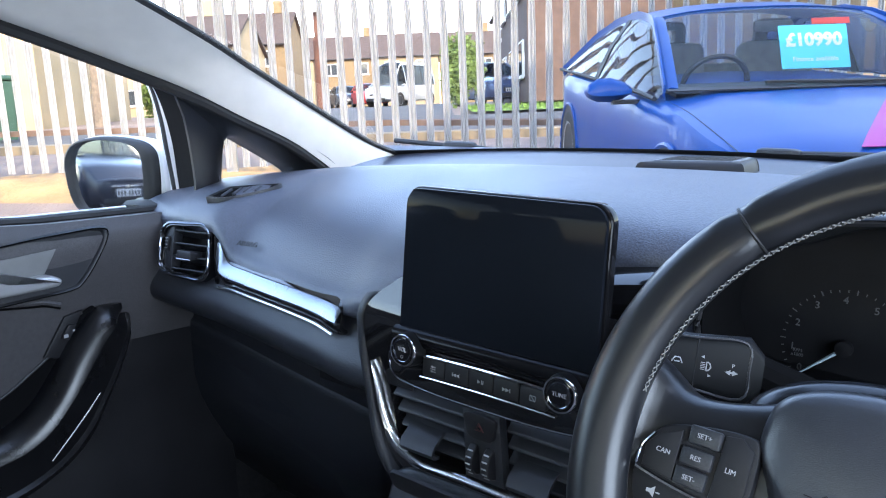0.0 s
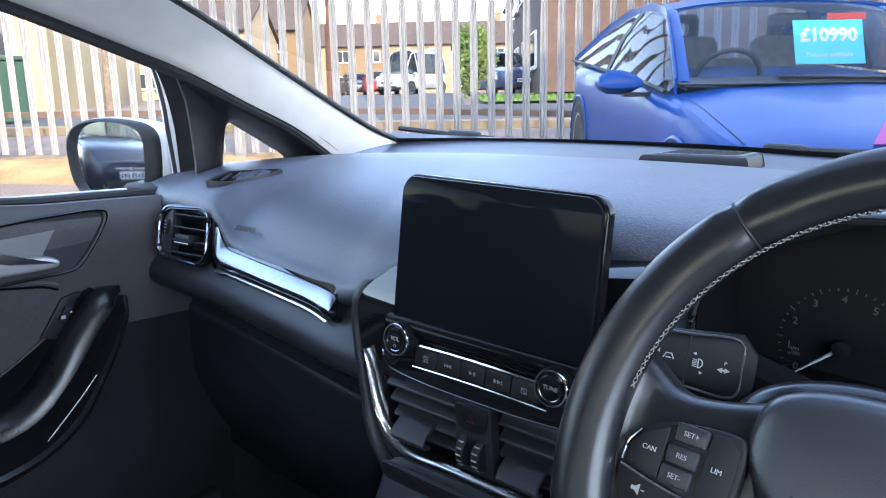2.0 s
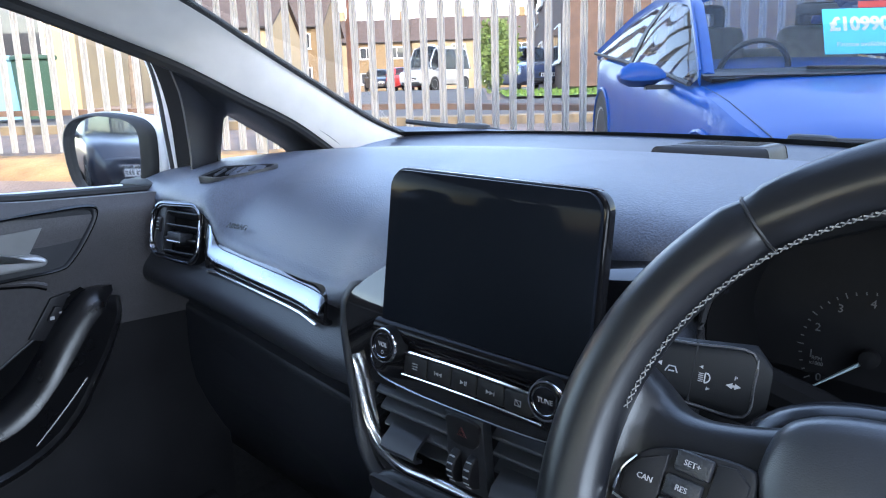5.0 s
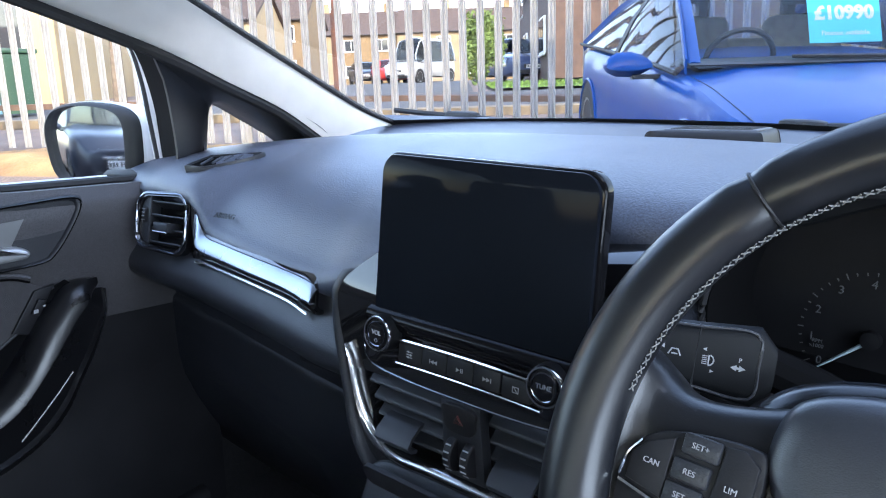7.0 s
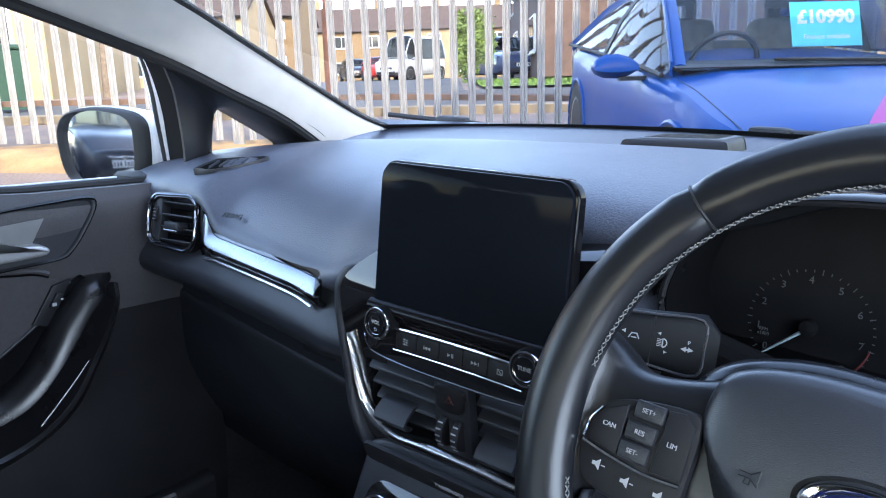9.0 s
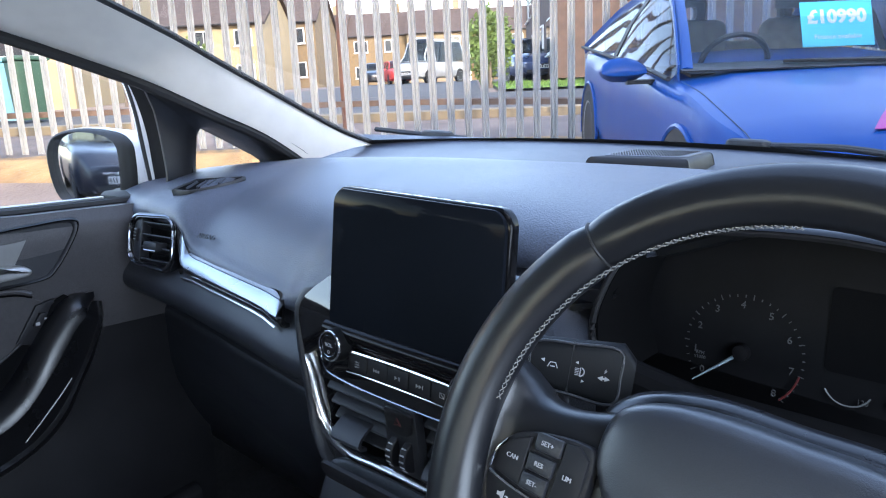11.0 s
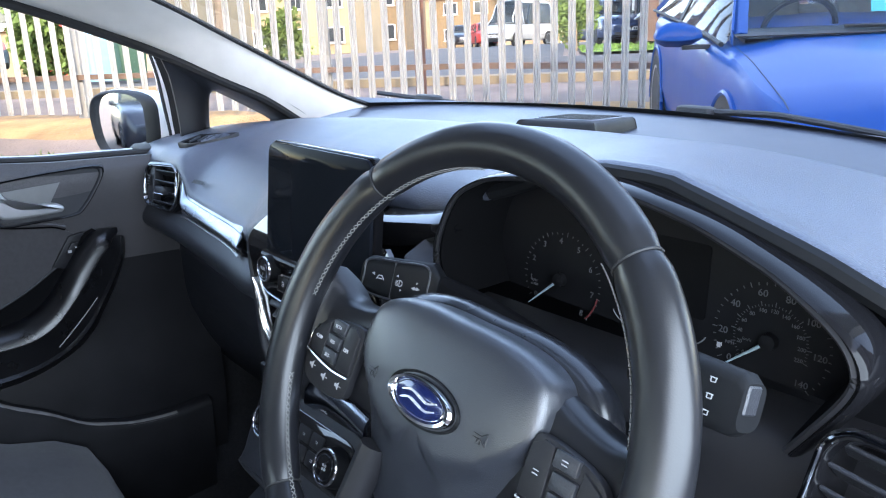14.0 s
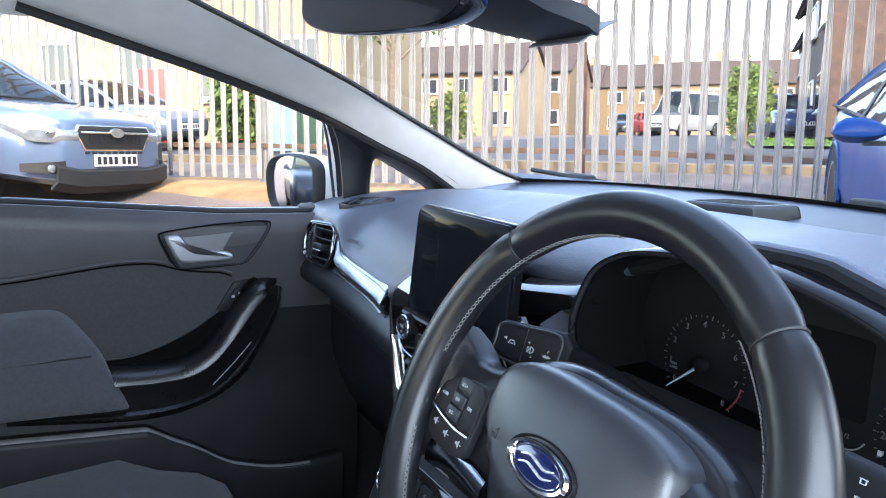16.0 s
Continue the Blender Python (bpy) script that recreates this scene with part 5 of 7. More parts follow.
# pull handle in its recess
rec = smooth_line([(-0.213, 0.918), (-0.201, 0.926), (-0.14, 0.933), (-0.09, 0.936), (-0.046, 0.937), (-0.036, 0.928), (-0.050, 0.901), (-0.070, 0.875), (-0.086, 0.866), (-0.13, 0.864), (-0.176, 0.863), (-0.190, 0.869), (-0.203, 0.893)], 4, True)
part("recess", loft([swept(rec, k, -0.122, 0.900, x) for k, x in ((1.10, -0.610), (1.07, -0.602), (1.03, -0.5995), (0.99, -0.6005), (0.97, -0.6040), (0.3, -0.6045), (0.01, -0.6045))], close=True), M_PLASTIC, door, "recess round the door pull", 50, at=DL)
part("recess_line", tube(swept(rec, 1.045, -0.122, 0.900, -0.5998), 0.0010, 5, close=True), M_VOID, door, at=DL)
part("pull_plate", prism([(-0.182, 0.915), (-0.098, 0.920), (-0.118, 0.886), (-0.160, 0.886)], 0.002, side(-0.6045), 0.0005), M_GREYPLATE, door, "grey plate behind the pull", at=DL)
grip = smooth_line([(-0.209, 0.917), (-0.198, 0.921), (-0.186, 0.919), (-0.179, 0.908), (-0.165, 0.8955), (-0.145, 0.8915), (-0.115, 0.8900), (-0.101, 0.884), (-0.101, 0.8775), (-0.110, 0.8745), (-0.145, 0.8735), (-0.178, 0.8740), (-0.190, 0.879), (-0.201, 0.898)], 3, True)
part("door_pull", prism(grip, 0.016, side(-0.6045), 0.0055, 4), M_PULL, door, "satin silver door pull", 60, at=DL)

# grab rail sweeping down into the armrest
g_up = smooth_line([(-0.022, 0.827), (-0.049, 0.829), (-0.069, 0.820), (-0.098, 0.790), (-0.118, 0.762), (-0.150, 0.724), (-0.191, 0.704), (-0.25, 0.702), (-0.31, 0.707), (-0.45, 0.715)], 5)
g_mid = smooth_line([(-0.032, 0.820), (-0.047, 0.812), (-0.066, 0.795), (-0.090, 0.766), (-0.110, 0.742), (-0.145, 0.705), (-0.185, 0.687), (-0.24, 0.684), (-0.30, 0.687), (-0.45, 0.69)], 5)
g_lo = smooth_line([(-0.014, 0.816), (-0.020, 0.790), (-0.040, 0.745), (-0.062, 0.710), (-0.084, 0.676), (-0.115, 0.648), (-0.16, 0.627), (-0.215, 0.616), (-0.29, 0.618), (-0.45, 0.64)], 5)
rail_ = []
for (ya, za), (ym, zm), (yb, zb) in zip(g_up, g_mid, g_lo):
    q = lerp(ya, [(-0.12, 1.0), (-0.05, 0.75), (-0.02, 0.2)])
    rail_.append([(-0.612, ya, za + 0.002), (-0.612 + 0.024 * q, ya, za + 0.003), (-0.612 + 0.036 * q, ya + (ym - ya) * 0.15, za + (zm - za) * 0.15), (-0.612 + 0.044 * q, ya + (ym - ya) * 0.6, za + (zm - za) * 0.6), (-0.612 + 0.046 * q, ym, zm), (-0.612 + 0.040 * q, ym + (yb - ym) * 0.05, zm + (zb - zm) * 0.05), (-0.612 + 0.034 * q, ym + (yb - ym) * 0.75, zm + (zb - zm) * 0.75), (-0.612 + 0.038 * q, ym + (yb - ym) * 0.80, zm + (zb - zm) * 0.80), (-0.612 + 0.024 * q, yb, zb), (-0.622, yb + 0.002, zb - 0.012)])
part("grab_rail", loft(rail_, thick=-0.003), M_RAILBLACK, door, "curved black grab rail", 45, at=DL)
part("gloss_inlay", loft([[(r[5][0] + 0.0012 + (r[6][0] - r[5][0]) * u, r[5][1] + (r[6][1] - r[5][1]) * u, r[5][2] + (r[6][2] - r[5][2]) * u) for r in rail_[4:42]] for u in (0.03, 0.35, 0.7, 0.97)], thick=-0.001), M_GLOSS, door, "piano-black inlay", at=DL)
part("chrome_line", tube([(r[4][0] + 0.0006, r[4][1], r[4][2] - 0.001) for r in rail_[5:44]], 0.0015, 6), M_CHROME, door, "thin chrome line along the rail", at=DL)
part("inlay_edge", tube([(-0.5725, y, z) for y, z in smooth_line([(-0.143, 0.662), (-0.118, 0.686), (-0.095, 0.709), (-0.076, 0.730)], 4)], 0.0011, 5), M_CHROME, door, "short bright edge in the inlay", at=DL)
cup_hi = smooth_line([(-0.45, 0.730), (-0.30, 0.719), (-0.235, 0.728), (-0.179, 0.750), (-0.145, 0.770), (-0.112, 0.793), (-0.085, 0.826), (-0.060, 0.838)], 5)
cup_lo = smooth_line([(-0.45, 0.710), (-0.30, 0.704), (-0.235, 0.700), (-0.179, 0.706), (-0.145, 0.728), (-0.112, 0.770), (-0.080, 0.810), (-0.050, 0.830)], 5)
# flush near-black sheet: the shade behind the rail is put into its colour
part("cup_shade", loft([[(x, a[0] + (b[0] - a[0]) * u, a[1] + (b[1] - a[1]) * u) for a, b in zip(cup_hi, cup_lo)] for u, x in ((0, -0.6035), (0.5, -0.6045), (1.0, -0.6045))], thick=-0.002), M_VOID, door, "near-black sheet for the shade behind the rail", at=DL)
part("cup_edge", tube([(-0.6025, y, z) for y, z in cup_hi[4:-3]], 0.0016, 6), M_PLASTIC, door, at=DL)
part("switch_panel", prism([(-0.128, 0.786), (-0.098, 0.832), (-0.074, 0.836), (-0.092, 0.806), (-0.110, 0.780)], 0.004, side(-0.6045), 0.0015), M_DARK, door, "window switch panel", at=DL)
part("window_switch", prism([(-0.106, 0.806), (-0.096, 0.822), (-0.086, 0.820), (-0.096, 0.802)], 0.005, side(-0.6010), 0.0015), M_DARK, door, "window switch", at=DL)
part("switch_icon", box((-0.5958, -0.1005, 0.8085), (0.0006, 0.0055, 0.0045), 0.0002, 1), M_MARK, door, at=DL)
part("switch_icon", box((-0.5958, -0.0905, 0.8135), (0.0006, 0.0030, 0.0025), 0.0002, 1), M_MARK, door, at=DL)
# padded elbow rest
pad_o = smooth_line([(-0.95, 0.812), (-0.60, 0.812), (-0.448, 0.812), (-0.395, 0.8125), (-0.364, 0.804), (-0.338, 0.773), (-0.315, 0.737), (-0.303, 0.708), (-0.279, 0.652), (-0.290, 0.645), (-0.383, 0.650), (-0.60, 0.66), (-0.95, 0.67)], 4, True)
part("elbow_pad", loft([swept(pad_o, k, -0.62, 0.733, x) for k, x in ((1.0, -0.612), (1.0, -0.575), (0.992, -0.566), (0.975, -0.559), (0.94, -0.555), (0.80, -0.553), (0.4, -0.552), (0.01, -0.552))], close=True), M_SEATCLOTH, door, "padded dark fabric elbow rest", 60, at=DL)
part("pad_seam", tube([(-0.5538, y, z) for y, z in smooth_line([(-0.95, 0.742), (-0.452, 0.742), (-0.371, 0.744), (-0.330, 0.744)], 4)], 0.0015, 5), M_RUBBER, door, at=DL)
# door pocket lip
lip_ = smooth_line([(-1.0, 0.64), (-0.60, 0.620), (-0.461, 0.611), (-0.345, 0.601), (-0.262, 0.594), (-0.245, 0.590), (-0.214, 0.570), (-0.171, 0.545), (-0.122, 0.511), (-0.083, 0.495), (-0.03, 0.481), (0.035, 0.475), (0.10, 0.480)], 5)
part("pocket", loft([[(-0.585 + dx, y, z + dz) for y, z in lip_] for dx, dz in ((-0.035, -0.004), (-0.010, 0.001), (0.0, -0.003), (0.002, -0.010), (0.000, -0.10), (-0.02, -0.22))], thick=-0.004), M_DARK, door, "door pocket with a worn pale lip", 60, at=DL)
part("worn_lip", loft([[(-0.585 + dx, y, z + dz * lerp(y, [(-0.26, 1.0), (-0.05, 0.5)])) for y, z in lip_[:-5]] for dx, dz in ((-0.012, 0.003), (-0.004, 0.0035), (0.002, 0.0005), (0.003, -0.005))], thick=-0.001), M_WORN, door, "scuffed pale pocket edge", 60, at=DL)

# ---- door mirror outside ----
mir = thing("door_mirror", (-0.85, 0.15, 0.90), "white and black door mirror with a clear glass", "mirror", m=drawn_in(0.91))
mo = smooth_line([(-0.125, 0.010), (-0.118, 0.040), (-0.09, 0.058), (-0.03, 0.066), (0.05, 0.062), (0.088, 0.048), (0.096, 0.02), (0.092, -0.03), (0.070, -0.058), (0.0, -0.064), (-0.07, -0.060), (-0.11, -0.040)], 4, True)
mo = [(x * 0.83 - 0.021, y * 1.05) for x, y in mo]
mg = [(-0.1225 + (x + 0.125) * 0.88, y * 0.965) for x, y in mo]
MM = facing((-0.875, 0.138, 0.967), MIRROR_LEAN, MIRROR_YAW)
part("shell", loft([[MM @ Vector((x * k + q, y * k, z)) for x, y in mo] for k, z, q in ((0.9, -0.012, 0), (1.06, -0.006, 0), (1.08, -0.015, 0.004), (1.0, -0.055, 0.01), (0.7, -0.085, 0.02), (0.3, -0.095, 0.02))], close=True, caps=True), M_WHITEPAINT, mir, "white painted mirror shell", 50)
part("rim", loft([[MM @ Vector((a[0] + (b[0] - a[0]) * k + g * a[0], (a[1] + (b[1] - a[1]) * k) * (1 + g), z)) for a, b in zip(mo, mg)] for k, g, z in ((0, 0.04, -0.012), (0, 0.04, 0.004), (0.3, 0.02, 0.011), (0.9, 0.0, 0.013), (1.0, 0.0, 0.009), (1.06, 0.0, 0.0))], close=True), M_RUBBER, mir, "black mirror surround", 50)


def bulged(k):
    return [MM @ Vector((-0.02 + (x + 0.02) * k, y * k, 0.006 - (((x + 0.02) * k) ** 2 + (y * k) ** 2) / 2.6)) for x, y in mg]


part("glass", loft([bulged(k) for k in (0.995, 0.85, 0.7, 0.55, 0.4, 0.25, 0.1, 0.002)], close=True), M_MIRROR, mir, "convex mirror glass", 80)
part("arm", loft([[(x, y0, z0), (x, y1, z0), (x, y1, z1 - 0.006), (x, y1 - 0.008, z1), (x, y0 + 0.008, z1), (x, y0, z1 - 0.006)] for x, y0, y1, z0, z1 in ((-0.86, 0.115, 0.175, 0.900, 0.935), (-0.80, 0.110, 0.190, 0.898, 0.940), (-0.73, 0.115, 0.205, 0.892, 0.938), (-0.70, 0.120, 0.215, 0.885, 0.930))], close=True, caps=True), M_RUBBER, mir, "black mirror arm", 40)

# ---- inside mirror, roof and shell ----
rv = thing("rear_view_mirror", (0.0, 0.03, 1.26), "black interior mirror with sensor housing at the windscreen", "mirror")
RM_ = facing((0.0, -0.106, 1.240), 0, 15.4)
ro_ = smooth_line([(-0.115, -0.020), (-0.122, 0.0), (-0.115, 0.030), (-0.08, 0.040), (0.08, 0.040), (0.115, 0.030), (0.122, 0.0), (0.112, -0.024), (0.06, -0.036), (-0.06, -0.034)], 4, True)
part("shell", loft([[RM_ @ Vector((x * k, y * k, z)) for x, y in ro_] for k, z in ((0.96, 0.004), (1.0, 0.0), (1.02, -0.012), (0.95, -0.03), (0.6, -0.042))], close=True, caps=True), M_GLOSS, rv, "glossy black mirror shell")
part("glass", prism([(x * 0.95, y * 0.95) for x, y in ro_], 0.002, RM_ @ Matrix.Translation((0, 0, 0.003))), M_DIM, rv, "dark dimmed mirror glass")
part("stem", tube([(0.0, -0.08, 1.262), (0.0, 0.0, 1.270)], 0.013, 10), M_DARK, rv)
part("sensor_housing", loft([[(x * w, y, z + h * (1 - x * x * 0.6)) for x in np.linspace(-1, 1, 9)] for w, y, z, h in ((0.050, 0.125, 1.236, 0.0), (0.066, 0.095, 1.246, -0.012), (0.072, 0.04, 1.256, -0.016), (0.070, -0.03, 1.280, -0.014), (0.05, -0.09, 1.315, 0.0))], thick=0.02), M_DARK, rv, "sensor housing behind the mirror", 50)
card = thing("paper_tag", (0.005, 0.125, 1.221), "small grey card tucked behind the interior mirror", "card")
part("card", box((0.005, 0.125, 1.221), (0.090, 0.002, 0.055), 0.0005, 1, Matrix.Translation((0, 0.125, 1.221)) @ Matrix.Rotation(radians(-62), 4, "X") @ Matrix.Translation((0, -0.125, -1.221))), M_GREY, card)

shell = thing("ceiling", (0, -0.6, 1.38), "pale grey car headliner and body shell", "ceiling", kind="structure")
rows = []
for y, z, w in ((-0.22, 1.352, 0.535), (-0.30, 1.372, 0.54), (-0.6, 1.395, 0.56), (-1.1, 1.39, 0.56), (-1.75, 1.33, 0.52)):
    rows.append([(x * w, y + (0.09 * (1 - x * x) if y > -0.5 else 0), z + 0.03 * (1 - x * x)) for x in np.linspace(-1, 1, 13)])
part("headliner", loft(rows, thick=0.02), M_HEAD, shell, "", 50)
for s in (-1, 1):
    part("roof_rail", loft([[(s * x, y, z) for x, z in ((0.50, 1.385), (0.56, 1.375), (0.62, 1.335), (0.655, 1.29), (0.70, 1.27))] for y in (-0.30, -0.62, -1.2, -1.9)], thick=0.01), M_LINER, shell, "", 50)
for s in (-1, 1):
    part("rear_side", box((s * 0.70, -1.75, 0.62), (0.04, 1.2, 0.72), 0.01), M_DARK, shell)
    part("door_pillar", box((s * 0.67, -1.15, 1.12), (0.04, 0.14, 0.46), 0.01), M_LINER, shell)
    part("rear_pillar", box((s * 0.62, -2.05, 1.12), (0.06, 0.36, 0.46), 0.01), M_LINER, shell)
part("tailgate", box((0, -2.32, 0.62), (1.3, 0.05, 0.70), 0.01), M_DARK, shell)
part("sill_beam", box((0.72, -0.3, 0.30), (0.08, 2.0, 0.16), 0.02), M_WHITEPAINT, shell, "white painted door sill")
flo = thing("floor", (0, -0.6, 0.25), "black carpeted car floor with a centre tunnel", "floor", kind="structure")
rows = []
for y, z in ((0.55, 0.62), (0.42, 0.40), (0.25, 0.30), (-0.2, 0.27), (-1.2, 0.27), (-2.3, 0.30)):
    rows.append([(x, y, z + h) for x, h in ((-0.74, 0.1), (-0.66, 0.0), (-0.20, 0.0), (-0.14, 0.12), (-0.10, 0.16), (0.10, 0.16), (0.14, 0.12), (0.20, 0.0), (0.66, 0.0), (0.74, 0.1))])
part("carpet", loft(rows, thick=-0.01), M_CARPET, flo, "", 50)
part("kick_panel", box((-0.72, 0.36, 0.66), (0.03, 0.52, 0.56), 0.002), M_CARPET, flo)
part("bulkhead", box((0, 0.48, 0.66), (1.40, 0.02, 0.54), 0.002), M_DARK, flo)
con = thing("centre_console", (0.0, -0.2, 0.42), "black centre console between the seats", "console")
part("console_body", loft([[(x, y, z) for x, z in ((-0.10, 0.42), (-0.105, top - 0.02), (-0.09, top), (0.09, top), (0.105, top - 0.02), (0.10, 0.42))] for y, top in ((0.05, 0.66), (-0.02, 0.62), (-0.08, 0.585), (-0.25, 0.56), (-0.7, 0.56))], thick=-0.004, caps=False), M_PLASTIC, con, "", 50)

# ---- passenger seat ----
seat = thing("car_seat", (-0.36, -0.45, 0.28), "charcoal fabric passenger seat with pale stitching", "car seat")
rings = []
for y, z, w, b in ((-0.125, 0.39, 0.17, 0.0), (-0.12, 0.445, 0.195, 0.008), (-0.14, 0.480, 0.210, 0.014), (-0.18, 0.497, 0.222, 0.020), (-0.24, 0.500, 0.235, 0.030), (-0.30, 0.512, 0.245, 0.045), (-0.45, 0.495, 0.25, 0.05), (-0.65, 0.48, 0.25, 0.05)):
    rings.append([(-0.37 + w * u, y, z - 0.026 + h + b * q) for u, h, q in ((-1.0, -0.14, 0), (-1.03, -0.05, 0), (-0.98, 0.0, 0.7), (-0.84, 0.012, 1.0), (-0.62, 0.006, 0.5), (-0.35, 0.0, 0.05), (0, 0.0, 0), (0.35, 0.0, 0.05), (0.62, 0.006, 0.5), (0.84, 0.012, 1.0), (0.98, 0.0, 0.7), (1.03, -0.05, 0), (1.0, -0.14, 0))])
part("cushion", loft(rings, caps=False, thick=-0.01), M_SEATCLOTH, seat, "", 70)
for s in (-0.62, 0.62):
    part("seam_stitching", tube([(r[4 if s < 0 else 8][0], r[4 if s < 0 else 8][1], r[4 if s < 0 else 8][2] + 0.003) for r in rings[1:]], 0.0016, 5), M_SEAM, seat, "pale seam stitching")
rings = []
for z, y, w in ((0.48, -0.62, 0.22), (0.60, -0.66, 0.245), (0.80, -0.72, 0.25), (1.0, -0.79, 0.22), (1.08, -0.83, 0.17)):
    rings.append([(-0.37 + w * u, y + d, z) for u, d in ((-1, -0.09), (-1.02, 0.0), (-0.92, 0.05), (-0.65, 0.02), (0, 0.0), (0.65, 0.02), (0.92, 0.05), (1.02, 0), (1, -0.09))])
part("backrest", loft(rings, close=True, caps=True), M_SEATCLOTH, seat, "", 70)
part("headrest", box((-0.37, -0.86, 1.19), (0.25, 0.09, 0.15), 0.03, 4), M_FABRIC, seat)
part("seat_base", box((-0.37, -0.38, 0.34), (0.40, 0.48, 0.14), 0.02, 3), M_DARK, seat)

# ---- wipers and scuttle outside the glass ----
sc = thing("scuttle", (0, 0.75, 0.97), "black plastic scuttle below the windscreen", "scuttle")
part("panel", loft([[(x, 0.64 - 0.36 * x * x + d, z) for x in np.linspace(-0.66, 0.66, 21)] for d, z in ((0.02, 0.985), (0.08, 0.985), (0.16, 0.960))], thick=0.01), M_RUBBER, sc)
for wx, wy, top, arm, blade in ((-0.48, 0.565, 1.024, ((-0.45, 0.565, 1.014), (-0.36, 0.60, 1.006), (-0.15, 0.70, 0.996), (0.02, 0.76, 0.990)), ((-0.62, 0.545, 1.022), (-0.50, 0.560, 1.016), (-0.38, 0.590, 1.008))),
                                (0.026, 0.70, 1.025, ((0.046, 0.70, 1.017), (0.14, 0.70, 1.0195), (0.175, 0.70, 1.018), (0.235, 0.70, 1.012), (0.34, 0.69, 1.002), (0.50, 0.64, 0.994)), ((0.06, 0.69, 1.009), (0.17, 0.685, 1.008), (0.36, 0.67, 0.996)))):
    wp_ = thing("windscreen_wiper", (wx, wy, 0.98), "black windscreen wiper arm resting on the scuttle", "wiper", "windscreen wipers")
    part("spindle_cap", loft([[(wx + x * k + dx, wy + y * k, z) for x, y in round_rect(0.066, 0.030, 0.010)] for k, dx, z in ((1.0, 0, 0.975), (1.0, 0, top - 0.008), (0.92, -0.001, top - 0.002), (0.75, -0.002, top))], close=True, caps=True), M_RUBBER, wp_, "", 40)
    part("arm", tube(smooth_line(list(arm), 4), 0.0052, 8), M_RUBBER, wp_)
    part("blade", tube(list(blade), 0.0050, 6), M_RUBBER, wp_)

# ---- outer body of the car, behind and ahead of the cabin ----
body = thing("car_body", (0, 0.4, 0.3), "white painted outer body of the hatchback", "car body", kind="structure")
part("bonnet", loft([[(x * w, y - 0.10 * x * x, z - 0.035 * x * x) for x in np.linspace(-1, 1, 15)] for y, z, w in ((0.80, 0.935, 0.70), (1.0, 0.90, 0.70), (1.25, 0.84, 0.69), (1.42, 0.77, 0.67), (1.50, 0.70, 0.64))], thick=0.015), M_WHITEPAINT, body, "", 50)
part("front_bumper", loft([[(x * w, y - 0.18 * x * x, z) for x in np.linspace(-1, 1, 15)] for y, z, w in ((1.50, 0.69, 0.68), (1.57, 0.60, 0.70), (1.58, 0.42, 0.71), (1.52, 0.24, 0.70))], thick=0.02), M_WHITEPAINT, body, "", 50)
for s_ in (-1, 1):
    part("front_wing", loft([[(s_ * x, y, z) for x, z in ((0.70, top), (0.80, top - 0.06), (0.86, top - 0.18), (0.86, low))] for y, top, low in ((0.30, 0.92, 0.30), (0.55, 0.92, 0.62), (0.80, 0.92, 0.68), (1.05, 0.88, 0.62), (1.32, 0.80, 0.42))], thick=0.01), M_WHITEPAINT, body, "", 50)
    part("rear_quarter", loft([[(s_ * x, y, z) for x, z in ((0.72, 0.97), (0.83, 0.90), (0.87, 0.75), (0.86, low))] for y, low in ((-1.12, 0.30), (-1.35, 0.60), (-1.62, 0.68), (-1.9, 0.60), (-2.15, 0.40), (-2.32, 0.40))], thick=0.01), M_WHITEPAINT, body, "", 50)
    for wy in (0.80, -1.62):
        wm = Matrix.Translation((s_ * 0.76, wy, 0.34)) @ Matrix.Rotation(radians(90 * s_), 4, "Y")
        tw = part("wheel", lathe([(0.20, -0.09), (0.29, -0.09), (0.305, -0.07), (0.305, 0.07), (0.29, 0.09), (0.21, 0.095)], 36, wm), M_RUBBER, body, "black tyre")
        part("rim", lathe([(0.21, 0.06), (0.205, 0.085), (0.19, 0.088), (0.06, 0.07), (0.0001, 0.075)], 36, wm), M_SILVER, tw, "alloy rim")
part("rear_roof", loft([[(x * w, y, z + 0.03 * (1 - x * x)) for x in np.linspace(-1, 1, 9)] for y, z, w in ((-1.70, 1.345, 0.55), (-1.95, 1.315, 0.54), (-2.05, 1.29, 0.53))], thick=0.02), M_WHITEPAINT, body, "", 50)
rp = part("rear_window", loft([[(x * w, y, z) for x in np.linspace(-1, 1, 9)] for y, z, w in ((-2.05, 1.285, 0.54), (-2.30, 0.97, 0.60))]), M_PANE, body, "rear window glass")
rp.visible_shadow = False
part("tail_panel", loft([[(x * w, y - 0.06 * (1 - x * x), z) for x in np.linspace(-1, 1, 9)] for y, z, w in ((-2.36, 0.97, 0.70), (-2.40, 0.70, 0.74), (-2.42, 0.50, 0.76), (-2.36, 0.30, 0.74))], thick=0.02), M_WHITEPAINT, body, "", 50)

# ---- outside: the sloping yard, fence, parked cars, street ----
WORLD = Matrix()
M_GROUND = material("gravel_yard", (0.155, 0.115, 0.095), 0.95, vary=0.3, scale=1.2, bump=1.0, bump_scale=30)
M_ROAD = material("asphalt", (0.045, 0.045, 0.047), 0.9, vary=0.2, scale=2, bump=0.5, bump_scale=60)
M_GALV = material("galvanised_steel", (0.26, 0.26, 0.26), 0.55, 0.15, vary=0.15, scale=6, bump=0.2, bump_scale=80)
M_RUST = material("rusty_brown_steel", (0.13, 0.052, 0.028), 0.8, vary=0.35, scale=9, bump=0.4, bump_scale=60)
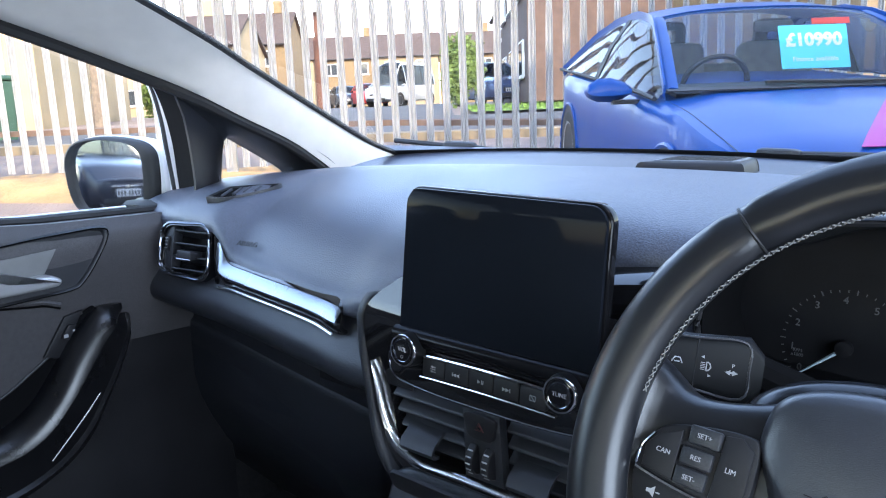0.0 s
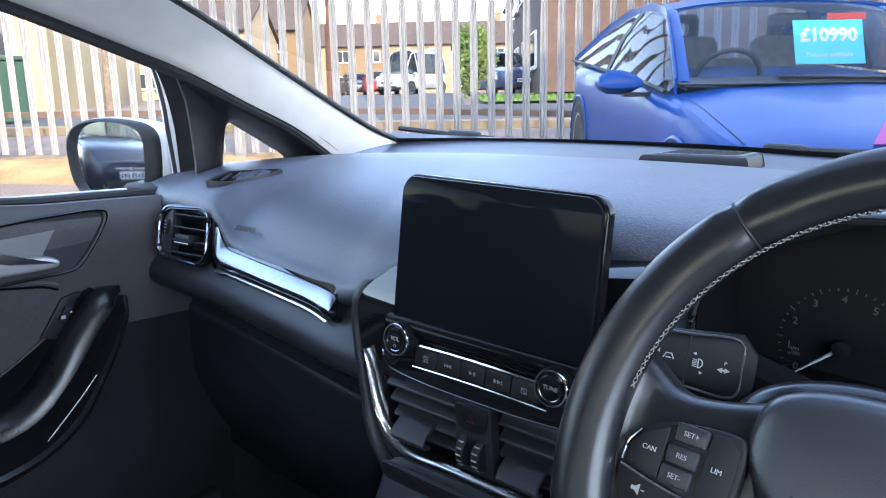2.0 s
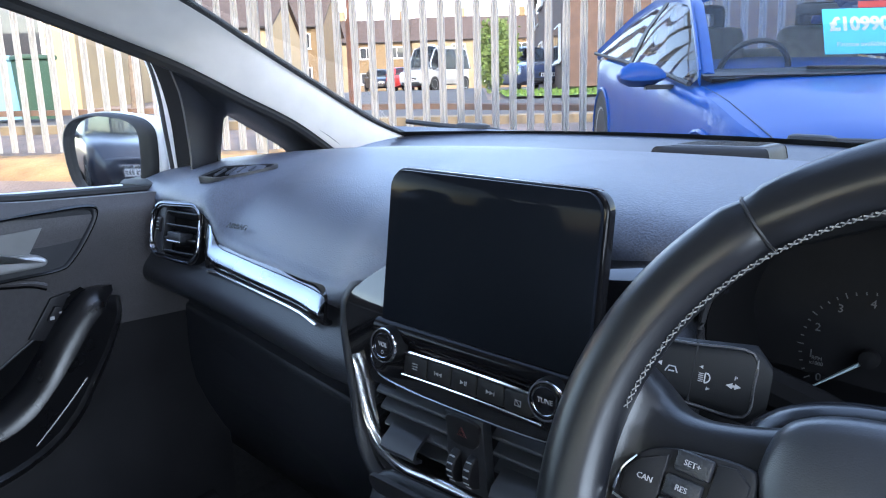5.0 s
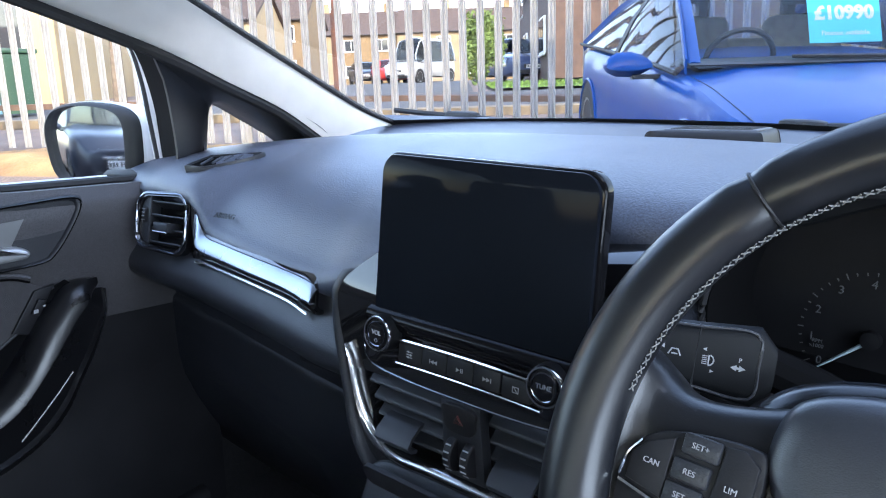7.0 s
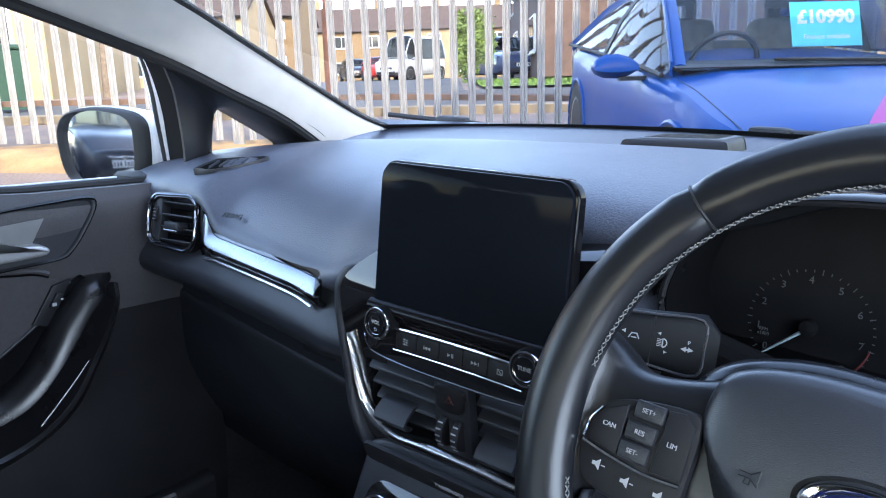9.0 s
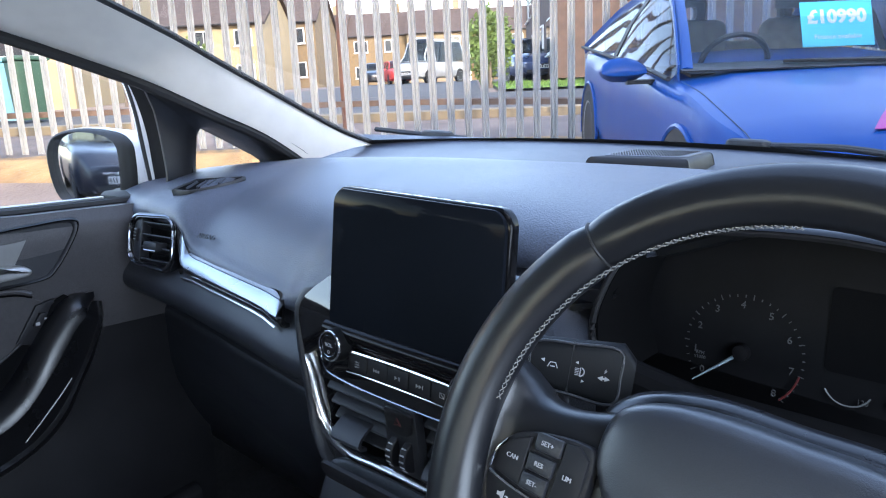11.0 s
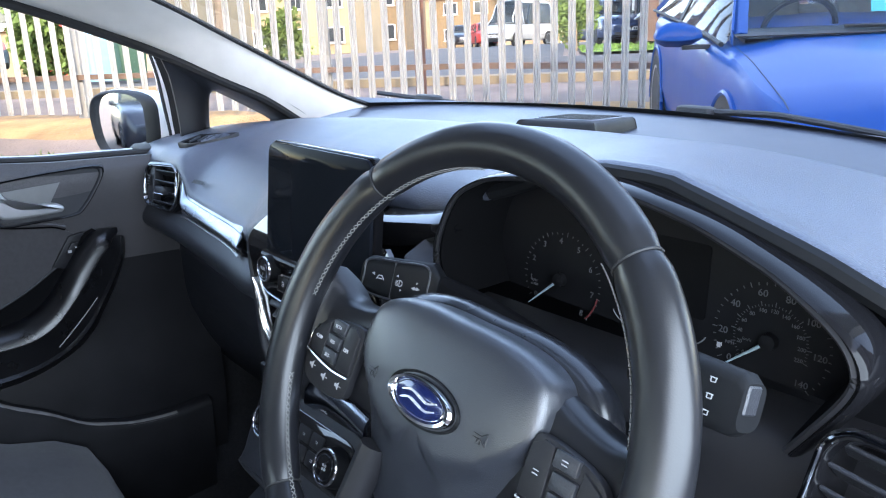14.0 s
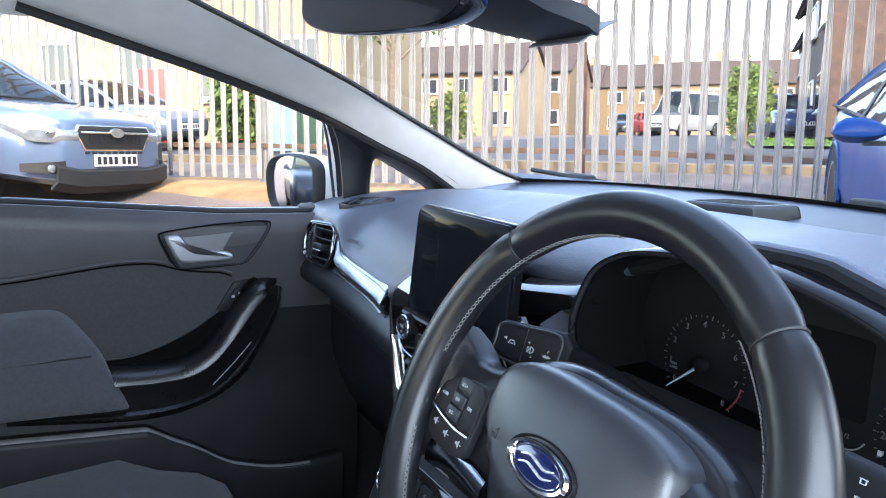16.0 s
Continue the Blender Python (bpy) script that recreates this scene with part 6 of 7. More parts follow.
M_RAIL = material("dull_brown_rail", (0.11, 0.068, 0.048), 0.8, vary=0.3, scale=7, bump=0.3, bump_scale=60)
M_BRICK = material("buff_brick", (0.14, 0.095, 0.05), 0.9, vary=0.2, scale=5, bump=0.5, bump_scale=14)
M_CREAM = material("pale_cream_render", (0.27, 0.205, 0.12), 0.9, vary=0.10, scale=1.2, bump=0.2, bump_scale=40)
M_REDBRICK = material("brown_brick", (0.075, 0.046, 0.036), 0.9, vary=0.25, scale=5, bump=0.5, bump_scale=14)
M_RENDER = material("cream_render", (0.19, 0.145, 0.09), 0.9, vary=0.08, scale=2, bump=0.2, bump_scale=40)
M_TILE = material("brown_roof_tile", (0.055, 0.037, 0.03), 0.9, vary=0.3, scale=4, bump=0.6, bump_scale=8)
M_WIN = material("dark_window_glass", (0.03, 0.035, 0.04), 0.05, vary=0.1, scale=1)
M_FRAME = material("white_frame", (0.60, 0.60, 0.59), 0.4, vary=0.05, scale=5)
M_GRASS = material("grass", (0.075, 0.14, 0.025), 1.0, vary=0.35, scale=3, bump=1.0, bump_scale=40)
M_LEAF = material("leaf", (0.075, 0.12, 0.025), 0.8, vary=0.35, scale=2)
M_BARK = material("bark", (0.12, 0.09, 0.065), 0.95, vary=0.3, scale=12, bump=0.8, bump_scale=40)
M_TYRE = material("tyre_rubber", (0.018, 0.018, 0.018), 0.85, vary=0.1, scale=20)
M_ALLOY = material("alloy_wheel", (0.45, 0.46, 0.47), 0.3, 0.9, vary=0.05, scale=10)
M_BLUE = material("blue_car_paint", (0.0006, 0.040, 0.185), 0.3, 0.0, vary=0.05, scale=3, coat=0.1, spec=0.08)
M_SILVERCAR = material("silver_blue_car_paint", (0.10, 0.145, 0.235), 0.3, 0.3, vary=0.04, scale=3, coat=1.0)
M_GREYCAR = material("dark_grey_car_paint", (0.014, 0.017, 0.026), 0.3, 0.2, vary=0.05, scale=3, coat=0.3)
M_LAMP = material("headlight_glass", (0.26, 0.28, 0.30), 0.08, 0.4, vary=0.2, scale=20, coat=1.0)
M_CARGLASS = glass("car_glass", tint=(0.84, 0.89, 0.90), gloss=0.35)
M_CARSIDE = glass("car_side_glass", tint=(0.30, 0.34, 0.36), gloss=0.6)
M_SEATGREY = material("grey_seat_cloth", (0.24, 0.225, 0.20), 0.9, vary=0.15, scale=20)
M_TEAL = material("turquoise_card", (0.03, 0.50, 0.62), 0.5, vary=0.04, scale=6)
M_SIGNRED = material("red_sign", (0.45, 0.03, 0.025), 0.5, vary=0.1, scale=5)
M_PINK = material("magenta_card", (0.30, 0.012, 0.17), 0.5, vary=0.06, scale=6)


SLOPE = [(-4, -1.6), (-2.0, -1.1), (-0.5, -0.42), (0, 0), (0.23, 0.31), (0.30, 0.40), (0.38, 0.43), (0.41, 0.47), (0.445, 0.66), (0.47, 0.70), (0.62, 0.86), (0.98, 1.10), (1.76, 1.48), (4.2, 2.35), (10, 3.2), (150, 4.0)]


def ground_z(x, y):
    """The yard rises away to the left and ahead; the street beyond climbs more gently."""
    return lerp(0.05 * (y - x), SLOPE)


FN = Vector((-math.sin(radians(39)), math.cos(radians(39)), 0))     # from the car to the fence
FD = Vector((math.cos(radians(39)), math.sin(radians(39)), 0))      # along the fence, to the right
F0 = Vector((0.35, -0.45, 0)) + 6.8 * FN


def spot(along, beyond, up=0.0):
    p = F0 + float(along) * FD + float(beyond) * FN
    return Vector((p.x, p.y, ground_z(p.x, p.y) + float(up)))


gr = thing("ground", (0, 0, 0), "pale gravel yard with worn patches, rising to the fence", "ground", kind="structure", m=WORLD)
ax = sorted({round(s * v, 3) for s in (-1, 1) for v in (0, 0.8, 1.6, 2.4, 3.2, 4, 5, 6, 7, 8, 9, 10, 12, 14, 17, 20, 25, 32, 45, 70, 120, 250, 600, 1500)})
part("surface", loft([[(x, y, ground_z(x, y)) for x in ax] for y in ax]), M_GROUND, gr)
road = thing("road", spot(0, 8), "grey asphalt street beyond the fence", "road", kind="structure", m=WORLD)
part("surface", loft([[spot(a, b, 0.02) for a in (-60, -40, -25, -15, -8, -4, 0, 4, 8, 14, 20, 40)] for b in (2.5, 4, 6, 9)]), M_ROAD, road)
part("surface", loft([[spot(a, b, 0.026) for a in (-6.5, -3, 0.2)] for b in (8.9, 14, 24, 32, 45, 60)]), M_ROAD, road)

# palisade fence
fence = thing("fence", spot(0, 0), "tall galvanised steel palisade fence with rusty lower rail", "fence", kind="structure", m=WORLD)
PITCH = 0.155
pale_mesh = None
prof = [(-0.034, -0.006), (-0.022, 0.012), (-0.012, 0.012), (0.0, 0.0), (0.012, 0.012), (0.022, 0.012), (0.034, -0.006)]
for i in range(-95, 62):
    p = spot(i * PITCH, 0, 0.06)
    if pale_mesh is None:
        bm = loft([[(x * (1 if z < 2.28 else 0.12), y, z) for x, y in prof] for z in (0.0, 1.2, 2.28, 2.42)], thick=0.003)
        base = fence
        ob = part("pale", bm, M_GALV, fence)
        ob.data.transform(Matrix.Translation(BASE[fence.name]))
        pale_mesh = ob.data
    else:
        ob = new("pale", pale_mesh)
        ob.parent = fence
    lean = 0.5 * math.sin(i * 12.9)
    ob.matrix_basis = Matrix.Translation(p - BASE[fence.name]) @ Matrix.Rotation(radians(39), 4, "Z") @ Matrix.Rotation(radians(lean), 4, "Y")
for h, mt in ((0.42, M_RAIL), (2.05, M_GALV)):
    part("rail", loft([[spot(a, 0.03 + dy, h + dz) for dy, dz in ((0, -0.025), (0.04, -0.025), (0.04, 0.025), (0, 0.025))] for a in np.linspace(-14.8, 9.5, 30)], close=True, caps=True), M_GALV if h > 1 else mt, fence, "rusty angle rail" if h < 1 else "")
for a in (-12.9, -10.2, -7.4, -4.65, -2.02, 3.6, 6.3, 9.05):
    part("post", box((0, 0, 1.2), (0.10, 0.055, 2.5), 0.004, 1, Matrix.Translation(spot(a, 0.09)) @ Matrix.Rotation(radians(39), 4, "Z")), M_GALV, fence)

lp = thing("lamp_post", spot(-1.34, 1.37), "brown steel lamp post beyond the fence", "lamp post", m=WORLD)
part("pole", tube([spot(-1.34, 1.37, h) for h in (0, 1.2, 1.25, 6.0)], [0.062, 0.062, 0.045, 0.038], 12), M_RUST, lp)
part("notice", box(spot(-1.34, 1.29, 1.55), (0.16, 0.02, 0.12), 0.003), M_FRAME, lp, "small white notice")


# ---- vehicles ----
def vehicle(name, label, m, L, W, H, paint, nose, roof, belt, group="parked cars", seats=False, lift=0.0, front="plain", doors=2):
    """A car along +x from its middle: nose, roof and belt are rows of x, height."""
    v = thing(name, (0, 0, 0), label, "car", group, m=m)
    BASE[v.name] = Vector((0, 0, 0))
    half = W / 2
    xs_ = [-L / 2 + L * i / 36 for i in range(37)]
    rings = []
    for x in xs_:
        e = abs(x) / (L / 2)
        w = half * (1 - 0.20 * max(0, (e - 0.72) / 0.28) ** 2.2)
        zt = lerp(x, nose)
        zb = 0.20 + lift + (0.10 if front == "plain" else -0.06) * max(0, (e - 0.8) / 0.2)
        sh = min(zt - 0.03, lerp(x, belt) - 0.06)
        edge = max(0, (e - 0.93) / 0.07)
        w *= 1 - 0.10 * edge
        rings.append([(x, y * w, zz) for y, zz in ((0.0, zb), (0.80, zb), (0.95, zb + 0.06), (1.0, zb + 0.22), (0.995, 0.5 * (zb + sh) + 0.06), (0.985, sh - 0.03), (0.955, sh + 0.01), (0.90, sh + 0.55 * (zt - sh)), (0.74, zt - 0.006), (0.66, zt + 0.006), (0.40, zt + 0.012), (0.0, zt + 0.018))])
    for sgn, ring in ((1, rings[-1]), (-1, rings[0])):
        zm = 0.5 * (ring[0][2] + ring[-1][2])
        caps_ = [[(x + sgn * dx, y * k, zm + (z - zm) * (0.5 + 0.5 * k)) for x, y, z in ring] for dx, k in ((0.025, 0.97), (0.045, 0.90), (0.055, 0.78))]
        rings = rings + caps_ if sgn > 0 else caps_[::-1] + rings
    full = [r + [(x, -y, z) for x, y, z in r[-2:0:-1]] for r in rings]
    part("body", loft(full, close=True, caps=True), paint, v, "", 40)
    # cabin
    rx = [r[0] for r in roof]
    xa, xb = rx[0], rx[-1]
    n = 28
    side, top = [], []
    for i in range(n + 1):
        x = xa + (xb - xa) * i / n
        zt, zb = lerp(x, roof), lerp(x, belt) - 0.03
        k = min(1.0, max(0.0, (zt - zb) / 0.42))
        wb, wt = half * 0.955, half * (0.93 - 0.23 * k)
        side.append([(x, wb, zb), (x, wb + (wt - wb) * 0.5 + 0.012 * k, zb + (zt - zb) * 0.5), (x, wt, zb + (zt - zb) * 0.90)])
        top.append([(x, wt * q, zt - 0.10 * (zt - zb) * abs(q) ** 3.0 * 1.0 + 0.012 * (1 - q * q)) for q in np.linspace(1, -1, 13)])
    x_front = max(x for x, z in roof if z > H - 0.06)
    x_rear = min(x for x, z in roof if z > H - 0.06)
    for s, nm in ((1, "side_glass"), (-1, "side_glass")):
        bm = loft([[(x, s * y, z) for x, y, z in r] for r in side])
        g = part(nm, bm, M_CARSIDE, v)
        g.visible_shadow = False
        for px in ((x_front - 0.02, (x_front + x_rear) / 2 - 0.15, x_rear + 0.05) if doors > 1 else ((x_front + x_rear) / 2 - 0.15,)):
            i = int(round((px - xa) / (xb - xa) * n))
            i = min(max(i, 1), n - 1)
            part("pillar", loft([[(x + d, s * (y + 0.006), z) for x, y, z in side[i]] for d in (-0.045, 0.045)], thick=0.01), paint if px != (x_front + x_rear) / 2 - 0.15 else M_RUBBER, v)
        part("roof_rail", loft([[(x, s * (y + 0.012), z + dz) for x, y, z in [r[2] for r in side]] for dz in (-0.035, 0.0, 0.03)], thick=0.01), paint, v)
        part("belt_trim", tube([(r[0][0], s * (r[0][1] + 0.006), r[0][2] + 0.012) for r in side], 0.012, 6), M_RUBBER, v)
    roof_i = [i for i in range(n + 1) if x_rear - 0.01 <= xa + (xb - xa) * i / n <= x_front + 0.01]
    part("roof_panel", loft([[(x, y, z + 0.006) for x, y, z in top[i]] for i in roof_i], thick=0.02), paint, v)
    fr = [i for i in range(n + 1) if i >= roof_i[-1]]
    g = part("windscreen", loft([top[i] for i in fr]), M_CARGLASS if seats else M_CARSIDE, v)
    g.visible_shadow = False
    rr = [i for i in range(n + 1) if i <= roof_i[0]]
    g = part("rear_window", loft([top[i] for i in rr]), M_CARGLASS if seats else M_CARSIDE, v)
    g.visible_shadow = False
    def pillar_strip(idx, s, wide):
        """A painted strip that folds from the side glass over to the front or rear glass."""
        rows_ = []
        for i in idx:
            x, wt_, ze = top[i][0]
            y2, z2 = side[i][2][1], side[i][2][2]
            rows_.append([(x, s * (y2 + 0.004), z2 - 0.05), (x, s * (y2 + 0.014), z2 - 0.01), (x, s * (wt_ + 0.008), ze + 0.006), (x, s * (wt_ - 0.5 * wide), ze + 0.018), (x, s * (wt_ - wide), ze + 0.012)])
        return loft(rows_, thick=0.008)

    for s in (1, -1):
        part("front_pillar", pillar_strip(fr, s, 0.06), paint, v, "", 80)
        part("rear_pillar", pillar_strip(rr, s, 0.09), paint, v, "", 80)
    part("scuttle", loft([[(top[-1][0][0] + d, top[-1][0][1] * q, lerp(top[-1][0][0], nose) + 0.012 + h) for q in np.linspace(1, -1, 13)] for d, h in ((0.05, 0.008), (0.0, 0.014), (-0.07, 0.03))], thick=0.006), M_RUBBER, v, "black scuttle panel")
    # bonnet shut lines and swage
    for s in (1, -1):
        part("shut_line", tube([(x, s * half * 0.90, 0.45 * min(lerp(x, nose) - 0.03, lerp(x, belt) - 0.06) + 0.55 * lerp(x, nose) + 0.001) for x in np.linspace(xb + 0.05, L / 2 - 0.25, 14)], 0.0018, 5), M_RUBBER, v)
    # wheels
    wr = 0.315 + lift * 0.35
    for wx in (L / 2 - 0.88, -L / 2 + 0.80):
        for s in (1, -1):
            wm = Matrix.Translation((wx, s * (half - 0.10), wr)) @ Matrix.Rotation(radians(-90 * s), 4, "X")
            w = part("wheel", lathe([(wr - 0.07, -0.10), (wr - 0.01, -0.10), (wr, -0.08), (wr, 0.08), (wr - 0.01, 0.10), (wr - 0.08, 0.105), (wr - 0.085, 0.07)], 36, wm), M_TYRE, v, "black tyre")
            bmr = [lathe([(0.04, 0.08), (0.05, 0.095), (0.0001, 0.1)], 12, wm)]
            for k in range(5):
                bmr.append(box(((wr - 0.08) / 2, 0, 0.085), (wr - 0.09, 0.07, 0.02), 0.006, 1, wm @ Matrix.Rotation(2 * math.pi * k / 5, 4, "Z")))
            bmr.append(lathe([(wr - 0.10, 0.06), (wr - 0.095, 0.10), (wr - 0.075, 0.105), (wr - 0.07, 0.06)], 36, wm))
            part("rim", join(*bmr), M_ALLOY, w, "five-spoke alloy rim")
            part("wheel_arch", tube([(wx + (wr + 0.055) * math.cos(a), s * (half - 0.004), wr + (wr + 0.055) * math.sin(a)) for a in np.linspace(-0.15, math.pi + 0.15, 20)], 0.028 if lift else 0.014, 6), M_RUBBER if lift else paint, v)
            part("wheel_well", lathe([(wr + 0.05, 0.0), (wr + 0.05, 0.006), (0.0001, 0.006)], 28, Matrix.Translation((wx, s * (half - 0.006), wr)) @ Matrix.Rotation(radians(-90 * s), 4, "X")), M_RUBBER, v)
    # mirrors
    mx = xb - 0.30
    mz = lerp(mx, belt) - 0.01
    for s in (1, -1):
        mo_ = part("door_mirror", loft([[(mx + dx * 0.9, s * (half + 0.02 + y), mz + dz * k) for dx, dz in ((-0.06, 0.0), (-0.05, 0.055), (0.0, 0.068), (0.05, 0.03), (0.06, -0.02), (0.0, -0.055), (-0.05, -0.05))] for y, k in ((-0.01, 0.35), (0.03, 0.75), (0.09, 1.0), (0.16, 0.95), (0.20, 0.6), (0.215, 0.2))], close=True, caps=True), paint, v, "body-coloured door mirror", 50)
        part("mirror_foot", loft([[(mx + dx, s * (half + y), mz + dz) for dx, dz in ((-0.03, -0.045), (0.03, -0.045), (0.03, -0.065), (-0.03, -0.07))] for y in (-0.05, 0.10)], close=True, caps=True), M_RUBBER, mo_)
    # front
    zn = lerp(L / 2, nose)
    if front == "suv":
        suv_front(v, L / 2 + 0.045, half, zn, lift)
    else:
        plain_front(v, L, half, zn, lift)
    if seats:
        for s in (1, -1):
            part("front_seat", box((x_front - 0.62, s * 0.36, 0.80), (0.18, 0.48, 0.62), 0.06, 3, Matrix.Translation((x_front - 0.62, 0, 0.78)) @ Matrix.Rotation(radians(-12), 4, "Y") @ Matrix.Translation((-(x_front - 0.62), 0, -0.78))), M_SEATGREY, v, "grey front seat")
            part("head_restraint", loft([[(x_front - 0.70 + dx, s * 0.36 + y * k, 1.155 + z * k) for y, z in round_rect(0.25, 0.19, 0.05)] + [] for dx, k in ((-0.05, 0.85), (-0.03, 1.0), (0.02, 1.0), (0.04, 0.82), (0.035, 0.42), (-0.045, 0.42), (-0.05, 0.85))], close=True), M_RUBBER, v, "dark head restraint with an opening")
        part("dash_top", loft([[(x, half * 0.84 * q, z) for q in np.linspace(1, -1, 9)] for x, z in ((xb - 0.02, lerp(xb, nose) + 0.0), (xb - 0.35, lerp(xb, nose) + 0.03), (xb - 0.55, lerp(xb, nose) - 0.02), (xb - 0.58, lerp(xb, nose) - 0.3))], thick=0.02), M_DARK, v)
        part("steering_wheel", tube([(xb - 0.62 + 0.07 * math.sin(a), -0.36 + 0.18 * math.cos(a), lerp(xb, nose) + 0.0 + 0.16 * math.sin(a)) for a in np.linspace(0, 2 * math.pi, 28)], 0.016, 6), M_RUBBER, v)
        part("rear_bench", box((x_rear + 0.15, 0, 0.72), (0.2, W * 0.7, 0.5), 0.06, 3), M_SEATGREY, v)
        part("inside_mirror", box((x_front + 0.12, 0, H - 0.14), (0.03, 0.22, 0.06), 0.012, 2), M_RUBBER, v)
    else:
        part("front_seats", box((x_front - 0.7, 0, 0.8), (0.2, W * 0.72, 0.6), 0.08, 3), M_SEATGREY, v)
    for s in (1, -1):
        part("wiper", tube([(xb + 0.01, s * 0.05 + 0.22, lerp(xb, nose) + 0.035), (xb - 0.02, s * 0.05 - 0.28, lerp(xb, nose) + 0.045)], 0.009, 5), M_RUBBER, v)
    return v


def place(p, heading, tilt=True):
    """A pose on the ground, heading along a direction, leaning with the slope."""
    z = ground_z(p[0], p[1])
    if not tilt:
        z -= 0.03
    h = Vector((heading[0], heading[1], 0)).normalized()
    e = 0.3
    up = Vector((-(ground_z(p[0] + e, p[1]) - ground_z(p[0] - e, p[1])) / (2 * e), -(ground_z(p[0], p[1] + e) - ground_z(p[0], p[1] - e)) / (2 * e), 1)).normalized()
    if not tilt:
        up = Vector((0, 0, 1))
    y = up.cross(h).normalized()
    x = y.cross(up)
    return Matrix(((x.x, y.x, up.x, p[0]), (x.y, y.y, up.y, p[1]), (x.z, y.z, up.z, z), (0, 0, 0, 1)))


def plain_front(v, L, half, zn, lift):
    """Headlights, grille, badge, intake and plate of a low car."""
    F = L / 2 + 0.04
    for s in (1, -1):
        lm = [(F - 0.05, s * half * 0.46, zn - 0.10), (F - 0.12, s * half * 0.68, zn - 0.07), (F - 0.36, s * half * 0.93, zn - 0.02)]
        part("headlight", loft([[(x + 0.02 * (1 - k), y + s * 0.015 * (1 - k), z - h * k) for x, y, z in smooth_line(lm, 5)] for k, h in ((0, 0.1), (0.3, 0.16), (0.8, 0.16), (1.0, 0.16))], thick=0.02), M_LAMP, v, "clear headlight")
        part("fog_lamp", lathe([(0.07, 0), (0.065, 0.03), (0.03, 0.02), (0.0001, 0.02)], 20, Matrix.Translation((F - 0.08, s * half * 0.62, 0.36 + lift)) @ Matrix.Rotation(radians(90), 4, "Y")), M_LAMP, v)
    part("grille", box((F - 0.01, 0, zn - 0.14), (0.06, half * 0.80, 0.13), 0.02, 2), M_RUBBER, v, "black mesh grille")
    for k in range(3):
        part("grille_bar", box((F + 0.022, 0, zn - 0.10 - 0.04 * k), (0.02, half * 0.78, 0.012), 0.004, 1), M_CHROME if k == 0 else M_DARK, v)
    part("badge", lathe([(0.055, 0), (0.05, 0.015), (0.0001, 0.02)], 20, Matrix.Translation((F + 0.025, 0, zn - 0.11)) @ Matrix.Rotation(radians(90), 4, "Y") @ Matrix.Diagonal((0.6, 1, 1, 1))), M_CHROME, v, "plain oval chrome badge")
    part("lower_intake", box((F - 0.03, 0, 0.36 + lift), (0.10, half * 1.2, 0.13), 0.03, 2), M_RUBBER, v)
    number_plate(v, F + 0.03, 0.50 + lift * 0.9)


def number_plate(v, x, z):
    pl_ = part("number_plate", box((x, 0, z), (0.014, 0.52, 0.11), 0.004, 1), M_FRAME, v, "white number plate with dark bars")
    for k in range(7):
        part("plate_bar", box((x + 0.0085, -0.21 + 0.066 * k + (0.03 if k > 3 else 0), z), (0.004, 0.040, 0.070), 0.001, 1), M_RUBBER, pl_)


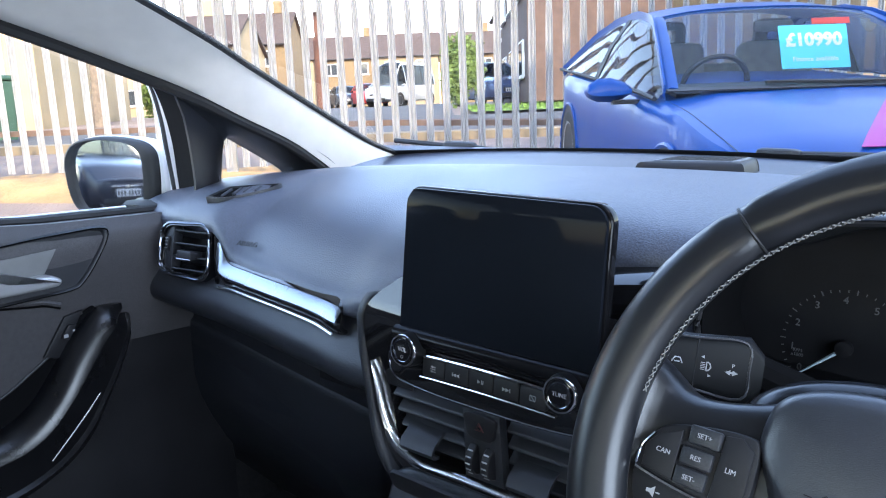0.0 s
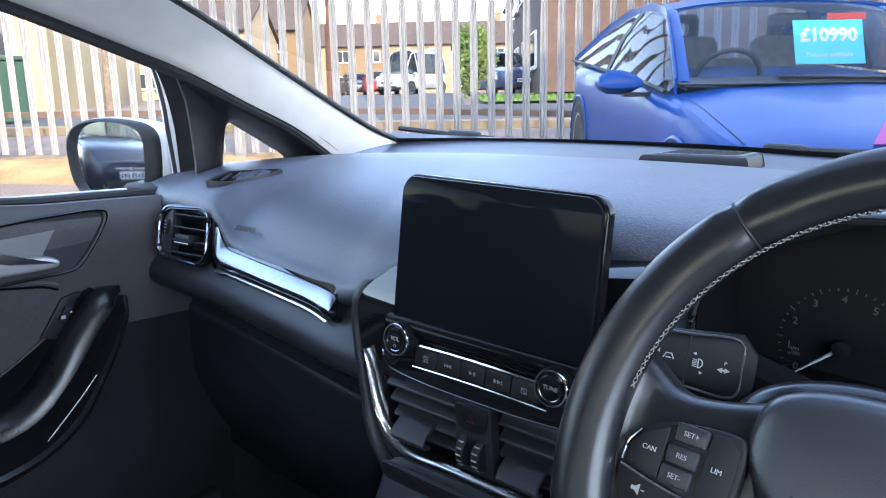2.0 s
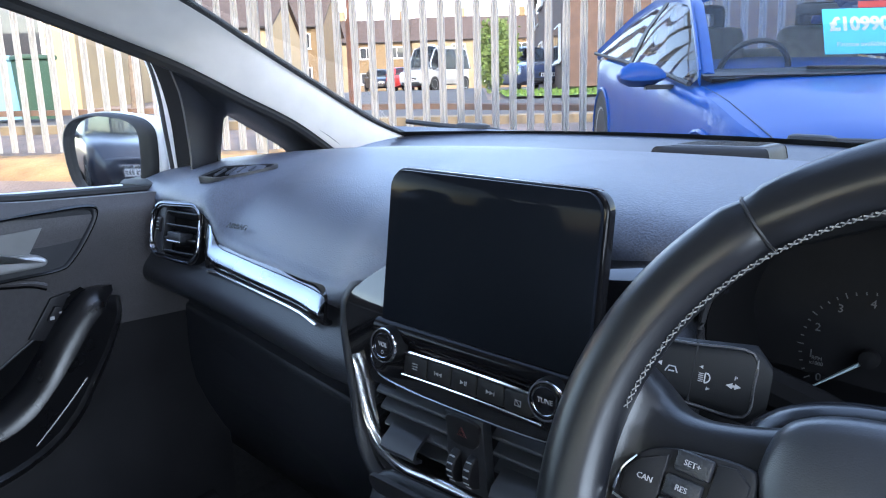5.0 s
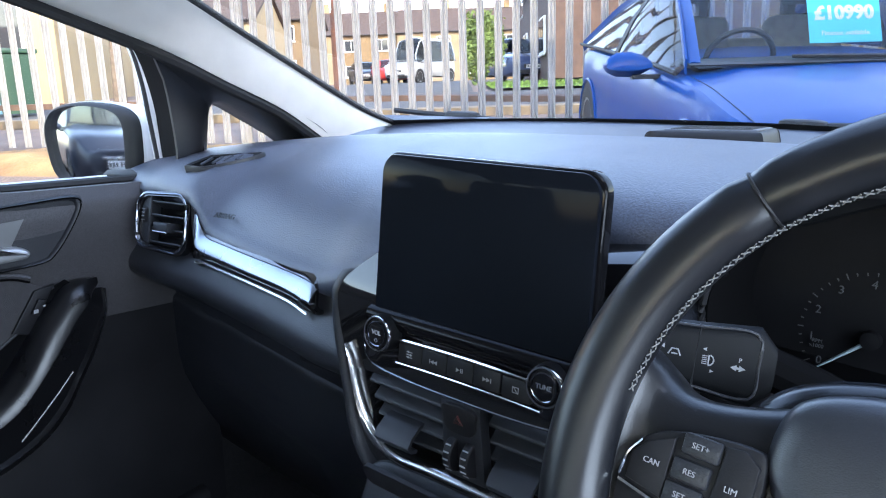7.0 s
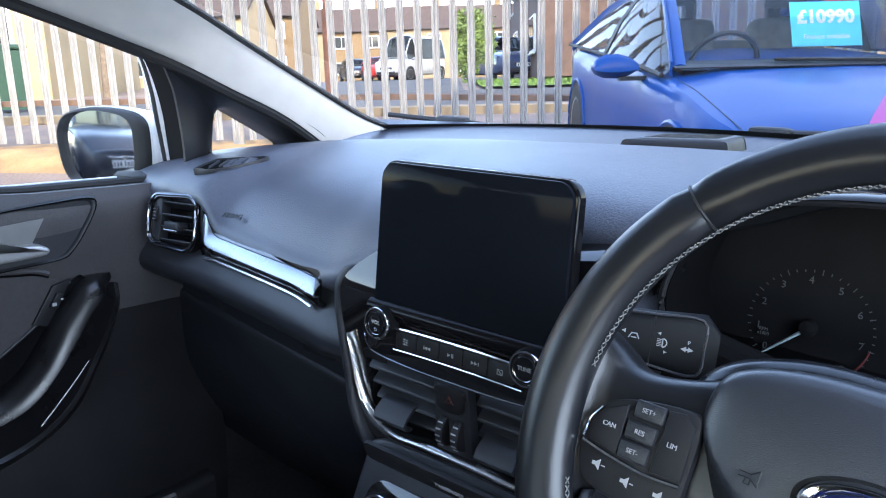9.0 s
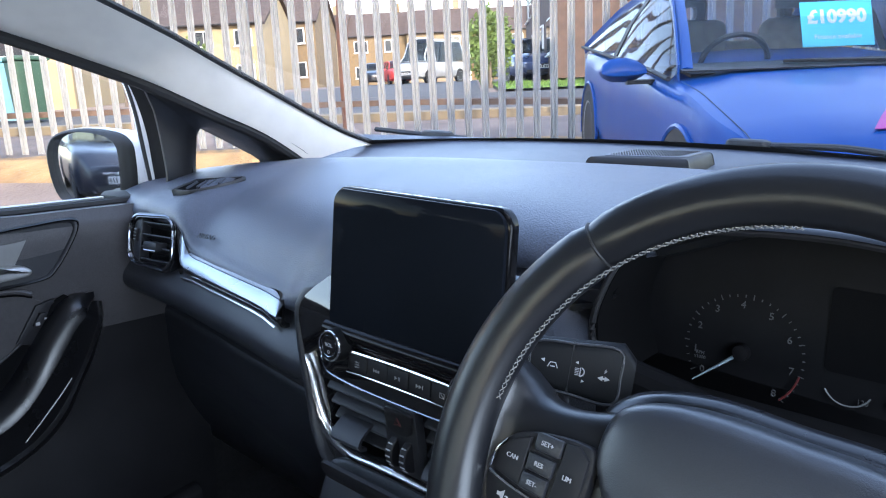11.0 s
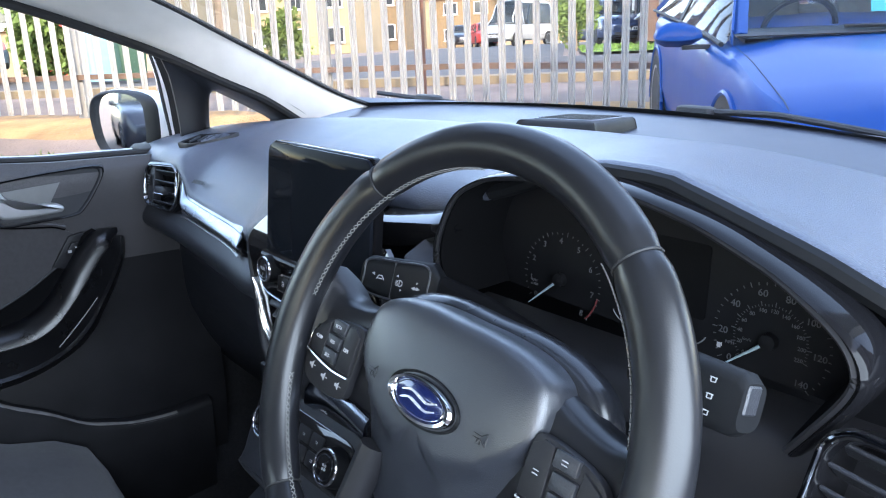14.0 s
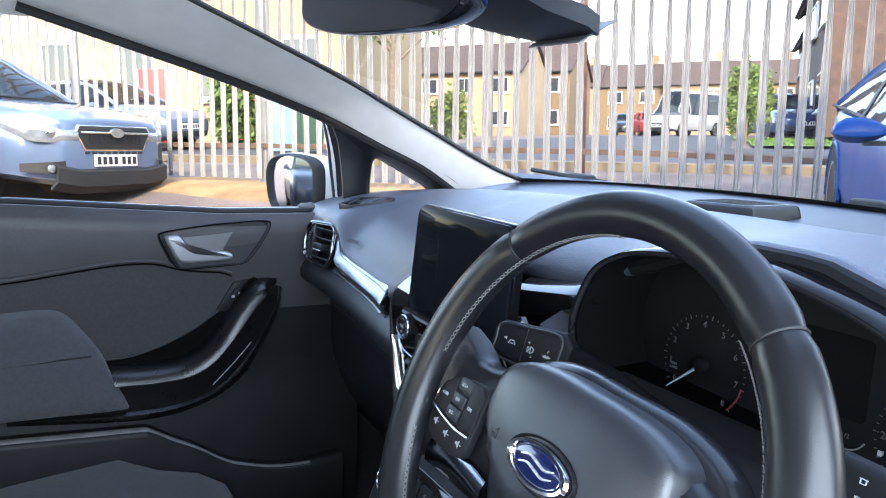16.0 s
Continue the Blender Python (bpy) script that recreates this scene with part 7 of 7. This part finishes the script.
def suv_front(v, F, half, zn, lift):
    """Swept headlights, six-sided mesh grille with a chrome wing, dark lower bumper and fog lamps."""
    zg = zn - 0.15
    hexa = [(-0.40, 0.085), (0.40, 0.085), (0.43, 0.03), (0.34, -0.125), (-0.34, -0.125), (-0.43, 0.03)]
    gm = Matrix(((0, 0, 1, F - 0.02), (1, 0, 0, 0), (0, 1, 0, zg), (0, 0, 0, 1)))
    part("grille_surround", prism([(x * 1.05, y * 1.12) for x, y in hexa], 0.040, gm, 0.010, 2), M_CHROME, v, "chrome grille surround")
    gr_ = part("grille", prism(hexa, 0.048, gm, 0.006, 2), M_RUBBER, v, "black mesh grille")
    for k in range(5):
        part("mesh_bar", box((0, 0.05 - 0.028 * k, 0.050), (0.72 - 0.03 * k, 0.005, 0.006), 0.001, 1, gm), M_DARK, gr_)
    for k in range(13):
        part("mesh_bar", box((-0.30 + 0.05 * k, -0.01, 0.050), (0.005, 0.13, 0.006), 0.001, 1, gm), M_DARK, gr_)
    part("wing_bar", box((0, 0.028, 0.056), (0.80, 0.022, 0.014), 0.005, 2, gm), M_CHROME, v, "chrome wing bar")
    part("badge", lathe([(0.085, 0), (0.08, 0.018), (0.0001, 0.024)], 28, gm @ Matrix.Translation((0, 0.028, 0.060)) @ Matrix.Diagonal((1, 0.55, 1, 1))), M_CHROME, v, "plain oval chrome badge")
    for s in (1, -1):
        up = smooth_line([(F + 0.012, s * half * 0.47, zn - 0.10), (F - 0.04, s * half * 0.66, zn - 0.055), (F - 0.17, s * half * 0.87, zn - 0.02), (F - 0.42, s * half * 1.0, zn + 0.02)], 5)
        lo_ = smooth_line([(F + 0.012, s * half * 0.50, zn - 0.20), (F - 0.02, s * half * 0.68, zn - 0.215), (F - 0.15, s * half * 0.90, zn - 0.20), (F - 0.40, s * half * 1.005, zn - 0.09)], 5)
        hl = part("headlight", loft([[(a[0] + (b[0] - a[0]) * u + 0.022 * math.sin(math.pi * u), a[1] + (b[1] - a[1]) * u + s * 0.018 * math.sin(math.pi * u), a[2] + (b[2] - a[2]) * u) for a, b in zip(up, lo_)] for u in (0, 0.15, 0.35, 0.65, 0.85, 1)], thick=0.02), M_LAMP, v, "large clear headlight")
        part("lens", lathe([(0.055, 0), (0.052, 0.02), (0.03, 0.034), (0.0001, 0.038)], 20, Matrix.Translation((F - 0.06, s * half * 0.74, zn - 0.13)) @ Matrix.Rotation(radians(90 - 0 * s), 4, "Y")), M_CHROME, hl)
        part("fog_surround", loft([[(F + 0.015 - 0.25 * t * t, s * half * (0.66 + 0.30 * t), 0.315 + lift + h * (1 - 0.4 * t)) for h in (0.05, 0.03, -0.05, -0.07)] for t in np.linspace(0, 1, 6)], thick=0.02), M_RUBBER, v, "dark fog lamp recess")
        part("fog_lamp", lathe([(0.036, 0), (0.034, 0.018), (0.02, 0.022), (0.0001, 0.022)], 20, Matrix.Translation((F - 0.025, s * half * 0.80, 0.300 + lift)) @ Matrix.Rotation(radians(90), 4, "Y")), M_LAMP, v, "round fog lamp")
    # dark skirt wrapped round the nose
    part("lower_bumper", loft([[(F + 0.025 - 0.30 * max(0.0, abs(q) - 0.55) ** 1.6 - d, q * half * 0.98, z + 0.16 * max(0.0, abs(q) - 0.5)) for q in np.linspace(-0.78, 0.78, 21)] for d, z in ((0.02, 0.265 + lift), (-0.005, 0.25 + lift), (0.0, 0.15 + lift), (0.08, 0.09 + lift))], thick=-0.03), M_RUBBER, v, "dark grey plastic lower bumper")
    part("lower_intake", box((F + 0.03, 0, 0.205 + lift), (0.02, half * 1.1, 0.05), 0.01, 1), M_DARK, v)
    for k in range(9):
        part("slot", box((F + 0.006, -0.32 + 0.08 * k, zn - 0.305), (0.03, 0.05, 0.022), 0.004, 1), M_RUBBER, v)
    number_plate(v, F + 0.026, 0.365 + lift)


HEAD = -FN
bc = Vector((-1.086, 4.239, 0))
blue = vehicle("blue_car", "blue coupe with a turquoise price card in its windscreen", place(bc, HEAD), 4.25, 1.80, 1.33, M_BLUE,
               [(-2.13, 0.70), (-2.0, 0.86), (-1.5, 0.92), (0.5, 0.88), (0.85, 0.885), (1.3, 0.83), (1.8, 0.745), (2.05, 0.67), (2.13, 0.56)],
               [(-1.95, 0.92), (-1.3, 1.20), (-0.85, 1.30), (-0.35, 1.33), (0.02, 1.285), (0.50, 1.085), (0.90, 0.90)],
               [(-2.2, 0.95), (-1.0, 0.93), (0.5, 0.90), (0.9, 0.88), (2.2, 0.85)], seats=True, doors=1)
suv = vehicle("silver_car", "silver-blue estate car parked on the gravel", place(Vector((-7.68, 0.40, 0)) - Vector((0.777, 0.63, 0)) * 2.35, (0.777, 0.63, 0), False) @ Matrix.Scale(1.09, 4), 4.32, 1.70, 1.58, M_SILVERCAR,
              [(-2.16, 0.85), (-1.9, 0.98), (0.5, 0.98), (0.95, 1.00), (1.4, 0.96), (1.85, 0.90), (2.06, 0.85), (2.16, 0.80)],
              [(-2.05, 0.98), (-1.8, 1.4), (-1.4, 1.55), (-0.2, 1.58), (0.13, 1.52), (0.60, 1.24), (0.93, 1.01)],
              [(-2.3, 0.98), (1.0, 0.96), (2.3, 0.88)], lift=0.06, front="suv")

# ---- buildings ----


def house(name, label, along, beyond, w, d, h, wall, roof_mat, cols, rows_, pitch=0.55, turn=0.0):
    """A house whose front faces the yard: walls, pitched roof, windows with frames, a door."""
    p = spot(along, beyond)
    hm = Matrix.Translation(p) @ Matrix.Rotation(radians(39 + turn), 4, "Z")
    b = thing(name, (0, 0, 0), label, "house", "houses beyond the fence", m=hm)
    BASE[b.name] = Vector((0, 0, 0))
    part("wall", box((0, d / 2, h / 2), (w, d, h), 0.01, 1), wall, b)
    rz = h + d * 0.5 * pitch
    part("roof", loft([[(x, -0.3, h - 0.1), (x, d / 2, rz), (x, d + 0.3, h - 0.1)] for x in (-w / 2 - 0.2, w / 2 + 0.2)], thick=0.15), roof_mat, b)
    for s in (-1, 1):
        part("gable", prism([(0, h), (d, h), (d / 2, rz - 0.1)], 0.1, Matrix.Translation((s * (w / 2 - 0.06) - 0.05, 0, 0)) @ Matrix(((0, 0, 1, 0), (1, 0, 0, 0), (0, 1, 0, 0), (0, 0, 0, 1)))), wall, b)
    for j in range(rows_):
        for i in range(cols):
            x = -w / 2 + w * (i + 0.5) / cols
            z = h * (j + 0.55) / rows_
            win = part("window", box((x, -0.02, z), (w / cols * 0.46, 0.10, h / rows_ * 0.46), 0.01, 1), M_FRAME, b, "white framed window")
            for q in (-0.5, 0.5):
                part("pane", box((x + q * w / cols * 0.21, -0.075, z), (w / cols * 0.19, 0.02, h / rows_ * 0.40), 0.004, 1), M_WIN, win)
            part("sill", box((x, -0.09, z - h / rows_ * 0.245), (w / cols * 0.50, 0.10, 0.05), 0.01, 1), M_FRAME, win)
    part("gutter", box((0, -0.30, h - 0.12), (w + 0.3, 0.10, 0.09), 0.02, 1), M_RUBBER, b)
    part("chimney", box((w * 0.3, d / 2, rz + 0.35), (0.6, 0.5, 0.9), 0.02, 1), wall, b)
    return b


house("warehouse", "long cream rendered building with few windows", -18.2, 9.5, 17.5, 9, 7.5, M_CREAM, M_TILE, 7, 2, 0.3, 10)
for a in range(5):
    house("house", "buff brick terraced house with a brown tiled roof", -15.5 + 6.1 * a, 67 + 0.8 * (a % 2), 6.0, 8, 4.9, M_BRICK if a % 2 else M_RENDER, M_TILE, 2, 2, 0.62)
house("house", "cream rendered house with a brown tiled roof", -16.6, 34, 10.8, 7.3, 3.7, M_CREAM, M_TILE, 5, 2, 0.55, 0)
house("house", "buff brick house end with a brown tiled roof", -13.6, 46, 5.5, 8, 4.6, M_BRICK, M_TILE, 2, 2, 0.65, 0)
house("house", "brown brick house with a stepped gable", 2.4, 19, 9, 7, 4.6, M_REDBRICK, M_TILE, 3, 2, 0.8, -90)
house("house", "brown brick house with a steep tiled roof", 3.2, 33, 10, 7, 4.8, M_REDBRICK, M_TILE, 3, 2, 0.8, -90)
house("house", "pale brick house behind the parked coupe", 12.5, 11, 8, 8, 5.5, M_BRICK, M_TILE, 3, 2, 0.6, 25)

# plain unseen block added on the near side, to shade the car and fence foot
yb = thing("shade_block", (11, -4, 0), "tall plain brick block out of view, added to shade the yard", "building", m=WORLD)
part("wall", box((11, -4, 3.4), (8, 22, 9.6), 0.02, 1), M_REDBRICK, yb)
part("parapet", box((11, -4, 8.25), (8.3, 22.3, 0.2), 0.03, 1), M_RENDER, yb)

# ---- greenery ----


def foliage(bm, center, size, count, leaf, rng):
    """Small bent leaves scattered unevenly through a rounded mass."""
    for _ in range(count):
        d = Vector((rng.gauss(0, 1), rng.gauss(0, 1), rng.gauss(0, 1))).normalized() * rng.random() ** 0.4
        lump = 0.75 + 0.35 * noise.noise(d * 2.2 + Vector(center))
        p = Vector(center) + Vector((d.x * size[0], d.y * size[1], d.z * size[2])) * lump
        s = leaf * rng.uniform(0.6, 1.4)
        u = Vector((rng.gauss(0, 1), rng.gauss(0, 1), rng.gauss(0, 1))).normalized()
        w = u.orthogonal().normalized()
        a, b, c, e = p - u * s, p + w * s * 0.5, p + u * s, p - w * s * 0.5
        vs = [bm.verts.new(q) for q in (a, b + Vector((0, 0, s * 0.2)), c, e)]
        bm.faces.new(vs)


def hedge(label, along, beyond, size, count, leaf, seed):
    c = spot(along, beyond)
    h = thing("hedge", c, label, "hedge", m=WORLD)
    rng = random.Random(seed)
    bm = bmesh.new()
    for k in range(5):
        foliage(bm, c + Vector((rng.uniform(-0.5, 0.5) * size[0], rng.uniform(-0.5, 0.5) * size[1], size[2] * rng.uniform(0.25, 0.75))), (size[0] * 0.6, size[1] * 0.6, size[2] * 0.5), count // 5, leaf, rng)
    tagged(part("leaves", bm, M_LEAF, h), kind="stuff")
    part("stem", tube([c, c + Vector((0, 0, size[2] * 0.7))], [0.06, 0.03], 8), M_BARK, h)
    return h


def tree(label, along, beyond, height, spread, seed, bare=False):
    c = spot(along, beyond)
    t = thing("tree", c, label, "tree", m=WORLD)
    rng = random.Random(seed)
    part("trunk", tube([c, c + Vector((0.05, 0, height * 0.3)), c + Vector((-0.05, 0.06, height * 0.6)), c + Vector((0, 0, height * 0.95))], [0.16, 0.12, 0.08, 0.02], 10), M_BARK, t)
    bm = bmesh.new()
    for k in range(14):
        z = height * rng.uniform(0.3, 0.85)
        a = rng.uniform(0, 6.28)
        tip = c + Vector((math.cos(a) * spread * rng.uniform(0.5, 0.9), math.sin(a) * spread * rng.uniform(0.5, 0.9), z + height * rng.uniform(0.08, 0.25)))
        mid = c + Vector((0, 0, z)) + (tip - c - Vector((0, 0, z))) * 0.5 + Vector((0, 0, 0.1))
        part("limb", tube([c + Vector((0, 0, z)), mid, tip], [0.05, 0.03, 0.01], 6), M_BARK, t)
        foliage(bm, tip, (spread * 0.35, spread * 0.35, spread * 0.3), 60 if bare else 260, 0.07, rng)
    tagged(part("leaves", bm, M_LEAF, t), kind="stuff")
    return t


hedge("tall dark green clipped hedge", 0.5, 13.5, (0.45, 1.0, 2.0), 5200, 0.06, 3)
hedge("rounded green garden bush", -8.6, 17, (1.2, 1.0, 1.6), 2200, 0.08, 4)
hedge("yellow-green bush by the street", -9.6, 6.5, (1.3, 0.9, 1.7), 2400, 0.08, 6)
tree("young tree with thin yellow-green leaves", -8.2, 11, 5.2, 1.6, 5, True)
tree("small leafy tree beside the street", -13.0, 15, 6.0, 1.9, 8)
verge = thing("verge", spot(2, 6), "bright green grass verge beside the street", "grass", kind="structure", m=WORLD)
part("turf", loft([[spot(a, b, 0.06) for a in (0.6, 2, 4, 7, 12)] for b in (9.5, 11, 13, 16)]), M_GRASS, verge)
rng = random.Random(9)
bm = bmesh.new()
for _ in range(2600):
    p = spot(rng.uniform(0.6, 9), rng.uniform(9.5, 15.8), 0.06)
    h = rng.uniform(0.05, 0.12)
    w = Vector((rng.uniform(-1, 1), rng.uniform(-1, 1), 0)).normalized() * 0.02
    bm.faces.new([bm.verts.new(q) for q in (p - w, p + w, p + Vector((rng.uniform(-0.04, 0.04), rng.uniform(-0.04, 0.04), h)))])
tagged(part("blades", bm, M_GRASS, verge), kind="stuff")
weeds = thing("weeds", spot(-4, -1.2), "green weeds growing in the gravel by the fence", "weeds", m=WORLD)
bm = bmesh.new()
for k in range(8):
    c = spot(rng.uniform(-8, -1.5), rng.uniform(-2.0, -0.8))
    for _ in range(34):
        p = c + Vector((rng.gauss(0, 0.10), rng.gauss(0, 0.10), 0))
        w = Vector((rng.uniform(-1, 1), rng.uniform(-1, 1), 0)).normalized() * 0.012
        bm.faces.new([bm.verts.new(q) for q in (p - w, p + w, p + Vector((rng.uniform(-0.05, 0.05), rng.uniform(-0.05, 0.05), rng.uniform(0.03, 0.085))))])
tagged(part("blades", bm, M_LEAF, weeds), kind="stuff")
straw = thing("pavement", spot(-4, 0.0), "strip of sandy soil along the foot of the fence", "pavement", kind="structure", m=WORLD)
M_SAND = material("sandy_soil", (0.27, 0.16, 0.07), 1.0, vary=0.35, scale=2.5, bump=0.8, bump_scale=25)
part("soil", loft([[spot(a, b + 0.12 * math.sin(a * 3.1) + 0.07 * math.sin(a * 7.7), 0.012 if -0.6 < b < 0.3 else 0.004) for a in np.linspace(-15, 9, 60)] for b in (-0.75, -0.45, 0.0, 0.35)]), M_SAND, straw)
part("kerb", loft([[spot(a, 2.3 + dy, dz) for dy, dz in ((0, 0), (0, 0.10), (0.12, 0.11), (0.14, 0.0))] for a in np.linspace(-20, 12, 24)]), M_RENDER, straw, "pale concrete kerb")

# ---- more parked vehicles ----
DARK_NOSE = [(-2.2, 0.9), (-2.0, 1.05), (0.4, 1.05), (0.95, 1.10), (1.5, 1.04), (1.95, 0.95), (2.15, 0.86), (2.2, 0.74)]
DARK_ROOF = [(-2.1, 1.1), (-1.9, 1.6), (-1.4, 1.74), (-0.1, 1.76), (0.25, 1.66), (0.7, 1.34), (1.05, 1.10)]
DARK_BELT = [(-2.3, 1.08), (1.0, 1.05), (2.3, 0.95)]
vehicle("grey_car", "dark grey people carrier parked behind, seen in the door mirror", place((-3.75, -5.6, 0), (0.65, 0.76, 0)), 4.4, 1.82, 1.76, M_GREYCAR, DARK_NOSE, DARK_ROOF, DARK_BELT, lift=0.04)
M_DEEPBLUE = material("deep_blue_car_paint", (0.02, 0.04, 0.10), 0.28, 0.2, vary=0.05, scale=3, coat=1.0)
vehicle("dark_blue_car", "dark blue saloon parked behind, seen in the door mirror", place((-6.3, -4.4, 0), (0.66, 0.75, 0)), 4.5, 1.80, 1.45, M_DEEPBLUE,
        [(-2.25, 0.8), (-2.0, 1.0), (0.4, 0.95), (0.9, 0.98), (1.5, 0.92), (2.0, 0.82), (2.25, 0.70)], [(-1.9, 1.0), (-1.2, 1.38), (-0.6, 1.44), (0, 1.45), (0.3, 1.38), (0.8, 1.14), (1.1, 0.98)], [(-2.3, 0.98), (1, 0.95), (2.3, 0.85)])
M_WHITECAR = material("white_van_paint", (0.30, 0.32, 0.34), 0.35, vary=0.04, scale=3, coat=0.6)
vehicle("white_van", "white box van parked in the street", place(spot(-2.4, 36), -FN * 0.9 - FD * 0.5), 5.0, 1.95, 2.4, M_WHITECAR,
        [(-2.5, 1.1), (-2.3, 1.15), (1.2, 1.15), (1.5, 1.2), (2.1, 1.05), (2.45, 0.95), (2.5, 0.8)], [(-2.45, 1.2), (-2.4, 2.35), (-2.2, 2.4), (0.9, 2.4), (1.1, 2.3), (1.7, 1.25)], [(-2.5, 1.2), (1.5, 1.15), (2.5, 1.0)], lift=0.08)
vehicle("silver_car", "pale silver hatchback parked beyond the fence", place(spot(-12.1, 5.2), FD), 4.2, 1.75, 1.45, M_SILVERCAR,
        [(-2.1, 0.8), (-1.9, 0.95), (0.4, 0.93), (0.9, 0.96), (1.5, 0.9), (2.0, 0.78), (2.1, 0.66)], [(-1.95, 1.0), (-1.5, 1.38), (-0.9, 1.44), (-0.1, 1.45), (0.25, 1.38), (0.7, 1.14), (1.0, 0.96)], [(-2.2, 0.95), (1, 0.92), (2.2, 0.85)])
for a, b, mt, lab in ((-4.6, 40, M_SIGNRED, "small red car parked far up the street"), (-6.6, 44, M_GREYCAR, "small dark car parked far up the street"), (1.6, 19, M_DEEPBLUE, "dark car parked by the brick house")):
    vehicle("far_car", lab, place(spot(a, b), -FN + FD * 0.3), 4.1, 1.72, 1.46, mt,
            [(-2.05, 0.8), (-1.9, 0.95), (0.4, 0.93), (0.9, 0.96), (1.5, 0.9), (1.95, 0.78), (2.05, 0.66)], [(-1.95, 1.0), (-1.5, 1.38), (-0.9, 1.44), (-0.1, 1.45), (0.25, 1.38), (0.7, 1.14), (1.0, 0.96)], [(-2.2, 0.95), (1, 0.92), (2.2, 0.85)])

# ---- street bits by the long building ----
for a, b, w, h, mt, lab in ((-11.3, 8.6, 0.9, 2.1, M_SIGNRED, "red panelled door"), (-13.6, 8.2, 0.8, 1.9, M_SIGNRED, "red panelled door")):
    d = thing("door", spot(a, b), lab + " in the long building", "door", m=Matrix.Translation(spot(a, b)) @ Matrix.Rotation(radians(49), 4, "Z") @ Matrix.Translation(-spot(a, b)))
    part("leaf", box(spot(a, b - 0.15, h / 2), (w, 0.08, h), 0.01), mt, d)
    part("frame", join(*[box(spot(a, b - 0.12, h / 2) + Vector((s * (w / 2 + 0.05), 0, 0)), (0.08, 0.10, h), 0.01) for s in (-1, 1)]), M_FRAME, d)
M_BINGREEN = material("dark_green_bin", (0.015, 0.05, 0.03), 0.5, vary=0.1, scale=6)
M_BINBLUE = material("pale_blue_bin", (0.16, 0.33, 0.46), 0.5, vary=0.1, scale=6)
for a, mt, lab in ((-6.95, M_BINGREEN, "dark green wheeled bin"), (-7.5, M_BINBLUE, "pale blue wheeled bin")):
    c = spot(a, 4.8)
    w = thing("wheeled_bin", c, lab + " beyond the fence", "bin", m=WORLD)
    part("tub", loft([[c + Vector((x * k, y * k, z)) for x, y in round_rect(0.5, 0.5, 0.06)] for k, z in ((0.8, 0.06), (1.0, 0.95))], close=True, caps=True), mt, w)
    part("lid", box(c + Vector((0, 0, 1.0)), (0.56, 0.56, 0.08), 0.03, 2), mt, w)

# price card inside the coupe's windscreen
BM_ = place(bc, HEAD)
pc = thing("price_card", (0, 0, 0), "turquoise price card with white lettering behind the coupe's windscreen", "sign", m=BM_)
BASE[pc.name] = Vector((0, 0, 0))
cmx = axes((0.47, 0.085, 1.075), (0, 1, 0), (-0.40, 0, 0.92))
part("card", box((0, 0, 0), (0.36, 0.24, 0.003), 0.001, 1, cmx), M_TEAL, pc)
part("lettering", words("\u00a310990", 0.098, cmx @ Matrix.Translation((0.0, 0.035, 0.003)), 0.001, 0, 0.004), M_FRAME, pc, "white price figures")
part("lettering", words("Finance available", 0.036, cmx @ Matrix.Translation((0.0, -0.07, 0.003)), 0.001), M_FRAME, pc, "white small print")
part("header", box((0.10, 0.14, 0.001), (0.20, 0.035, 0.003), 0.001, 1, cmx), M_SIGNRED, pc, "red strip above the card")

# magenta flyer on the coupe's bonnet
fl = thing("flyer", (0, 0, 0), "magenta sales flyer with white print lying on the coupe's bonnet", "flyer", m=BM_)
BASE[fl.name] = Vector((0, 0, 0))


def bonnet(x, y, up=0.0):
    return (x, y, lerp(x, [(0.85, 0.885), (1.3, 0.83), (1.8, 0.745), (2.05, 0.67)]) + 0.022 + up)


def sheet(a, b, c, d, up):
    """A thin four-cornered sheet that follows the bonnet."""
    return loft([[bonnet(lerp(u, [(0, lerp(w, [(0, a[0]), (1, b[0])])), (1, lerp(w, [(0, d[0]), (1, c[0])]))]), lerp(u, [(0, lerp(w, [(0, a[1]), (1, b[1])])), (1, lerp(w, [(0, d[1]), (1, c[1])]))]), up) for u in np.linspace(0, 1, 8)] for w in np.linspace(0, 1, 8)], thick=0.002)


part("paper", sheet((1.88, -0.40), (1.10, 0.14), (1.10, 0.50), (1.88, -0.05), 0.0), M_PINK, fl)
for k in range(4):
    part("print_bar", sheet((1.80 - 0.13 * k, -0.26 + 0.09 * k), (1.74 - 0.13 * k, -0.22 + 0.09 * k), (1.74 - 0.13 * k, -0.12 + 0.09 * k), (1.80 - 0.13 * k, -0.16 + 0.09 * k), 0.004), M_FRAME, fl)
